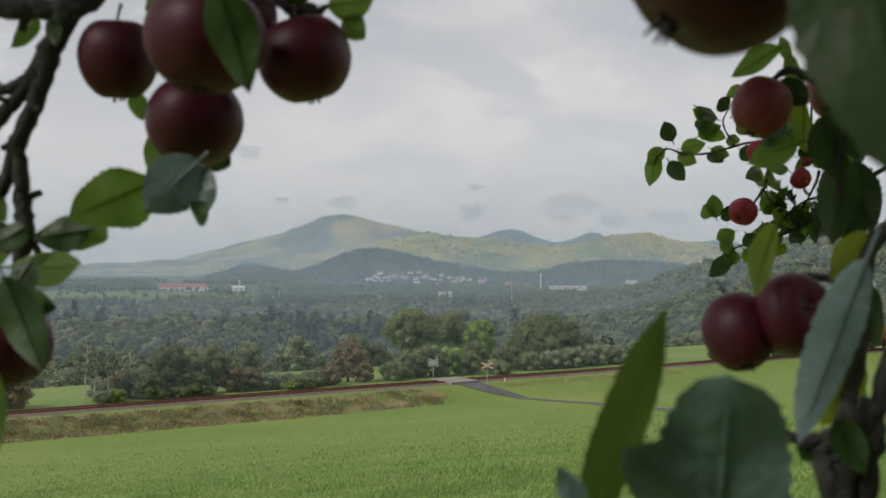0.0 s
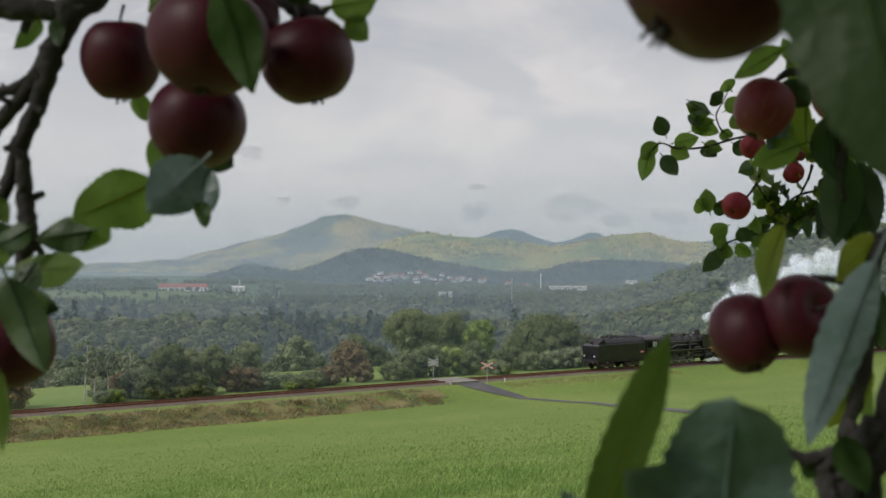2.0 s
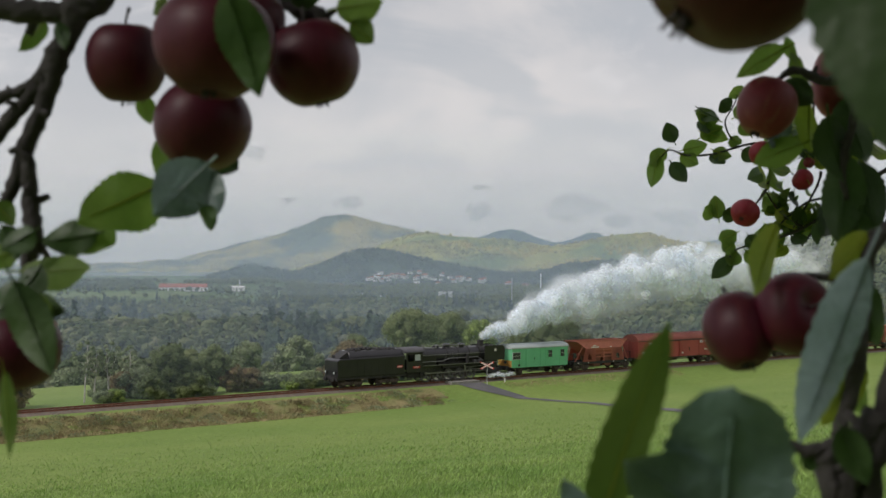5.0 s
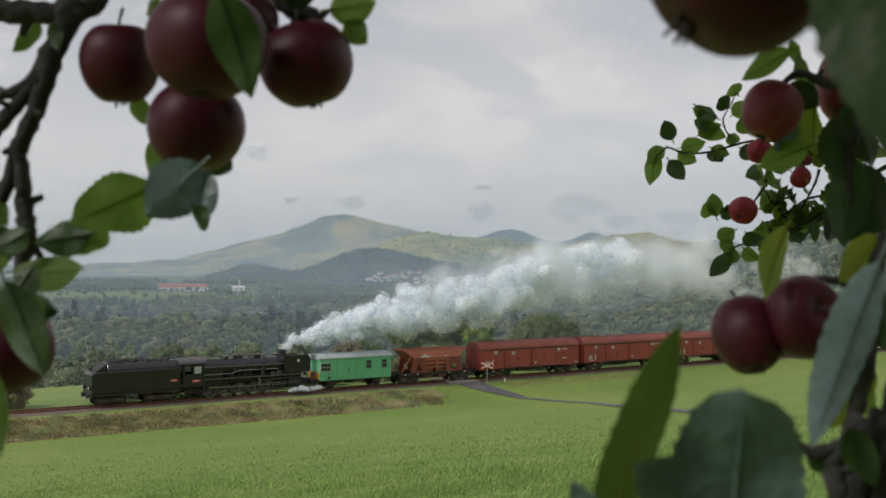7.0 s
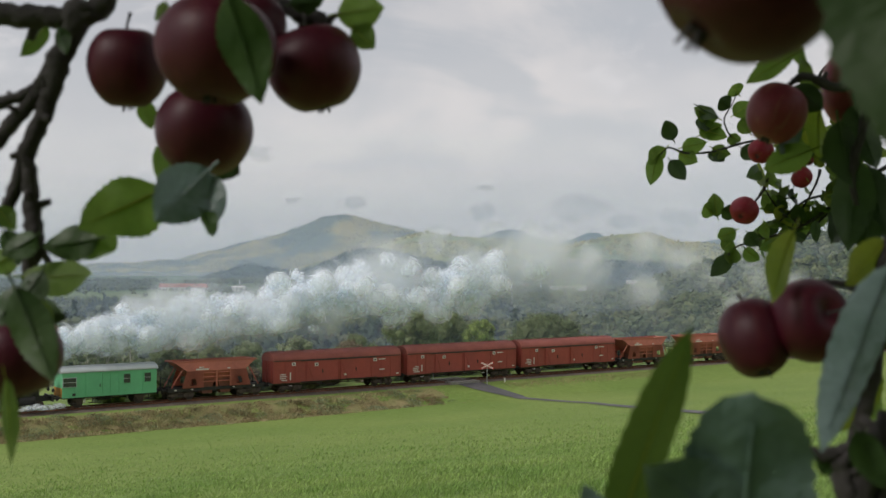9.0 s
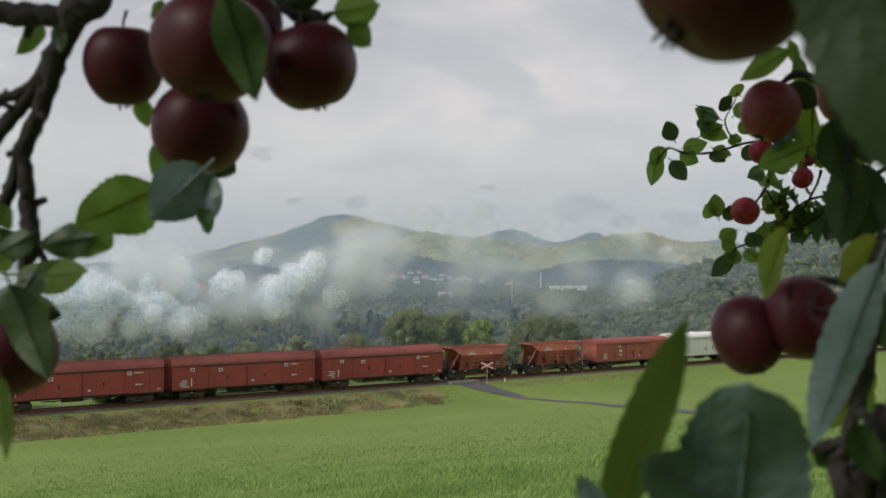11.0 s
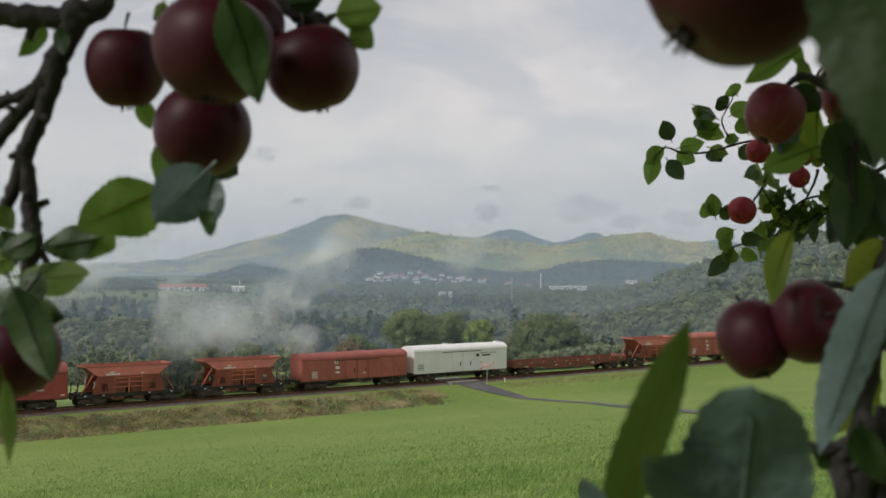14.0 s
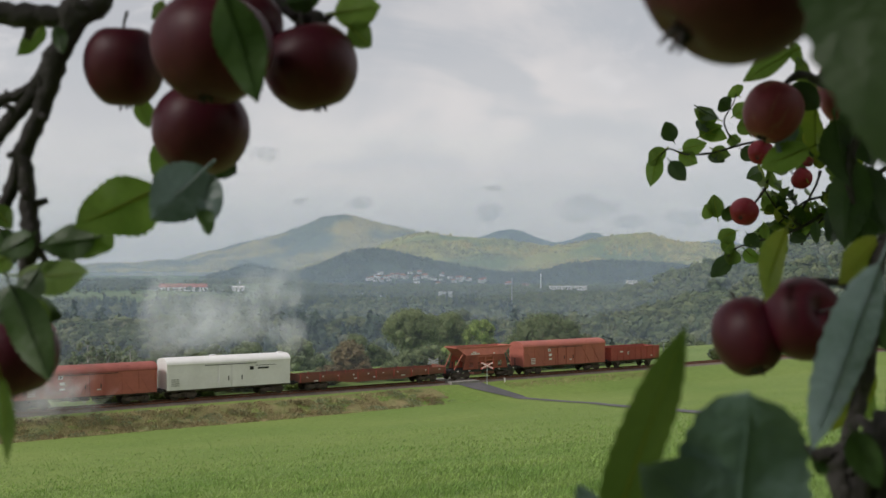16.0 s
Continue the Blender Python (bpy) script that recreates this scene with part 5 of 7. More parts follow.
for i, (x, q, h, k, m) in enumerate(((151, -5.5, 6.4, 3.0, M_LEAF_GREY), (194, -6, 6.2, 3.0, M_LEAF_GREY), (168, -6.5, 5.6, 2.4, M_LEAF_GREY), (228, -9, 5.6, 3.4, M_LEAF_GREY))):
    tree("birch_tree", beyond(x, q), h, k, m, "slender pale-barked birch behind the railway", 20 + i, 0.08, 900, 0.11, M_BIRCH, low=0.42, group="birches by the railway", full=0.6, clumps_n=14)
bush_rows = ((22, -5, 3.2, 4.4, M_LEAF_BROWN), (182, -10, 2.0, 3.0, M_LEAF_GREY), (216, -8, 2.8, 3.6, M_LEAF_BROWN), (244, -6.5, 3.4, 3.8, M_LEAF_GREY), (268, -5, 2.8, 3.6, M_LEAF_DARK),
             (340, -5, 2.6, 3.6, M_LEAF_DARK), (412, -6, 3.0, 3.6, M_LEAF_BROWN), (440, -6, 2.6, 3.4, M_LEAF_BROWN), (468, -6, 1.9, 3.2, M_LEAF_GREY), (500, -6, 1.7, 3.2, M_LEAF_GREY), (528, -5, 1.5, 2.8, M_LEAF_MID),
             (556, -6, 1.8, 3.2, M_LEAF_MID), (582, -6, 2.3, 3.2, M_LEAF_BROWN), (640, -7, 2.7, 3.2, M_LEAF_BROWN), (700, -6, 2.3, 3.8, M_LEAF_MID), (728, -8, 3.6, 4.6, M_LEAF_MID), (760, -8, 4.1, 5.0, M_LEAF_MID),
             (795, -8, 3.7, 4.8, M_LEAF_LIGHT), (825, -7, 3.2, 4.2, M_LEAF_MID), (842, -10, 4.2, 4.0, M_LEAF_DARK), (880, -5, 1.6, 3.4, M_LEAF_GREY), (905, -9, 3.3, 4.6, M_LEAF_DARK), (940, -7, 2.5, 4.8, M_LEAF_MID),
             (980, -7, 2.5, 5.0, M_LEAF_GREY), (1015, -7, 2.8, 5.0, M_LEAF_GREY), (1050, -8, 3.0, 5.2, M_LEAF_GREY), (1085, -8, 2.9, 5.2, M_LEAF_GREY), (1112, -10, 2.6, 4.6, M_LEAF_MID), (1265, -3.6, 1.7, 2.4, M_LEAF_DARK))
bush_rows += ((185, -4.6, 1.2, 2.4, M_LEAF_GREY), (205, -4.4, 1.3, 2.2, M_LEAF_LIGHT), (280, -4.4, 1.0, 2.6, M_LEAF_MID), (318, -4.4, 1.1, 2.8, M_LEAF_MID), (365, -4.4, 1.2, 2.6, M_LEAF_GREY), (515, -4.4, 0.9, 2.2, M_LEAF_LIGHT), (545, -4.4, 1.2, 2.4, M_LEAF_MID))
for i, (x, q, h, w, m) in enumerate(bush_rows):
    tree("bush", beyond(x, q), h, w, m, "loose shrub growing along the railway", 40 + i, 0.05, 3200, 0.10, category="bush", low=-0.05, group="lineside bushes", clumps_n=18)
for i in range(34):
    x = 20 + i * 36
    m = (M_LEAF_DARK, M_LEAF_MID, M_LEAF_GREY, M_LEAF_MID)[(i * 7 + i // 3) % 4]
    hh = 5.6 + 1.8 * math.sin(i * 2.3) + (1.5 if 500 < x < 900 else 0) - (1.6 if x < 280 else 0)
    # greyer leaf colours at both ends; on the left they stand for haze
    if x < 280 or x > 960:
        m = (M_LEAF_GREY, M_FOREST_PALE, M_LEAF_MID)[i % 3]
    tree("meadow_edge_tree", beyond(x, -64 - 6 * math.sin(i * 1.7)), hh, hh * 1.0, m, "tree at the wood's edge beyond the meadow", 90 + i, 0.16, 2400, 0.24, low=0.0, group="trees at the wood's edge")

# ---- far fields ----
def patch(name, x0, x1, d0, d1, mat, label):
    verts, faces = [], []
    for i in range(13):
        for j in range(9):
            x, y = x0 + (x1 - x0) * i / 12, d0 + (d1 - d0) * j / 8
            verts.append((x, y, land(x, y) + 0.6))
    for i in range(12):
        for j in range(8):
            a = i * 9 + j
            faces.append((a, a + 9, a + 10, a + 1))
    tagged(mesh_part(name, verts, faces, mat), label, "field", kind="structure")


patch("ground_pasture", -440, -250, 880, 1130, M_PASTURE, "pale green pasture beyond the valley wood")
patch("ground_clearing", 52, 98, 755, 935, M_PASTURE, "small bright clearing in the woodland")

# ---- meadow grass blades ----
g = np.random.default_rng(3)
N_BLADE = 240000
u = g.uniform(0, 1, N_BLADE)
d0, d1 = 14.0, 135.0
dist = 1 / (1 / d0 + u * (1 / d1 - 1 / d0))
bx = dist * g.uniform(-0.45, 0.45, N_BLADE)
qq = (bx - TRACK_A.x) * TRACK_N.x + (dist - TRACK_A.y) * TRACK_N.y
keep = qq > 9
bx, dist = bx[keep], dist[keep]
bz = np.array([land(float(a), float(b)) for a, b in zip(bx, dist)])
tuft = np.array([0.5 + noise.noise((float(a) * 0.5, float(b) * 0.5, 5)) for a, b in zip(bx, dist)])
clump = np.array([noise.noise((float(a) * 1.3, float(b) * 0.9, 8)) for a, b in zip(bx, dist)])
hgt = g.uniform(0.06, 0.16, len(bx)) * (0.7 + 0.7 * np.clip(tuft, 0, 1.3)) * (1 + 2.6 * np.clip(clump - 0.25, 0, 0.5) * np.clip(1.6 - dist / 40, 0, 1)) * np.clip(60 / dist, 0.55, 1)
ang = g.uniform(0, 6.28, len(bx))
wid = 0.008 + 0.00022 * dist
lean = g.normal(0, 0.5, (len(bx), 2)) * hgt[:, None]
base = np.stack([bx, dist, bz - 0.02], 1)
side = np.stack([np.cos(ang) * wid, np.sin(ang) * wid, np.zeros(len(bx))], 1)
tip = base + np.stack([lean[:, 0] + 0.25 * hgt, lean[:, 1], hgt], 1)
bv = np.stack([base - side, base + side, tip], 1).reshape(-1, 3)
bf = np.arange(len(bv)).reshape(-1, 3)
tagged(mesh_part("meadow_grass", bv, bf, M_BLADE), "long green meadow grass on the slope", "grass", kind="stuff")

# rough dry grass and weeds on the bank below the track
strip("ground_bank", -22, 45, 1.0, [3.4, 4.2, 5.2, 6.2, 7.2, 8.2, 8.9], M_BANK, 0.03, "dry brown railway bank")
for v in bpy.data.objects["ground_bank"].data.vertices:
    v.co.x += 0.5 * noise.noise(v.co * 0.7)
    v.co.y += 0.5 * noise.noise(v.co * 0.7 + Vector((9, 0, 0)))
g = np.random.default_rng(4)
n = 30000
ss = g.uniform(-14, 47, n)
qq = 3.2 + 6.2 * g.beta(2.2, 1.8, n)
lump = np.array([noise.noise((float(a) * 0.35, float(b) * 0.6, 2)) for a, b in zip(ss, qq)])
fade = np.clip((47 - ss) / 14, 0.25, 1)
verge = g.uniform(0, 1, n) < 0.12
ss = np.where(verge, g.uniform(55, 84, n), ss)
qq = np.where(verge, 3.0 + 3.2 * g.beta(1.6, 2.4, n), qq)
fade = np.where(verge, 0.6, fade)
hgt = g.uniform(0.1, 0.32, n) * (1 + 1.6 * np.clip(lump, -0.4, 1)) * fade
px = TRACK_A.x + TRACK_D.x * ss + TRACK_N.x * qq
py = TRACK_A.y + TRACK_D.y * ss + TRACK_N.y * qq
pz = np.array([land(float(a), float(b)) for a, b in zip(px, py)])
ang = g.uniform(0, 6.28, n)
wid = g.uniform(0.02, 0.06, n)
base = np.stack([px, py, pz - 0.02], 1)
side = np.stack([np.cos(ang) * wid, np.sin(ang) * wid, np.zeros(n)], 1)
ln = g.normal(0, 0.6, (n, 2)) * hgt[:, None]
tip = base + np.stack([ln[:, 0], ln[:, 1], hgt], 1)
bv = np.stack([base - side, base + side, tip], 1).reshape(-1, 3)
g2 = random.Random(12)
weeds = []
for k in range(190):
    ps = on_track(g2.uniform(-14, 45), 4.0 + 4.6 * g2.random())
    rr = g2.uniform(0.16, 0.46)
    weeds.append(((ps.x, ps.y, land(ps.x, ps.y) + rr * 0.35), (rr * 2.3, rr * 2.3, rr * 0.85)))
wv, wf = leaf_cloud(weeds[:110], 17000, 0.075, 61)
tagged(mesh_part("bank_weeds", wv, wf, M_LEAF_BROWN), "brown withered weeds on the railway bank", "weeds", kind="stuff")
wv, wf = leaf_cloud(weeds[110:], 12000, 0.075, 62)
tagged(mesh_part("bank_scrub", wv, wf, M_LEAF_GREY), "low grey-green scrub on railway bank", "scrub", kind="stuff")
tagged(mesh_part("bank_grass", bv, np.arange(len(bv)).reshape(-1, 3), M_DRY), "rough dry brown grass on railway bank", "grass", kind="stuff")

# ---- road and level crossing ----
def road(name, line, half, mat, label):
    pts = [ground_at(x, y) for x, y in line]
    fine = []
    for a, b in zip(pts, pts[1:]):
        for k in range(8):
            fine.append(a.lerp(b, k / 8))
    fine.append(pts[-1])
    verts, faces = [], []
    for i, p in enumerate(fine):
        t = (fine[min(i + 1, len(fine) - 1)] - fine[max(i - 1, 0)]).normalized()
        nrm = Vector((-t.y, t.x, 0)).normalized()
        for k in (-1, -0.5, 0, 0.5, 1):
            v = p + nrm * k * (half * (1 - 0.62 * smooth01(i / len(fine) * 1.6)))
            verts.append((v.x, v.y, land(v.x, v.y) + 0.05 + 0.03 * (1 - abs(k))))
    for i in range(len(fine) - 1):
        for j in range(4):
            a = i * 5 + j
            faces.append((a, a + 1, a + 6, a + 5))
    tagged(mesh_part(name, verts, faces, mat, smooth=True), label, "road", kind="structure")


road("road", [(826, 679), (850, 685), (880, 693), (915, 702), (960, 708), (1050, 714), (1180, 725), (1330, 737)], 1.7, M_ASPHALT, "narrow worn asphalt lane down from the crossing")
sx = 50.6
boxes("crossing_panel", [((-2.0 + 0.02, -0.66, -0.16), (2.0, 0.66, -0.015)), ((-2.0, -2.3, -0.4), (2.0, -0.86, -0.02)), ((-2.0, 0.86, -0.4), (2.0, 2.3, -0.02))], M_CONCRETE, None)
o = bpy.data.objects["crossing_panel"]
tagged(o, "pale concrete level-crossing deck between rails", "level crossing", kind="structure")
o.matrix_world = Matrix.Translation(on_track(sx)) @ TRAIN_M
o.name = "pavement_crossing"


def crossing_sign(base, h, double, red, label):
    """A St Andrew's cross on its post, facing along the road."""
    t = thing("crossing_sign", Matrix.Translation(base) @ pose(0, 0, 0, 0, 0, TRACK_ANGLE - 32), label, "road sign")
    k0 = 0.9 if red else 0.72
    bm = bmesh.new()
    cyl(bm, (0, 0.06, -0.3), (0, 0.06, h + 0.1), 0.04, n=8)
    part("post", bm, M_SIGN_GREY, t)
    for row in range(2 if double else 1):
        z = h - 0.30 * row
        for k, a in enumerate((27, -27)):
            bm = bmesh.new()
            box(bm, (-0.95, -0.012 - 0.02 * k, -0.11), (0.95, 0.0 - 0.02 * k, 0.11))
            arm = part("arm", bm, M_SIGN_WHITE if red else M_SIGN_GREY, t)
            arm.matrix_basis = pose(0, 0, z, 0, a, 0) @ Matrix.Diagonal((k0, 1, k0, 1))
            if red:
                boxes("red_band", [((x0, -0.02 - 0.02 * k, -0.112), (x1, -0.013 - 0.02 * k, 0.112)) for x0, x1 in ((-0.96, -0.80), (0.80, 0.96))] +
                      [((-0.72, -0.02 - 0.02 * k, zz - 0.022), (0.72, -0.013 - 0.02 * k, zz + 0.022)) for zz in (-0.07, 0.07)], M_SIGN_RED, arm, "red border bands")
    return t


crossing_sign(beyond(862, 3.4), 2.25, False, True, "red and white St Andrew's cross at the crossing")
crossing_sign(beyond(767, -3.6), 2.25, True, False, "grey double St Andrew's cross seen from behind")
boxes("marker_post", [((-0.06, -0.06, -0.3), (0.06, 0.06, 0.55))], M_SIGN_WHITE, None)
o = bpy.data.objects["marker_post"]
o.location = beyond(893, 3.0)
tagged(o, "short white marker post beside the ballast", "post")

bm = bmesh.new()
cyl(bm, (0, 0, -0.3), (0, 0, 2.7), 0.07, 0.055, 8)
cyl(bm, (0, 0, 2.7), (0, 0, 2.74), 0.08, 0.03, 8)
o = part("post", bm, M_SIGN_GREY)
o.location = beyond(1174, -5)
tagged(o, "slim grey post standing behind the railway", "post")

# ---- the town ----
def house(x, y, d, w, dp, h, roof_h, roof_mat, label, name="house", turn=0, grp="houses of the far town"):
    p = sight(x, y, d)
    t = thing(name, Matrix.Translation(p) @ pose(0, 0, 0, 0, 0, turn), label, "building", grp)
    bm = bmesh.new()
    box(bm, (-w / 2, -dp / 2, -1.5), (w / 2, dp / 2, h))
    part("wall", bm, M_WALL, t)
    bm = bmesh.new()
    prism_x(bm, [(-dp / 2 - 0.4, h), (0, h + roof_h), (dp / 2 + 0.4, h)], -w / 2 - 0.3, w / 2 + 0.3)
    part("roof", bm, roof_mat, t)
    rows = max(1, int(h / 3))
    for r in range(rows):
        for k in range(max(2, int(w / 3.2))):
            xx = -w / 2 + (k + 0.5) * w / max(2, int(w / 3.2))
            boxes("window", [((xx - 0.5, -dp / 2 - 0.06, 0.9 + 3 * r), (xx + 0.5, -dp / 2 + 0.02, 2.3 + 3 * r))], M_DARKGLASS, t)


def low_building(x, y, w, dp, h, roof_h, roof_mat, label, name, turn=0, grp=""):
    """A building standing on the plain, its foot on the bearing (x, y); w, dp, h in metres at 1400 m."""
    dd = min(ground_at(x, y).y, 1650)
    k = dd / 1400
    house(x, y, dd, w * k, dp * k, h * k, roof_h * k, roof_mat, label, name, turn, grp)


rt = random.Random(11)
for i in range(52):
    u = rt.random()
    x = 645 + u * 215
    y = 492 + 8 * (u - 0.3) ** 2 + rt.gauss(0, 4.2) + (3 if x > 780 else 0)
    low_roof = rt.random() < 0.6
    house(x, y, 1735, rt.uniform(4.5, 8.5), rt.uniform(4, 6), rt.uniform(1.8, 3.2), rt.uniform(1.5, 2.6), M_ROOF_TILE if low_roof else M_ROOF_GREY,
          "pale rendered house with a red tiled roof" if low_roof else "pale rendered house with a grey roof", turn=rt.uniform(-60, 60))
low_building(325, 514, 62, 20, 4.0, 5.0, M_ROOF_TILE, "long white farm building with red roof", "farm_building", 6)
low_building(418, 514, 22, 12, 4, 2, M_WALL, "low pale farm shed", "shed")
low_building(788, 530, 17, 14, 10, 0.4, M_WALL, "white block-shaped building above the wood", "block_building", 10)
low_building(680, 525, 62, 12, 3.2, 0.5, M_WALL, "long low pale industrial shed", "industrial_shed", -6)
low_building(834, 531, 22, 10, 4.0, 1, M_WALL, "low pale building in the trees", "shed")
for x, w in ((993, 27), (1027, 14), (1118, 14)):
    house(x, 521 - (x > 1100) * 12, 1250 if x < 1100 else 1500, w, 12, 9.5, 0.5, M_WALL, "pale multi-storey block on the wooded slope", "apartment_block", 4, "apartment blocks")
for x, y in ((1163, 500), (1178, 502), (930, 512), (900, 508), (600, 512)):
    house(x, y, 1700, 9, 8, 6, 3, M_ROOF_TILE, "small pale house among trees", turn=20)
for x, y, h, m in ((957, 512, 22, M_SIGN_WHITE), (906, 552, 26, M_SIGN_GREY), (424, 514, 14, M_SIGN_WHITE)):
    bm = bmesh.new()
    cyl(bm, (0, 0, -8), (0, 0, h), 0.9 if m is M_SIGN_WHITE else 0.3, 0.6 if m is M_SIGN_WHITE else 0.2, 10)
    o = part("chimney_stack" if m is M_SIGN_WHITE else "mast", bm, m)
    o.location = sight(x, y, 1450 if y < 540 else 800)
    tagged(o, "slender pale chimney rising over the town" if m is M_SIGN_WHITE else "thin grey mast above the wood", "tower")

# ---- apple tree: bark, leaves, fruit ----
M_TWIG = material("apple_bark", (0.035, 0.030, 0.030), (0.065, 0.058, 0.058), 25, 0.85, fine=0.4, fine_scale=120, bump=0.9, bump_scale=90)
M_AL_GREEN = material("apple_leaf_green", (0.125, 0.215, 0.035), (0.17, 0.26, 0.05), 18, 0.5, fine=0.25, fine_scale=160, bump=0.35, bump_scale=140, translucent=0.6, random_ob=0.25)
M_AL_YELLOW = material("apple_leaf_yellowing", (0.27, 0.32, 0.035), (0.20, 0.28, 0.035), 16, 0.5, fine=0.2, fine_scale=160, bump=0.3, bump_scale=140, translucent=0.6, random_ob=0.15)
# Blue-grey base colour stands in for the sky's sheen on waxy leaves.
M_AL_BLUE = material("apple_leaf_sky_sheen", (0.20, 0.275, 0.275), (0.12, 0.19, 0.165), 14, 0.34, fine=0.3, fine_scale=120, bump=0.5, bump_scale=90, translucent=0.12, random_ob=0.15)
# Darker green with little translucence, putting shade into the leaf colour.
M_AL_DARK = material("apple_leaf_shaded", (0.035, 0.075, 0.02), (0.055, 0.10, 0.028), 16, 0.5, fine=0.25, fine_scale=160, bump=0.3, bump_scale=120, translucent=0.14, random_ob=0.2)


def apple_material(name, a, b, c):
    m = material(name, a, b, 14, 0.48, fine=0.25, fine_scale=130, bump=0.05, bump_scale=60, coat=0.0, random_ob=0.12, contrast=(0.4, 0.7), spec=0.34)
    n, l = m.node_tree.nodes, m.node_tree.links
    bs = n["Principled BSDF"]
    src = bs.inputs["Base Color"].links[0].from_socket
    co = n.new("ShaderNodeTexCoord")
    mp = n.new("ShaderNodeMapping")
    mp.inputs["Scale"].default_value = (60, 60, 9)
    l.new(co.outputs["Object"], mp.inputs[0])
    st = n.new("ShaderNodeTexNoise")
    st.inputs["Scale"].default_value = 1.6
    st.inputs["Detail"].default_value = 4
    l.new(mp.outputs[0], st.inputs["Vector"])
    rp = n.new("ShaderNodeValToRGB")
    rp.color_ramp.elements[0].position, rp.color_ramp.elements[1].position = 0.52, 0.8
    l.new(st.outputs["Fac"], rp.inputs[0])
    mx = n.new("ShaderNodeMixRGB")
    mx.inputs[2].default_value = (*c, 1)
    l.new(rp.outputs[0], mx.inputs[0])
    l.new(src, mx.inputs[1])
    l.new(mx.outputs[0], bs.inputs["Base Color"])
    return m


# Near apples: their backlit shade is put into this darkened red.
M_APPLE = apple_material("backlit_apple_skin", (0.058, 0.004, 0.014), (0.078, 0.006, 0.017), (0.092, 0.014, 0.02))
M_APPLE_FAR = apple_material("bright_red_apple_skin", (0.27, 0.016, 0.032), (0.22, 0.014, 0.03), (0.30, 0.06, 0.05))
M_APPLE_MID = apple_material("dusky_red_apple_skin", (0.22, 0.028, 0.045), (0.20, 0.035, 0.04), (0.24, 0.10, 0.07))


def apple(parent, x, y, d, rx, ry, mat, tilt=(0, 0), seed=0, label="", tuft=0.93, spin=None):
    """An apple with dimples at stalk and flower end; its middle on the bearing (x, y)."""
    home = parent.matrix_world.translation
    R, RZ = rx / FOCAL * d, ry / FOCAL * d
    bm = bmesh.new()
    nu, nv = 28, 20
    rnd = random.Random(seed)
    ph = rnd.uniform(0, 6)
    rows = []
    for j in range(nv + 1):
        th = math.pi * j / nv
        s, c = math.sin(th), math.cos(th)
        dip = 0.30 * math.exp(-(th / 0.33) ** 2) - 0.17 * math.exp(-((math.pi - th) / 0.28) ** 2)
        rad = s * (1.0 + 0.05 * c)
        z = c * 0.98 - dip
        ring = []
        for i in range(nu):
            a = 2 * math.pi * i / nu
            k = 1 + 0.018 * math.cos(5 * a + ph) * (1 - c) + 0.012 * math.cos(2 * a + ph * 2)
            ring.append(bm.verts.new((R * rad * k * math.cos(a), R * rad * k * math.sin(a), RZ * z)))
        rows.append(ring)
    for r0, r1 in zip(rows, rows[1:]):
        for i in range(nu):
            bm.faces.new((r0[i], r1[i], r1[(i + 1) % nu], r0[(i + 1) % nu]))
    bmesh.ops.remove_doubles(bm, verts=bm.verts, dist=1e-5)
    ob = part("apple", bm, mat, parent, label, smooth=True)
    m = Matrix.Translation(sight(x, y, d) - home) @ pose(0, 0, 0, tilt[0], tilt[1], rnd.uniform(0, 360) if spin is None else spin)
    ob.matrix_basis = m
    bm = bmesh.new()
    limb_mesh(bm, [Vector((0, 0, RZ * 0.65)), Vector((0.001, 0, RZ * 0.95)), Vector((0.004, 0.002, RZ * 1.22))], [0.0012, 0.0011, 0.0016], 6)
    part("stalk", bm, M_TWIG, ob)
    bm = bmesh.new()
    for i in range(5):
        a = 2 * math.pi * i / 5
        cyl(bm, (0.003 * math.cos(a), 0.003 * math.sin(a), -RZ * 0.78), (0.0045 * math.cos(a), 0.0045 * math.sin(a), -RZ * (tuft + 0.02 * i)), 0.0021, 0.0007, 5)
    part("calyx", bm, M_TWIG, ob)
    return ob


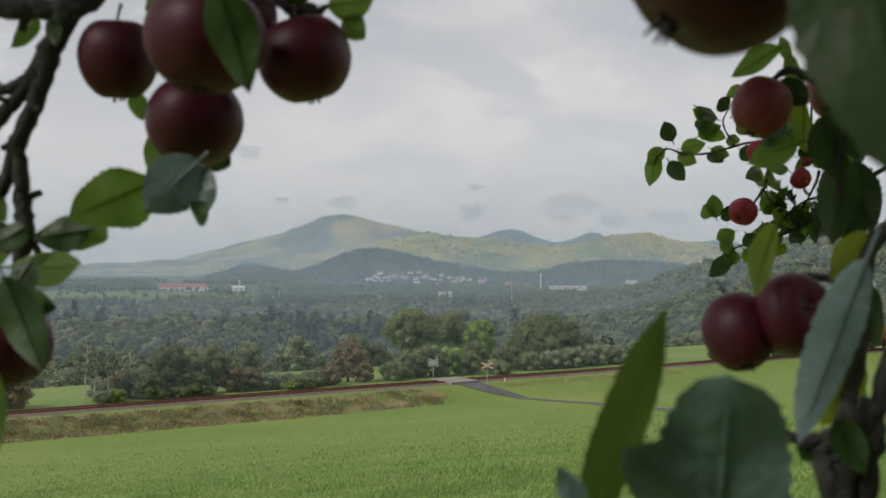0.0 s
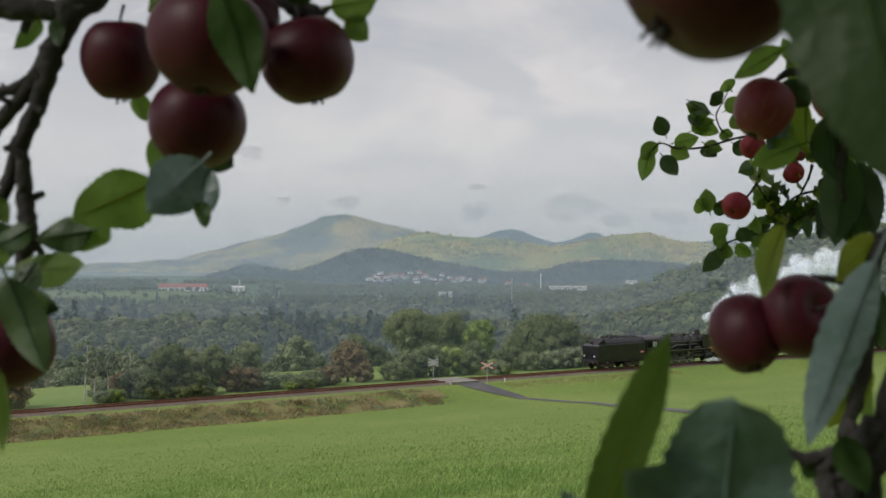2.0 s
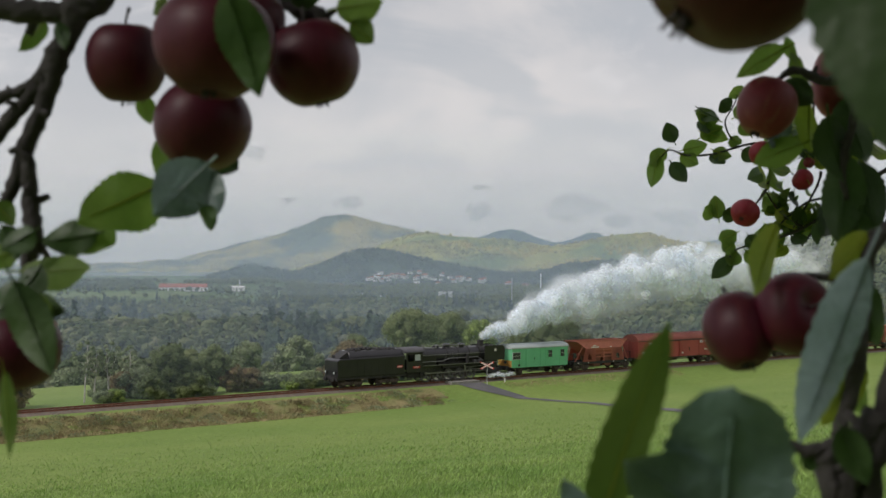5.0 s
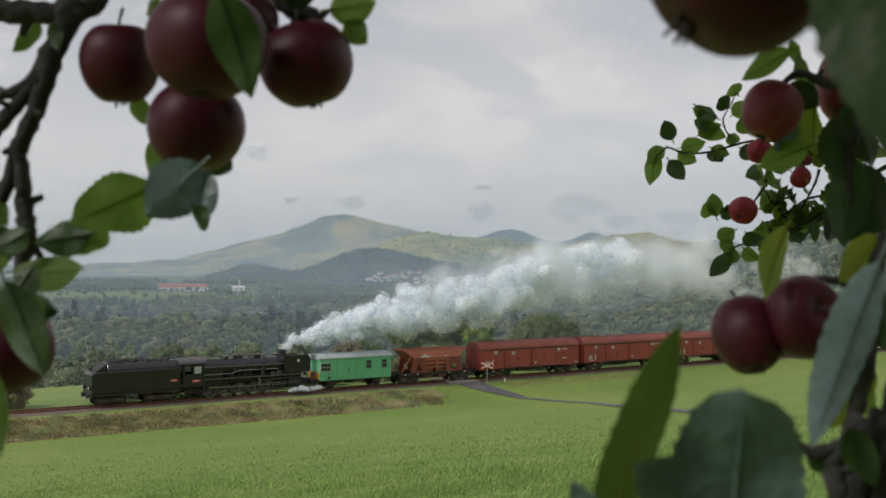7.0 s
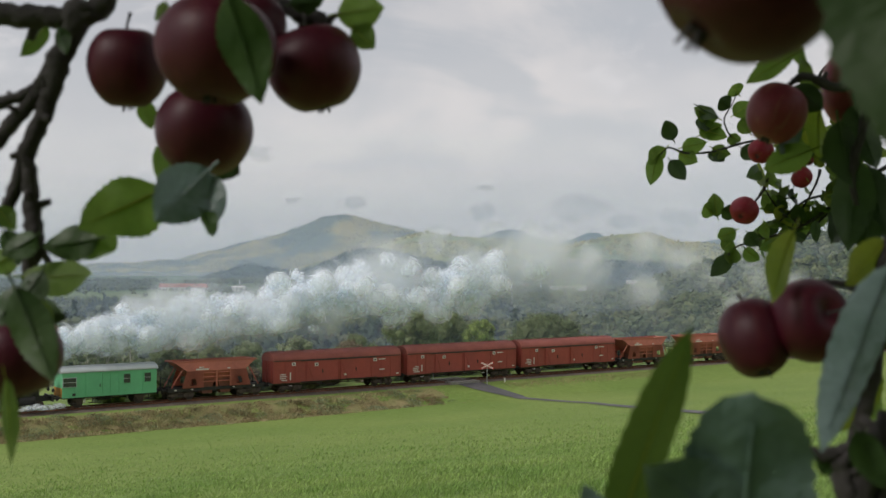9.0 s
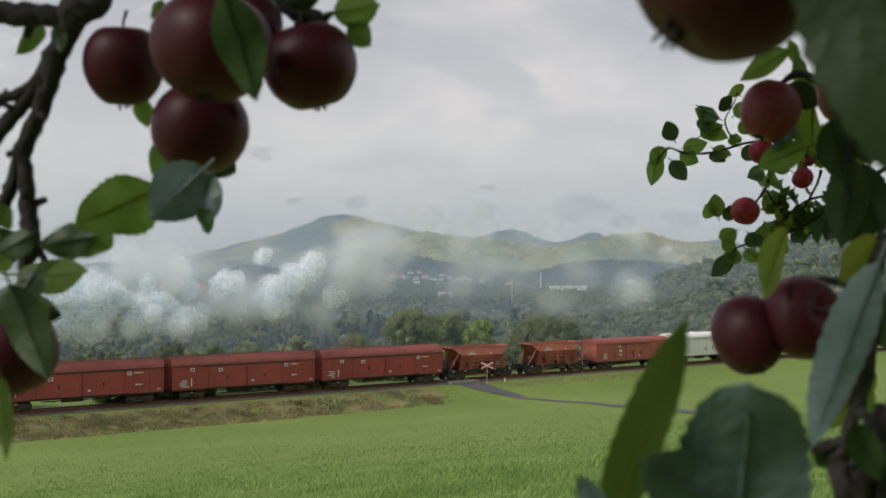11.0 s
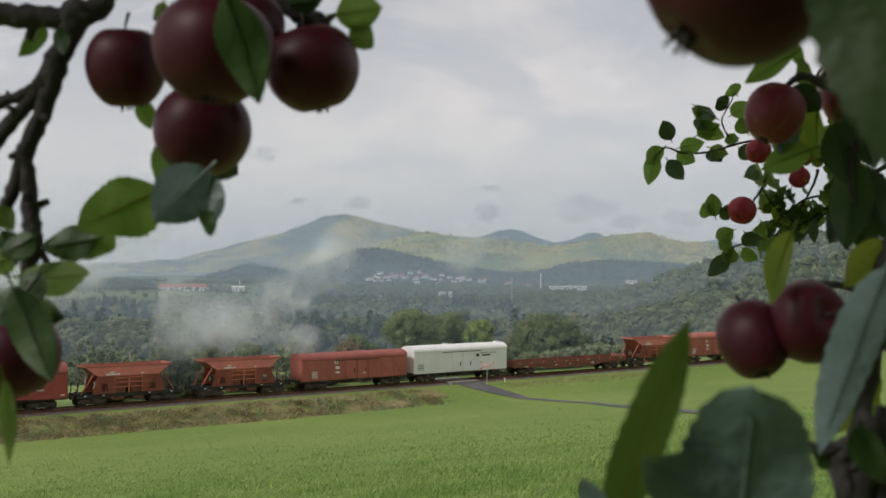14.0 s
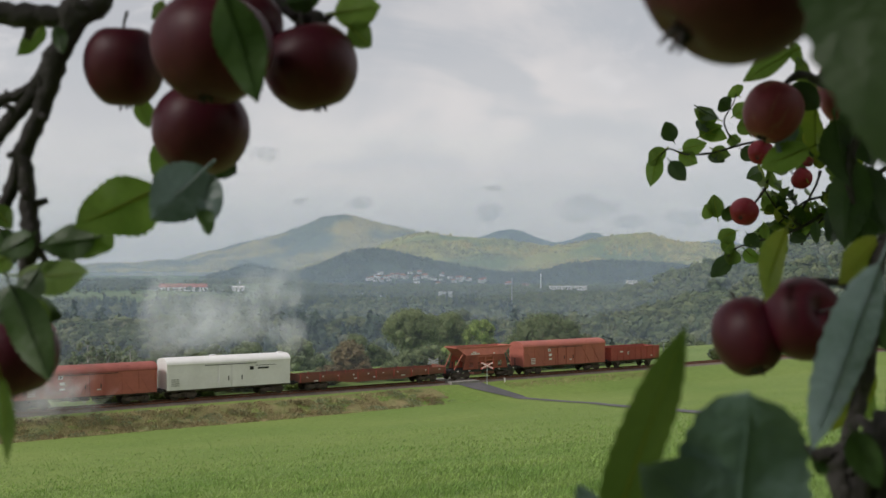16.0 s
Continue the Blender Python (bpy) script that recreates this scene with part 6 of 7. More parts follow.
def apple_leaf(parent, p0, p1, width, d0, d1, mat, roll=20, fold=0.25, curl=0.15, seed=0, label="", blunt=0.72):
    """A leaf from its stalk at bearing p0 to its tip at p1, toothed at the edge, folded along the midrib."""
    home = parent.matrix_world.translation
    rnd = random.Random(seed * 7 + 1)
    a, b = sight(*p0, d0) - home, sight(*p1, d1) - home
    ax = b - a
    L = ax.length
    ax.normalize()
    depth = Vector((0, 1, 0))
    side = ax.cross(depth).normalized()
    side = Matrix.Rotation(radians(roll), 3, ax) @ side
    nrm = side.cross(ax).normalized()
    W = width / FOCAL * (d0 + d1) / 2 / 2
    nl, nw = 22, 6
    bm = bmesh.new()
    grid = []
    w1, w2 = rnd.uniform(0, 6), rnd.uniform(0.8, 1.25)
    for i in range(nl + 1):
        t = i / nl
        out = (math.sin(math.pi * min(1, t * 1.02) ** 0.82) ** blunt) if 0 < t < 0.985 else 0.02
        tooth = 1 + (0.05 if i % 2 else -0.03) * (0 < t < 0.95)
        row = []
        for j in range(-nw // 2, nw // 2 + 1):
            k = j / (nw / 2)
            off = W * out * k * (tooth if abs(k) == 1 else 1)
            wave = 0.10 * W * math.sin(t * 9 * w2 + w1 + (k > 0) * 2) * abs(k)
            p = a + ax * (L * t) + side * off + nrm * (fold * abs(off) + wave - curl * L * (t * t) + curl * L * t * 0.6)
            row.append(bm.verts.new(p))
        grid.append(row)
    for r0, r1 in zip(grid, grid[1:]):
        for j in range(nw):
            bm.faces.new((r0[j], r0[j + 1], r1[j + 1], r1[j]))
    ob = part("leaf", bm, mat, parent, label, smooth=True)
    bm = bmesh.new()
    pts = []
    for t in (0.0, 0.3, 0.6, 0.88):
        pts.append(a + ax * (L * t) + nrm * (-curl * L * t * t + curl * L * t * 0.6 - 0.0006))
    limb_mesh(bm, [a - ax * L * 0.16 - nrm * 0.002] + pts, [0.0011 * W / 0.018, 0.0012 * W / 0.018, 0.001 * W / 0.018, 0.0007 * W / 0.018, 0.0003 * W / 0.018], 5)
    part("midrib", bm, M_AL_YELLOW if mat in (M_AL_GREEN, M_AL_YELLOW) else mat, ob)
    return ob


def twig(parent, line, radii, d, name="branch", knots=0, seed=0):
    """A branch along bearings (x, y) or (x, y, distance), with spurs and knots."""
    home = parent.matrix_world.translation
    rnd = random.Random(seed)
    pts = [sight(p[0], p[1], p[2] if len(p) > 2 else d) - home for p in line]
    rad = [r / FOCAL * d for r in radii]
    fine, fr = [], []
    for i in range(len(pts) - 1):
        for k in range(5):
            t = k / 5
            p0, p1 = pts[max(i - 1, 0)], pts[i]
            p2, p3 = pts[i + 1], pts[min(i + 2, len(pts) - 1)]
            c = 0.5 * ((2 * p1) + (p2 - p0) * t + (2 * p0 - 5 * p1 + 4 * p2 - p3) * t * t + (3 * p1 - p0 - 3 * p2 + p3) * t ** 3)
            r = rad[i] * (1 - t) + rad[i + 1] * t
            fine.append(c + Vector((rnd.gauss(0, 1), rnd.gauss(0, 1), rnd.gauss(0, 1))) * r * 0.10)
            fr.append(r * rnd.uniform(0.88, 1.16))
    fine.append(pts[-1])
    fr.append(rad[-1])
    bm = bmesh.new()
    n = 10
    rings = []
    up = Vector((0.3, 1, 0.1)).normalized()
    for i, p in enumerate(fine):
        t = (fine[min(i + 1, len(fine) - 1)] - fine[max(i - 1, 0)]).normalized()
        u = t.cross(up).normalized()
        v = t.cross(u)
        rings.append([bm.verts.new(p + (u * math.cos(6.2832 * k / n) + v * math.sin(6.2832 * k / n)) * fr[i] * rnd.uniform(0.92, 1.08)) for k in range(n)])
    for r0, r1 in zip(rings, rings[1:]):
        for k in range(n):
            bm.faces.new((r0[k], r0[(k + 1) % n], r1[(k + 1) % n], r1[k]))
    bm.faces.new(rings[0][::-1])
    bm.faces.new(rings[-1])
    for k in range(knots):
        i = rnd.randrange(2, len(fine) - 1)
        dr = Vector((rnd.gauss(0, 1), rnd.gauss(0, 0.5), rnd.gauss(0, 1))).normalized()
        cyl(bm, fine[i], fine[i] + dr * fr[i] * 2.0, fr[i] * 0.55, fr[i] * 0.35, 7)
    return part(name, bm, M_TWIG, parent, smooth=True)


def branch_group(x, y, d, label):
    return thing("apple_branch", Matrix.Translation(sight(x, y, d)), label, "apple branch", "fruiting apple branches")


# the bough with the dark cluster
left = branch_group(60, -60, 0.85, "dark apple bough with a cluster of red apples")
D = 0.82
twig(left, [(-260, -40), (-120, 5), (0, 18), (80, 22), (150, 15), (190, -30), (260, -60)], [26, 24, 20, 20, 22, 16, 12], D, knots=5, seed=1)
twig(left, [(135, 0), (112, 50), (82, 130), (58, 210), (32, 270), (10, 330), (-10, 390)], [28, 24, 17, 15, 14, 13, 12], D, knots=6, seed=2)
twig(left, [(88, 90), (58, 150), (25, 190), (-20, 250)], [15, 13, 13, 12], D, knots=3, seed=3)
twig(left, [(60, 140), (30, 160), (-30, 180)], [10, 11, 11], D, knots=2, seed=4)
twig(left, [(36, 270), (40, 340), (46, 400), (42, 450), (34, 500), (30, 560), (10, 640)], [13, 14, 17, 15, 10, 9, 8], D, knots=7, seed=5)
twig(left, [(48, 420), (66, 445), (78, 470)], [9, 7, 6], D, seed=6, name="spur")
twig(left, [(200, -40), (330, -50), (460, -20), (500, 10), (545, 28), (570, 40)], [11, 10, 11, 14, 16, 9], D, knots=7, seed=7)
twig(left, [(480, -30), (475, 10), (462, 18)], [9, 8, 5], D, seed=8, name="spur")
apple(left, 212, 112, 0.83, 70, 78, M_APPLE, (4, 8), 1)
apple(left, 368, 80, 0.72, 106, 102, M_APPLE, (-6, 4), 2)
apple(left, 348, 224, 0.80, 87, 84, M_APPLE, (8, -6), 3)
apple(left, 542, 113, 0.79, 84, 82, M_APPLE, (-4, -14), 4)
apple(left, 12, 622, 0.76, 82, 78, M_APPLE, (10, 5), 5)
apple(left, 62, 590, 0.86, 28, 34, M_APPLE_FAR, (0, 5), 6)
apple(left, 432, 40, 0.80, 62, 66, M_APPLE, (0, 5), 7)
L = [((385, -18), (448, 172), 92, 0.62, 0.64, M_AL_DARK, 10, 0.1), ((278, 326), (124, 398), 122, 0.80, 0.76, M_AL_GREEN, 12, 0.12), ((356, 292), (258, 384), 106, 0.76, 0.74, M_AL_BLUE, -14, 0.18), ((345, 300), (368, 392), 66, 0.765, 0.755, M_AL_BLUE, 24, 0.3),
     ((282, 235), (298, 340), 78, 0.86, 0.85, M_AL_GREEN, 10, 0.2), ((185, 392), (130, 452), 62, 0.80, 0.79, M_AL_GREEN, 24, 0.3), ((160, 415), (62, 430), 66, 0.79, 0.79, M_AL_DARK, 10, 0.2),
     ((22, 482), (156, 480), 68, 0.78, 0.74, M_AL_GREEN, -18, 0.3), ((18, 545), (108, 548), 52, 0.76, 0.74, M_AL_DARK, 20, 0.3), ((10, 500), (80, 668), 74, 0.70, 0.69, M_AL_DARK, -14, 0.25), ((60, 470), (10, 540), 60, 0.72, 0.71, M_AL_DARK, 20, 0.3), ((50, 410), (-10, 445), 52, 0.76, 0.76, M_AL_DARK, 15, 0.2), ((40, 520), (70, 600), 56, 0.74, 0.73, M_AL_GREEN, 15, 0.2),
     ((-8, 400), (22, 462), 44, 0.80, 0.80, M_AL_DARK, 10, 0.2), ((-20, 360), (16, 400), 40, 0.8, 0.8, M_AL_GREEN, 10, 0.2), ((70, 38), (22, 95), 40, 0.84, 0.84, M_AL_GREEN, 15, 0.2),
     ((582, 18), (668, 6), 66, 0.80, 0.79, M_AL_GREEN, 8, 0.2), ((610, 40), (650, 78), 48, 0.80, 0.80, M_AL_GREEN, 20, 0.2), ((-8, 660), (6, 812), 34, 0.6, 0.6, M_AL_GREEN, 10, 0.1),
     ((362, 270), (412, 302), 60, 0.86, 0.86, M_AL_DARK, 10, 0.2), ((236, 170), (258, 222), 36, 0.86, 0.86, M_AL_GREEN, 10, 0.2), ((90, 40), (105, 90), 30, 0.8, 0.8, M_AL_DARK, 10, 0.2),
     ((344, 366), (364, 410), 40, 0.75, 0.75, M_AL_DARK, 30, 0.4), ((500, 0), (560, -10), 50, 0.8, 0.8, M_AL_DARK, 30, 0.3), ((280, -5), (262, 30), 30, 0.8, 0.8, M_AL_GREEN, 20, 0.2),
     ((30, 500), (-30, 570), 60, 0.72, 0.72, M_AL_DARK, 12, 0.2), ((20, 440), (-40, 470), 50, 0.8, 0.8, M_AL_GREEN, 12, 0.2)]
for i, (p0, p1, w, d0, d1, m, roll, fold) in enumerate(L):
    apple_leaf(left, p0, p1, w, d0, d1, m, roll, fold, 0.12, i)

# the thin far branch with small red apples
far = branch_group(1560, 300, 2.6, "thin leafy apple branch with small red apples")
D = 2.6
twig(far, [(1640, 250), (1560, 300), (1500, 335), (1450, 380), (1400, 408), (1340, 425), (1295, 440), (1285, 462)], [5.28, 4.62, 3.3, 2.97, 2.64, 1.98, 1.58, 1.32], D, knots=8, seed=11)
twig(far, [(1640, 200), (1520, 235), (1420, 250), (1330, 250), (1262, 268), (1215, 272), (1180, 262), (1160, 285)], [4.62, 3.96, 3.3, 2.38, 1.98, 1.72, 1.32, 0.99], D, knots=8, seed=12)
twig(far, [(1360, 300), (1352, 330), (1338, 352), (1326, 368)], [2.64, 2.38, 1.98, 1.32], D, knots=3, seed=13)
twig(far, [(1470, 345), (1430, 352), (1400, 372), (1378, 392)], [2.64, 1.98, 1.98, 1.32], D, knots=4, seed=14)
twig(far, [(1450, 300), (1440, 330), (1420, 365), (1400, 400)], [2.64, 1.98, 1.98, 1.32], D, knots=4, seed=15)
twig(far, [(1300, 256), (1285, 232), (1280, 210), (1296, 180), (1302, 160)], [1.65, 1.45, 1.32, 1.06, 0.66], D, seed=16)
twig(far, [(1420, 400), (1385, 380), (1362, 352), (1350, 330)], [2.4, 2, 1.6, 1.2], D, knots=3, seed=18)
twig(far, [(1470, 372), (1440, 400), (1415, 432)], [2.4, 2, 1.4], D, knots=3, seed=19)
twig(far, [(1500, 90), (1450, 130), (1436, 190), (1440, 240)], [2.64, 2.31, 1.98, 1.98], D, knots=4, seed=17)
for x, y, rx, ry, m in ((1315, 373, 25, 25, M_APPLE_FAR), (1417, 314, 19, 19, M_APPLE_FAR), (1344, 268, 22, 24, M_APPLE_FAR), (1491, 256, 15, 17, M_APPLE_FAR), (1428, 284, 10, 10, M_APPLE_MID)):
    apple(far, x, y, D - 0.05, rx, ry, m, (60, 10), int(x))
spots = [(1232, 188, 1262, 205), (1268, 210, 1232, 196), (1296, 204, 1322, 186), (1290, 190, 1274, 178), (1240, 230, 1276, 240), (1236, 240, 1268, 224), (1190, 248, 1178, 220), (1176, 262, 1150, 285),
         (1160, 270, 1152, 318), (1184, 284, 1206, 312), (1205, 262, 1240, 254), (1258, 262, 1284, 272), (1310, 262, 1332, 276), (1262, 380, 1246, 366), (1268, 384, 1262, 350), (1300, 384, 1280, 372),
         (1300, 408, 1274, 420), (1296, 425, 1280, 440), (1320, 412, 1336, 432), (1316, 440, 1336, 458), (1300, 440, 1290, 462), (1296, 452, 1262, 482), (1325, 236, 1312, 214), (1290, 238, 1304, 250),
         (1250, 212, 1238, 226), (1200, 270, 1226, 284), (1306, 168, 1296, 154), (1270, 268, 1262, 284)]
for i, (x0, y0, x1, y1) in enumerate(spots):
    apple_leaf(far, (x0, y0), (x1 + (x1 - x0) * 0.25, y1 + (y1 - y0) * 0.25), 31, D, D - 0.01, M_AL_GREEN if i % 3 else M_AL_DARK, (i * 37) % 50 - 25, 0.25, 0.2, 30 + i)
rb = random.Random(21)
for i in range(150):
    t = rb.random()
    x, y = rb.choice([(1355 + 190 * t, 250 + rb.gauss(0, 22)), (1340 + 200 * t, 420 - 95 * t + rb.gauss(0, 26)), (1340 + 150 * t, 345 + rb.gauss(0, 38)), (1440 + 90 * t, 150 + 110 * rb.random())])
    a = rb.uniform(0, 6.28)
    ln = rb.uniform(24, 48)
    apple_leaf(far, (x, y), (x + ln * math.cos(a), y + ln * math.sin(a)), rb.uniform(17, 30), D + rb.uniform(-0.1, 0.15), D + rb.uniform(-0.1, 0.15), rb.choice((M_AL_GREEN, M_AL_GREEN, M_AL_GREEN, M_AL_DARK, M_AL_YELLOW)), rb.uniform(-50, 50), 0.25, 0.2, 200 + i)

# the spray with the larger dusky apple
mid = branch_group(1500, 120, 1.15, "apple spray with a dusky red apple and dark leaves")
D = 1.15
twig(mid, [(1640, 120), (1540, 130), (1470, 150), (1420, 130), (1385, 148)], [12, 11, 9, 7, 5], D, knots=5, seed=31)
twig(mid, [(1540, 130), (1520, 220), (1500, 300), (1508, 360)], [9, 8, 7, 5], D, knots=3, seed=32)
apple(mid, 1366, 196, D, 52, 58, M_APPLE_MID, (14, 20), 31)
apple(mid, 1492, 150, D + 0.05, 46, 72, M_APPLE_MID, (4, 6), 32)
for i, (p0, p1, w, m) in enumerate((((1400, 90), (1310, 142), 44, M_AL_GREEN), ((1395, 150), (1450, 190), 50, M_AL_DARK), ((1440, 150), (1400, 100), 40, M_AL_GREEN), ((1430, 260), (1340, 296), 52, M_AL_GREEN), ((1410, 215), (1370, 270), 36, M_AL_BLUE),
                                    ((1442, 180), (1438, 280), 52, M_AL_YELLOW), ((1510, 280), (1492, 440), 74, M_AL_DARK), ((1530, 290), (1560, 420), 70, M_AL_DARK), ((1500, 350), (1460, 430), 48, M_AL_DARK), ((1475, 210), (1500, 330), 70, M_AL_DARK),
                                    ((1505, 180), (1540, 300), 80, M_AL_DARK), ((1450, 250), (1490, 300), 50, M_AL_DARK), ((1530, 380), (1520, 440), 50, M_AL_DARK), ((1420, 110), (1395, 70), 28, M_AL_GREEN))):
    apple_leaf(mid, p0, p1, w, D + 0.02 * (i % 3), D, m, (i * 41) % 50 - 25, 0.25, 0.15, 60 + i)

# the pair of apples
pair = branch_group(1545, 600, 0.82, "two dark red apples touching on a leafy twig")
D = 0.80
twig(pair, [(1640, 380), (1565, 430), (1545, 500), (1540, 600), (1520, 700), (1500, 780)], [16, 15, 14, 13, 14, 16], D, knots=6, seed=41)
twig(pair, [(1545, 520), (1490, 500), (1440, 492)], [8, 7, 5], D, knots=2, seed=42)
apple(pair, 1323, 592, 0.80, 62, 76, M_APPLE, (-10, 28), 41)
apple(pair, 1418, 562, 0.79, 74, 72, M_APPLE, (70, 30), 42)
for i, (p0, p1, w, d0, d1, m) in enumerate((((1392, 402), (1346, 534), 62, 0.78, 0.74, M_AL_YELLOW), ((1556, 462), (1428, 796), 92, 0.62, 0.58, M_AL_BLUE), ((1560, 420), (1480, 500), 62, 0.8, 0.78, M_AL_YELLOW), ((1540, 640), (1470, 760), 70, 0.8, 0.8, M_AL_YELLOW),
                                            ((1535, 500), (1568, 620), 70, 0.8, 0.8, M_AL_DARK), ((1500, 660), (1550, 740), 60, 0.85, 0.85, M_AL_GREEN), ((1530, 560), (1500, 600), 40, 0.82, 0.82, M_AL_DARK))):
    apple_leaf(pair, p0, p1, w, d0, d1, m, (i * 23) % 36 - 20, 0.2, 0.1, 80 + i)

# the low leaves close by
low = branch_group(1480, 900, 0.6, "large apple leaves close by on dark stems")
D = 0.62
twig(low, [(1620, 700), (1540, 760), (1490, 790), (1440, 800), (1390, 780)], [13, 12, 14, 12, 8], D, knots=5, seed=51)
twig(low, [(1560, 740), (1520, 820), (1505, 900), (1500, 1000)], [22, 24, 26, 28], D, knots=4, seed=52)
twig(low, [(1470, 800), (1478, 850), (1490, 900), (1500, 960)], [18, 20, 22, 24], D, knots=2, seed=53)
twig(low, [(1600, 640), (1575, 740), (1556, 830), (1545, 940)], [16, 18, 20, 22], D, knots=3, seed=54)
for i, (p0, p1, w, d0, d1, m, roll) in enumerate((((1070, 960), (1200, 560), 104, 0.50, 0.46, M_AL_GREEN, 14), ((1285, 1040), (1318, 684), 240, 0.50, 0.47, M_AL_BLUE, -12), ((1300, 940), (1120, 812), 150, 0.49, 0.475, M_AL_BLUE, -14),
                                                  ((1500, 760), (1550, 860), 60, 0.6, 0.6, M_AL_DARK, 10), ((1470, 830), (1430, 790), 50, 0.62, 0.62, M_AL_DARK, 10), ((1060, 940), (1010, 850), 50, 0.48, 0.48, M_AL_BLUE, 10))):
    apple_leaf(low, p0, p1, w, d0, d1, m, roll, 0.15, 0.1, 100 + i, blunt=0.3 if i == 1 else 0.72)

# the apple and leaf nearest the eye
top = branch_group(1400, -120, 0.42, "red apple and broad leaf hanging close overhead")
D = 0.42
twig(top, [(1800, -200), (1560, -190), (1420, -200), (1300, -190)], [30, 28, 24, 18], D, knots=3, seed=61)
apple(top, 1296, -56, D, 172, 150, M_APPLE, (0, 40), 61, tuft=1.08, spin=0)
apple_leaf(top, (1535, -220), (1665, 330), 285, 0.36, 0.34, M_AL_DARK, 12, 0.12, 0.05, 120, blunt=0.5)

# ---- the unseen tree they grow on, over and behind the camera ----
tree_at = Vector((0.9, -1.6, land(0.9, -1.6)))
apple_tree = thing("apple_tree", Matrix.Translation(tree_at), "unseen apple tree, leafy crown added to shade the fruit", "tree")
bm = bmesh.new()
limb_mesh(bm, [Vector((0, 0, -0.3)), Vector((0.05, 0, 0.8)), Vector((0.0, 0.1, 1.7)), Vector((-0.1, 0.1, 2.6))], [0.17, 0.14, 0.12, 0.08], 12)
limbs = [[(0.9, -1.5, 12.9), (0.2, -0.8, 14.0), (-0.5, 0.3, 13.9), (-0.85, 0.75, 13.5), (-0.47, 0.82, 13.05)],
         [(0.9, -1.6, 12.7), (0.78, -0.2, 12.85), (0.62, 0.8, 12.95), (0.60, 1.15, 13.05), (1.1, 2.0, 13.2), (1.22, 2.6, 13.14)],
         [(0.78, -0.2, 12.85), (0.45, 0.35, 12.75), (0.29, 0.62, 12.69)], [(0.62, 0.8, 12.95), (0.45, 0.8, 12.9), (0.37, 0.8, 12.85)],
         [(0.60, 1.15, 13.05), (0.53, 1.15, 13.03)], [(0.78, -0.2, 12.85), (0.4, 0.3, 13.05), (0.235, 0.42, 12.97)],
         [(0.9, -1.6, 13.0), (0.1, -2.1, 13.7), (-0.6, -2.2, 14.1)], [(0.9, -1.6, 13.1), (1.6, -2.2, 13.9)]]
for pts in limbs:
    limb_mesh(bm, [Vector(p) - tree_at for p in pts], [0.065, 0.05, 0.036, 0.026, 0.014, 0.010][:len(pts)] if len(pts) > 3 else [0.03, 0.016, 0.009][:len(pts)], 8)
part("trunk", bm, M_TWIG, apple_tree)
# crown clumps out of view, added to keep sky light off the apples
rk = random.Random(9)
clumps = []
for k in range(60):
    x, y, z = rk.uniform(-3.2, 1.6), rk.uniform(-1.2, 1.1), rk.uniform(0.9, 4.2)
    clumps.append(((x, y, z), (0.5, 0.4, 0.4)))
for k in range(26):
    x, y = rk.uniform(-3.0, 1.4), rk.uniform(1.2, 3.0)
    clumps.append(((x, y, rk.uniform(3.1, 4.2)), (0.5, 0.45, 0.3)))
for k in range(60):
    x, y = rk.uniform(-2.6, 0.6), rk.uniform(1.75, 3.4)
    clumps.append(((x, y, rk.uniform(2.75, 3.3)), (0.42, 0.35, 0.22)))
v, f = leaf_cloud(clumps, 52000, 0.06, 77)
eye_y = 1.6
ok = np.repeat(~((v.reshape(-1, 4, 3)[:, :, 1].max(1) > eye_y - 0.12) & (v.reshape(-1, 4, 3)[:, :, 2].min(1) < 2.42)), 4)
v = v[ok]
mesh_part("crown", v, np.arange(len(v)).reshape(-1, 4), M_AL_GREEN, apple_tree)

# ---- steam from the chimney: small pieces of drifting vapour ----
scene.cycles.transparent_max_bounces = 160
scene.cycles.diffuse_bounces = 14
scene.cycles.max_bounces = 18


def steam_material():
    """Vapour: white, dense at a flake's heart, clear at its rim."""
    m = bpy.data.materials.new("white_steam")
    m.use_nodes = True
    n, l = m.node_tree.nodes, m.node_tree.links
    n.remove(n["Principled BSDF"])
    d1 = n.new("ShaderNodeBsdfDiffuse")
    d1.inputs["Color"].default_value = (0.93, 0.965, 0.995, 1)
    d2 = n.new("ShaderNodeBsdfTranslucent")
    d2.inputs["Color"].default_value = (0.93, 0.965, 0.995, 1)
    mix = n.new("ShaderNodeMixShader")
    mix.inputs[0].default_value = 0.48
    l.new(d1.outputs[0], mix.inputs[1])
    l.new(d2.outputs[0], mix.inputs[2])
    at = n.new("ShaderNodeAttribute")
    at.attribute_name = "thickness"
    clear = n.new("ShaderNodeBsdfTransparent")
    out = n.new("ShaderNodeMixShader")
    l.new(at.outputs["Fac"], out.inputs[0])
    l.new(clear.outputs[0], out.inputs[1])
    l.new(mix.outputs[0], out.inputs[2])
    l.new(out.outputs[0], n["Material Output"].inputs["Surface"])
    return m


M_STEAM = steam_material()


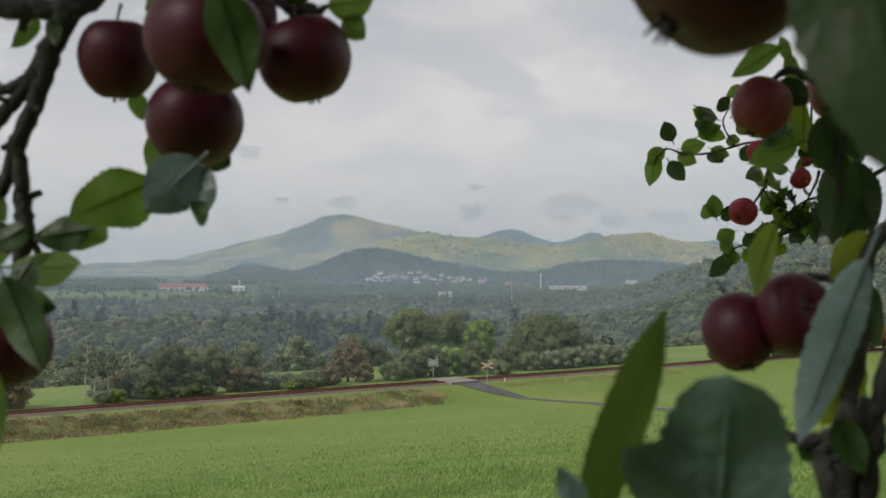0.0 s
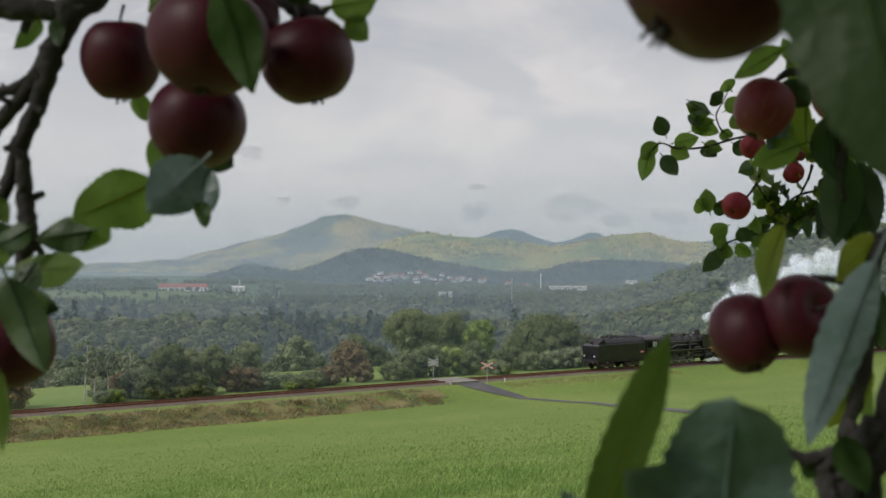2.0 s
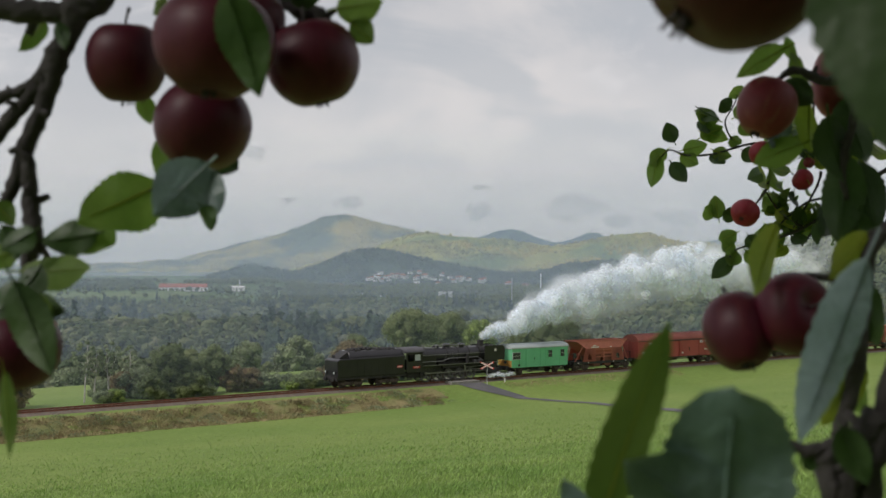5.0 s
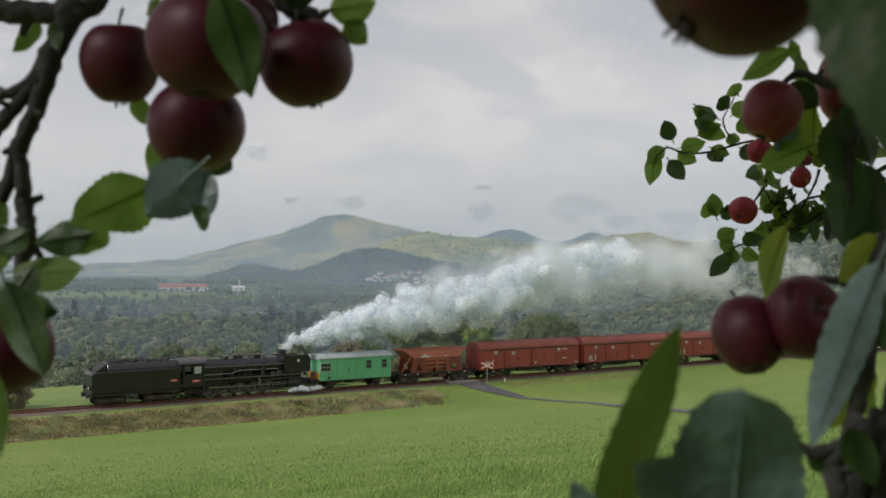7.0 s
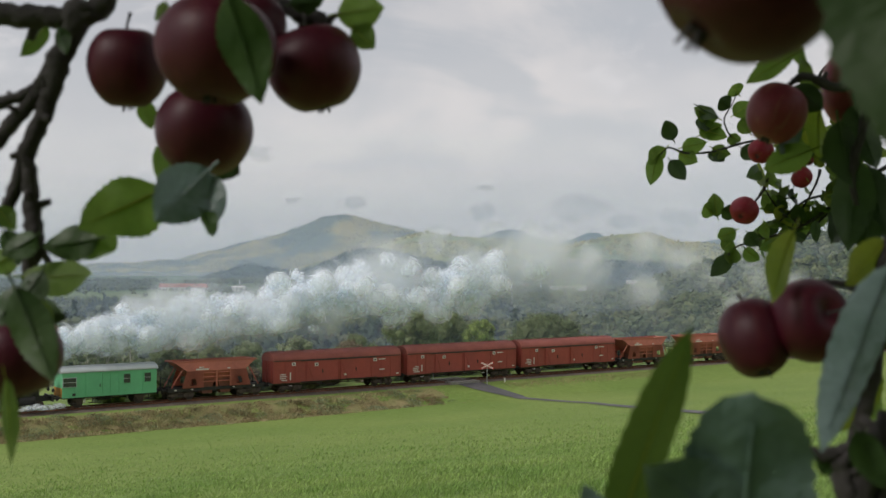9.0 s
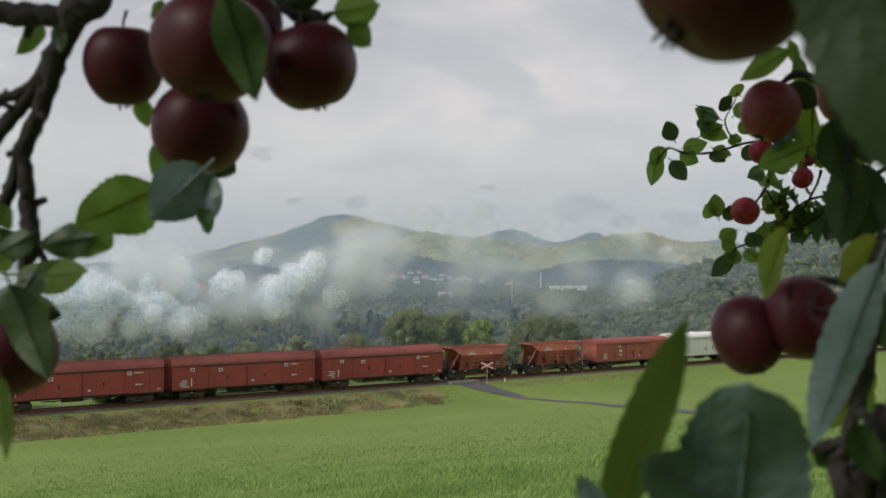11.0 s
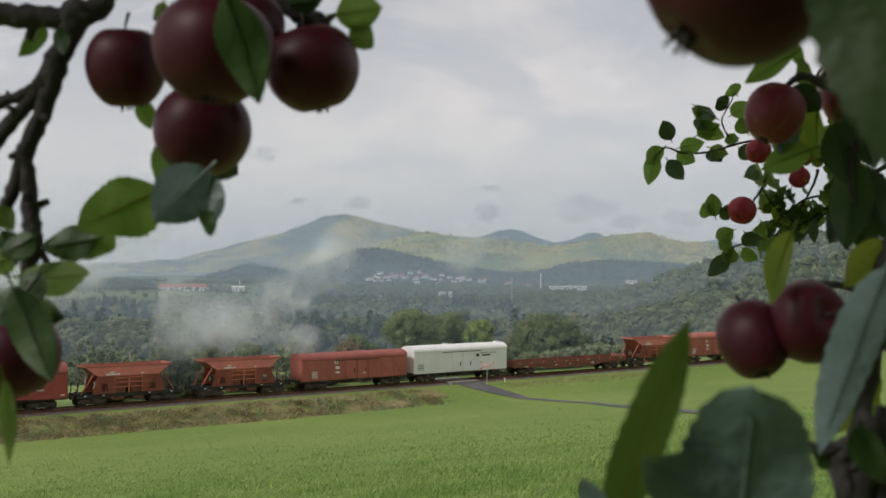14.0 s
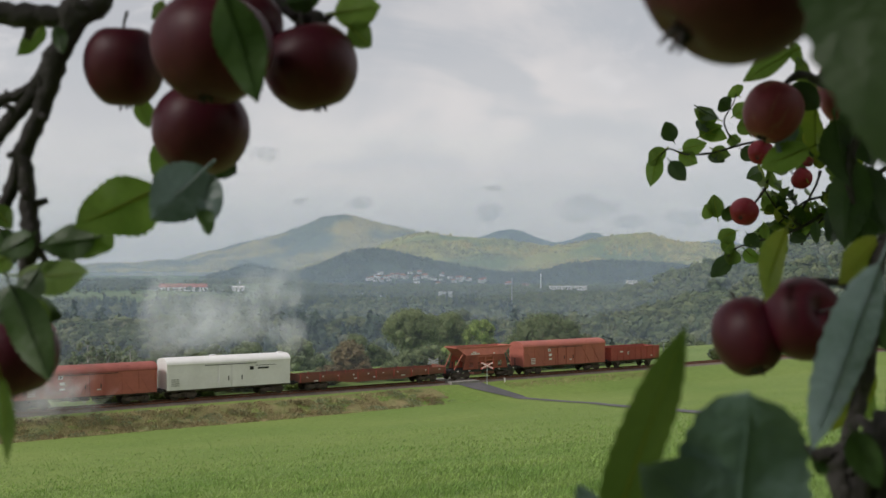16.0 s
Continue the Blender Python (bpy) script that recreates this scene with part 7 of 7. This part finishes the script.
def puff_mesh(name, r, count, size, seed, dense):
    """Vapour gathered in rounded billows: overlapping soft-rimmed flakes turned every way."""
    g = np.random.default_rng(seed)
    k = 8
    cen = g.normal(size=(k, 3))
    cen = cen / np.linalg.norm(cen, axis=1)[:, None] * r * g.uniform(0.25, 0.62, (k, 1))
    rad = r * g.uniform(0.25, 0.45, k) * (1.0 if dense > 0.5 else 1.35)
    idx = g.integers(0, k, count)
    dirs = g.normal(size=(count, 3))
    dirs /= np.linalg.norm(dirs, axis=1)[:, None]
    pos = cen[idx] + dirs * (rad[idx] * g.uniform(0.25, 1.0, count) ** 0.6)[:, None]
    out = pos / np.linalg.norm(pos, axis=1)[:, None] * 0.6
    c = dirs + out + g.normal(0, 0.28, (count, 3))
    c /= np.linalg.norm(c, axis=1)[:, None]
    a = np.cross(c, g.normal(size=(count, 3)))
    a /= np.linalg.norm(a, axis=1)[:, None]
    b = np.cross(c, a)
    s = size * g.uniform(0.5, 1.3, count)
    verts, faces, dens = [], [], []
    n = 7
    for i in range(count):
        off = len(verts)
        bulge = 0.25 * s[i]
        verts.append(tuple(pos[i] + c[i] * bulge))
        dens.append(dense * g.uniform(0.6, 1.0))
        for ring, rr in ((0, 0.55), (1, 1.0)):
            for j in range(n):
                t = 2 * math.pi * j / n
                w = rr * s[i] * g.uniform(0.75, 1.2)
                verts.append(tuple(pos[i] + a[i] * w * math.cos(t) + b[i] * w * math.sin(t) + c[i] * (bulge * 0.6 if ring == 0 else 0)))
                dens.append(dense * 0.6 * g.uniform(0.5, 1.0) if ring == 0 else 0.0)
        for j in range(n):
            q = (j + 1) % n
            faces.append((off, off + 1 + j, off + 1 + q))
            faces.append((off + 1 + j, off + 1 + n + j, off + 1 + n + q, off + 1 + q))
    me = bpy.data.meshes.new(name)
    me.from_pydata(verts, [], faces)
    me.polygons.foreach_set("use_smooth", [True] * len(faces))
    me.attributes.new("thickness", "FLOAT", "POINT").data.foreach_set("value", dens)
    me.materials.append(M_STEAM)
    return me


# radius, flakes, flake size, density, life, spread of life
KINDS = ((0.7, 30, 0.55, 0.60, 1.5, 0.6), (1.25, 38, 0.9, 0.58, 3.2, 0.7), (1.9, 44, 1.25, 0.52, 4.0, 0.7), (2.6, 24, 1.9, 0.15, 4.6, 1.6), (3.8, 24, 2.7, 0.09, 5.2, 2.2))
PUFFS = [[puff_mesh("puff", r, n, sz, 10 * i + j, dense) for j in range(4)] for i, (r, n, sz, dense, _, _) in enumerate(KINDS)]
plume = thing("steam_plume", Matrix.Identity(4), "billowing white steam trailing from the locomotive chimney", "steam")
steam_bits = []
rs = random.Random(33)
N_PUFF = 680
for i in range(N_PUFF):
    te = -1.2 + 12.2 * (i + rs.random()) / N_PUFF
    kind_of = rs.choices((0, 1, 2, 3, 4), (8, 6.5, 7, 2.4, 2.4))[0]
    o = new("puff", rs.choice(PUFFS[kind_of]))
    o.parent = plume
    tagged(o, kind="stuff")
    gust = 0.5 + 0.5 * noise.noise((te * 2.1, 0.3, 7))
    if kind_of > 2 and rs.random() < (0.4 if te < 5 else 0.2):
        gust = 2 + gust
    while True:
        u = Vector((rs.uniform(-1, 1), rs.uniform(-1, 1), rs.uniform(-1, 1)))
        if u.length < 1:
            break
    life = KINDS[kind_of][4] + rs.expovariate(1 / KINDS[kind_of][5])
    if kind_of < 3:
        life = min(life, KINDS[kind_of][4] + 0.9)
    if kind_of > 2 and te > 8.0:
        life += 1.0
    if kind_of > 2 and 6.4 < te < 7.6:  # a rag that hangs on longest
        life = 9.6
        gust = 2 + gust % 2
    steam_bits.append((o, te, KINDS[kind_of][0], u, min(life, 9.6), gust, rs.uniform(-40, 40)))


def chimney_at(t):
    return front_at(t) + 8.8 + 11.6


def steam_rows(te, r, u, life, gust, spin):
    """One piece's way: out of sight underground, up and back with the plume, then underground again."""
    s0 = chimney_at(te)
    age0 = max(0.0, (r - 0.75) * 0.42)
    droop = gust > 1.5
    gust = gust - 2 if droop else gust

    # later pieces stay lower, fitted to the plume's outline in the camera's view
    late = smooth01((te - 2.6) / 3.0)
    lift = 1.12 - 0.42 * late
    drop = 1.4
    climb = 0.35 if r < 2.5 or life > 9.5 else 0.35 + 0.75 * late

    def spot(a):
        wide = 0.45 + (4.2 + 1.6 * max(0.0, gust)) * (1 - math.exp(-a / 1.4))
        room = max(0.05, wide - 0.75 * r)
        mid_z = 4.75 + lift * (6.2 + 2.2 * gust) * (1 - math.exp(-a / 1.5)) + climb * a - (drop * min(3.4, max(0.0, a - 3.8)) if droop else 0.0)
        p = on_track(s0 + 0.3 + u.x * room - 0.5 * a, -0.55 * a + u.y * room, mid_z + u.z * room)
        return Matrix.Translation(p) @ pose(0, 0, 0, spin * 0.3, spin * 0.4 * a, spin * a * 0.3)

    def under(a):
        m = spot(a)
        p = m.translation
        m.translation = Vector((p.x, p.y, -12.0))
        return m

    stops = [age0 + k for k in (0, 0.25, 0.6, 1.2, 2.0, 3.0, 4.2, 5.5, 7.0, 8.2) if age0 + k < life - 0.2] + [life]
    up = round((te + age0) * FPS) / FPS
    end = round((te + life) * FPS) / FPS
    rows = [(up - 1 / FPS, under(age0)), (up, spot(age0))] + [(te + a, spot(a)) for a in stops[1:-1]] + [(end, spot(life)), (end + 1 / FPS, under(life))]
    inside = [(t, m) for t, m in rows if 0.02 < t < 15.98]

    def between(t):
        if t <= rows[0][0]:
            return rows[0][1]
        if t >= rows[-1][0]:
            return rows[-1][1]
        for (ta, ma), (tb, mb) in zip(rows, rows[1:]):
            if ta <= t <= tb:
                return ma.lerp(mb, (t - ta) / max(1e-6, tb - ta))

    first = between(0.0)
    last = between(16.0)
    return [(0.0, first)] + inside + [(16.0, last)]


# ---- small grey clouds drifting under the overcast ----
M_CLOUD = M_STEAM.copy()
M_CLOUD.name = "grey_cloud"
for nd in M_CLOUD.node_tree.nodes:
    if nd.type in ("BSDF_DIFFUSE", "BSDF_TRANSLUCENT"):
        nd.inputs["Color"].default_value = (0.70, 0.74, 0.78, 1)
clouds = []
for i, (x, y, w, h, dense) in enumerate(((500, 354, 38, 9, 0.2), (606, 358, 56, 16, 0.28), (836, 373, 54, 20, 0.34), (1000, 366, 120, 34, 0.22), (842, 331, 40, 9, 0.14), (440, 272, 70, 18, 0.22), (1085, 388, 70, 20, 0.2),
                                         (1180, 385, 90, 24, 0.16))):
    me = puff_mesh("cloud", 1.0, 44, 0.8, 300 + i, dense * 0.33)
    me.materials.clear()
    me.materials.append(M_CLOUD)
    for vert in me.vertices:
        vert.co.x *= w / 2 / FOCAL * 4600
        vert.co.y *= 40
        vert.co.z *= 1.7 * h / 2 / FOCAL * 4600
    o = tagged(new("cloud", me), "small soft grey cloud low over the hills", "cloud", "small drifting clouds")
    clouds.append((o, sight(x, y, 4600)))

# leaking steam low by the cylinders
leak = vehicle("steam_leak", 20.7, "low white steam leaking beside the cylinders", "steam")
for x, z, k in ((0.2, 0.35, 0), (1.1, 0.45, 0), (2.0, 0.3, 0), (2.9, 0.4, 0)):
    o = new("puff", PUFFS[0][rs.randrange(4)])
    o.parent = leak
    o.matrix_basis = pose(x, -1.75, z, 0, 0, 90 * k) @ Matrix.Diagonal((1.1, 0.5, 0.45, 1))



# thin low smoke drifting along the bank after the engine has gone
drift = thing("smoke_drift", Matrix.Identity(4), "thin bluish smoke drifting low along the bank", "smoke")
drift_bits = []
HAZE = [puff_mesh("puff", 2.4, 14, 2.3, 500 + j, 0.07) for j in range(3)]
for i in range(12):
    o = new("puff", HAZE[i % 3])
    o.parent = drift
    tagged(o, kind="stuff")
    drift_bits.append((o, rs.uniform(-9, 7), rs.uniform(2.6, 6.0), rs.uniform(0.6, 2.6), rs.uniform(-30, 30)))

# ---- wind sway of the branches, fitted to the camera's view: seconds, sideways and down, in 1/1850 of the distance ----
SWAY_LEFT = [(0, -3, -8), (0.5, 5, 0), (1, 11, 2), (1.5, 2, 0), (2, 2, -6), (2.5, 5, -5), (3, 8, 3), (3.5, 11, 5), (4, 12, -2), (6.5, 8, 0), (7, 0, 0), (7.5, -2, -2), (8, 5, 0), (8.5, 5, 2), (9, 14, 8), (11.5, 0, 2), (12, -9, 0), (12.5, 5, 5), (13, 3, 5), (13.5, 0, 6), (14, 11, 8), (14.5, 6, 5), (15, 8, 6), (15.5, 8, 8), (16, 8, 6)]
SWAY_PAIR = [(0, -17, -5), (0.5, -18, -3), (1, 9, 3), (1.5, -26, -3), (2, -5, -2), (2.5, -12, -6), (3, -6, 2), (3.5, 14, 6), (4, -22, -9), (6.5, -2, 0), (7, 0, 0), (7.5, 3, 3), (8, -5, -3), (8.5, 3, 5), (9, 12, 6), (11.5, -2, 0), (12, 0, 3), (12.5, 8, 6), (13, 2, 5), (13.5, -5, 3), (14, 9, 8), (14.5, 6, 3), (15, -2, 3), (15.5, 8, 8), (16, 0, 3)]
SWAY_FAR = [(0, 0, 2), (0.5, -8, -5), (1, 5, 3), (1.5, 0, -2), (2, -12, -8), (2.5, -2, 0), (3, 6, 3), (3.5, -9, -8), (4, -5, -3), (6.5, 8, 6), (7, 0, 0), (7.5, -2, -2), (8, 5, 3), (8.5, 3, 3), (9, 2, 0), (11.5, 5, 2), (12, 9, 6), (12.5, 0, 0), (13, 0, 0), (13.5, 5, 3), (14, -2, 0), (14.5, 5, 5), (15, -8, -5), (15.5, 6, 5), (16, 2, 2)]
SWAY_TOP = [(0, -34, -2), (0.5, -2, 35), (1, -20, 20), (1.5, 11, 28), (2, -43, 6), (2.5, -24, 3), (3, 14, 18), (3.5, -11, 9), (4, -12, -11), (6.5, 5, -11), (7, 0, 0), (7.5, -2, 11), (8, -9, -5), (8.5, 5, -6), (9, 20, 12), (11.5, -26, 9), (12, 15, 21), (12.5, 14, 5), (13, -9, -3), (13.5, -2, 23), (14, 0, 18), (14.5, 8, -2), (15, -6, -5), (15.5, 3, 23), (16, -8, 14)]
SWAY_MID = [(0, -18, -6), (0.5, -11, 2), (1, -4, 3), (1.5, -12, -3), (2, -14, -3), (2.5, -9, -5), (3, -3, 2), (3.5, 3, 3), (4, -11, -6), (6.5, -2, -2), (7, 0, 0), (7.5, -3, 0), (8, -3, -3), (8.5, 2, 0), (9, 8, 5), (11.5, -4, 0), (12, -3, 3), (12.5, 5, 2), (13, 0, 0), (13.5, -3, 3), (14, 5, 5), (14.5, 2, 0), (15, 0, -2), (15.5, 3, 5), (16, 2, 2)]
SWAY_LOW = [(0, -23, -24), (0.5, -12, -22), (1, -6, 17), (1.5, -22, 12), (2, -17, 15), (2.5, -12, -20), (3, -12, -5), (3.5, 9, 5), (4, -17, -3), (6.5, -6, -3), (7, 0, 0), (7.5, 2, 2), (8, 0, 0), (8.5, 3, 2), (9, 18, 6), (11.5, 8, -12), (12, 6, -12), (12.5, 20, -5), (13, 9, -8), (13.5, 11, -15), (14, 15, -5), (14.5, 3, 3), (15, 5, 2), (15.5, 21, 8), (16, 9, 5)]


# ---- motion ----
def motions():
    times = [i * 1.0 for i in range(17)]
    for o, offset in rolling:
        walk(o, [(t, Matrix.Translation(on_track(front_at(t) + offset)) @ TRAIN_M) for t in times])
    for w, x, r in turning:
        step = 1 / 15 if r > 0.6 else 1 / 30
        rows, t = [], 0.0
        n = round(16 / step)
        for i in range(n + 1):
            t = i * step
            rows.append((t, Matrix.Translation((x, 0, r)) @ Matrix.Rotation((front_at(t) - front_at(0)) / r, 4, "Y")))
        walk(w, rows)
    for o, r in rods:
        rows = []
        for i in range(16 * 15 + 1):
            t = i / 15
            a = (front_at(t) - front_at(0)) / r
            rows.append((t, Matrix.Translation((0.33 * math.cos(a), 0, r - 0.33 * math.sin(a)))))
        walk(o, rows)
    for o, d, sway in ((left, 0.8, SWAY_LEFT), (pair, 0.8, SWAY_PAIR), (far, 2.6, SWAY_FAR), (top, 0.42, SWAY_TOP), (mid, 1.15, SWAY_MID), (low, 0.5, SWAY_LOW)):
        home = o.matrix_world.translation.copy()
        walk(o, [(t, Matrix.Translation(home + Vector((a * d / FOCAL, 0, -b * d / FOCAL)))) for t, a, b in sway])

    for o, p in clouds:
        walk(o, [(0, Matrix.Translation(p)), (8, Matrix.Translation(p + Vector((40, 0, -3)))), (16, Matrix.Translation(p + Vector((76, 0, -6))))])
    for o, s0, q0, z0, spin in drift_bits:
        rows = []
        for t, s1, dz in ((0, -75, 0.0), (9, -48, 0.0), (12, -26, 0.2), (14, -10, 0.4), (16, 0, 0.6)):
            rows.append((t, Matrix.Translation(on_track(s0 + s1, q0, z0 + dz)) @ pose(0, 0, 0, 0, spin * t / 16, spin)))
        walk(o, rows)
    for o, te, r, u, life, gust, spin in steam_bits:
        walk(o, steam_rows(te, r, u, life, gust, spin))


motions()
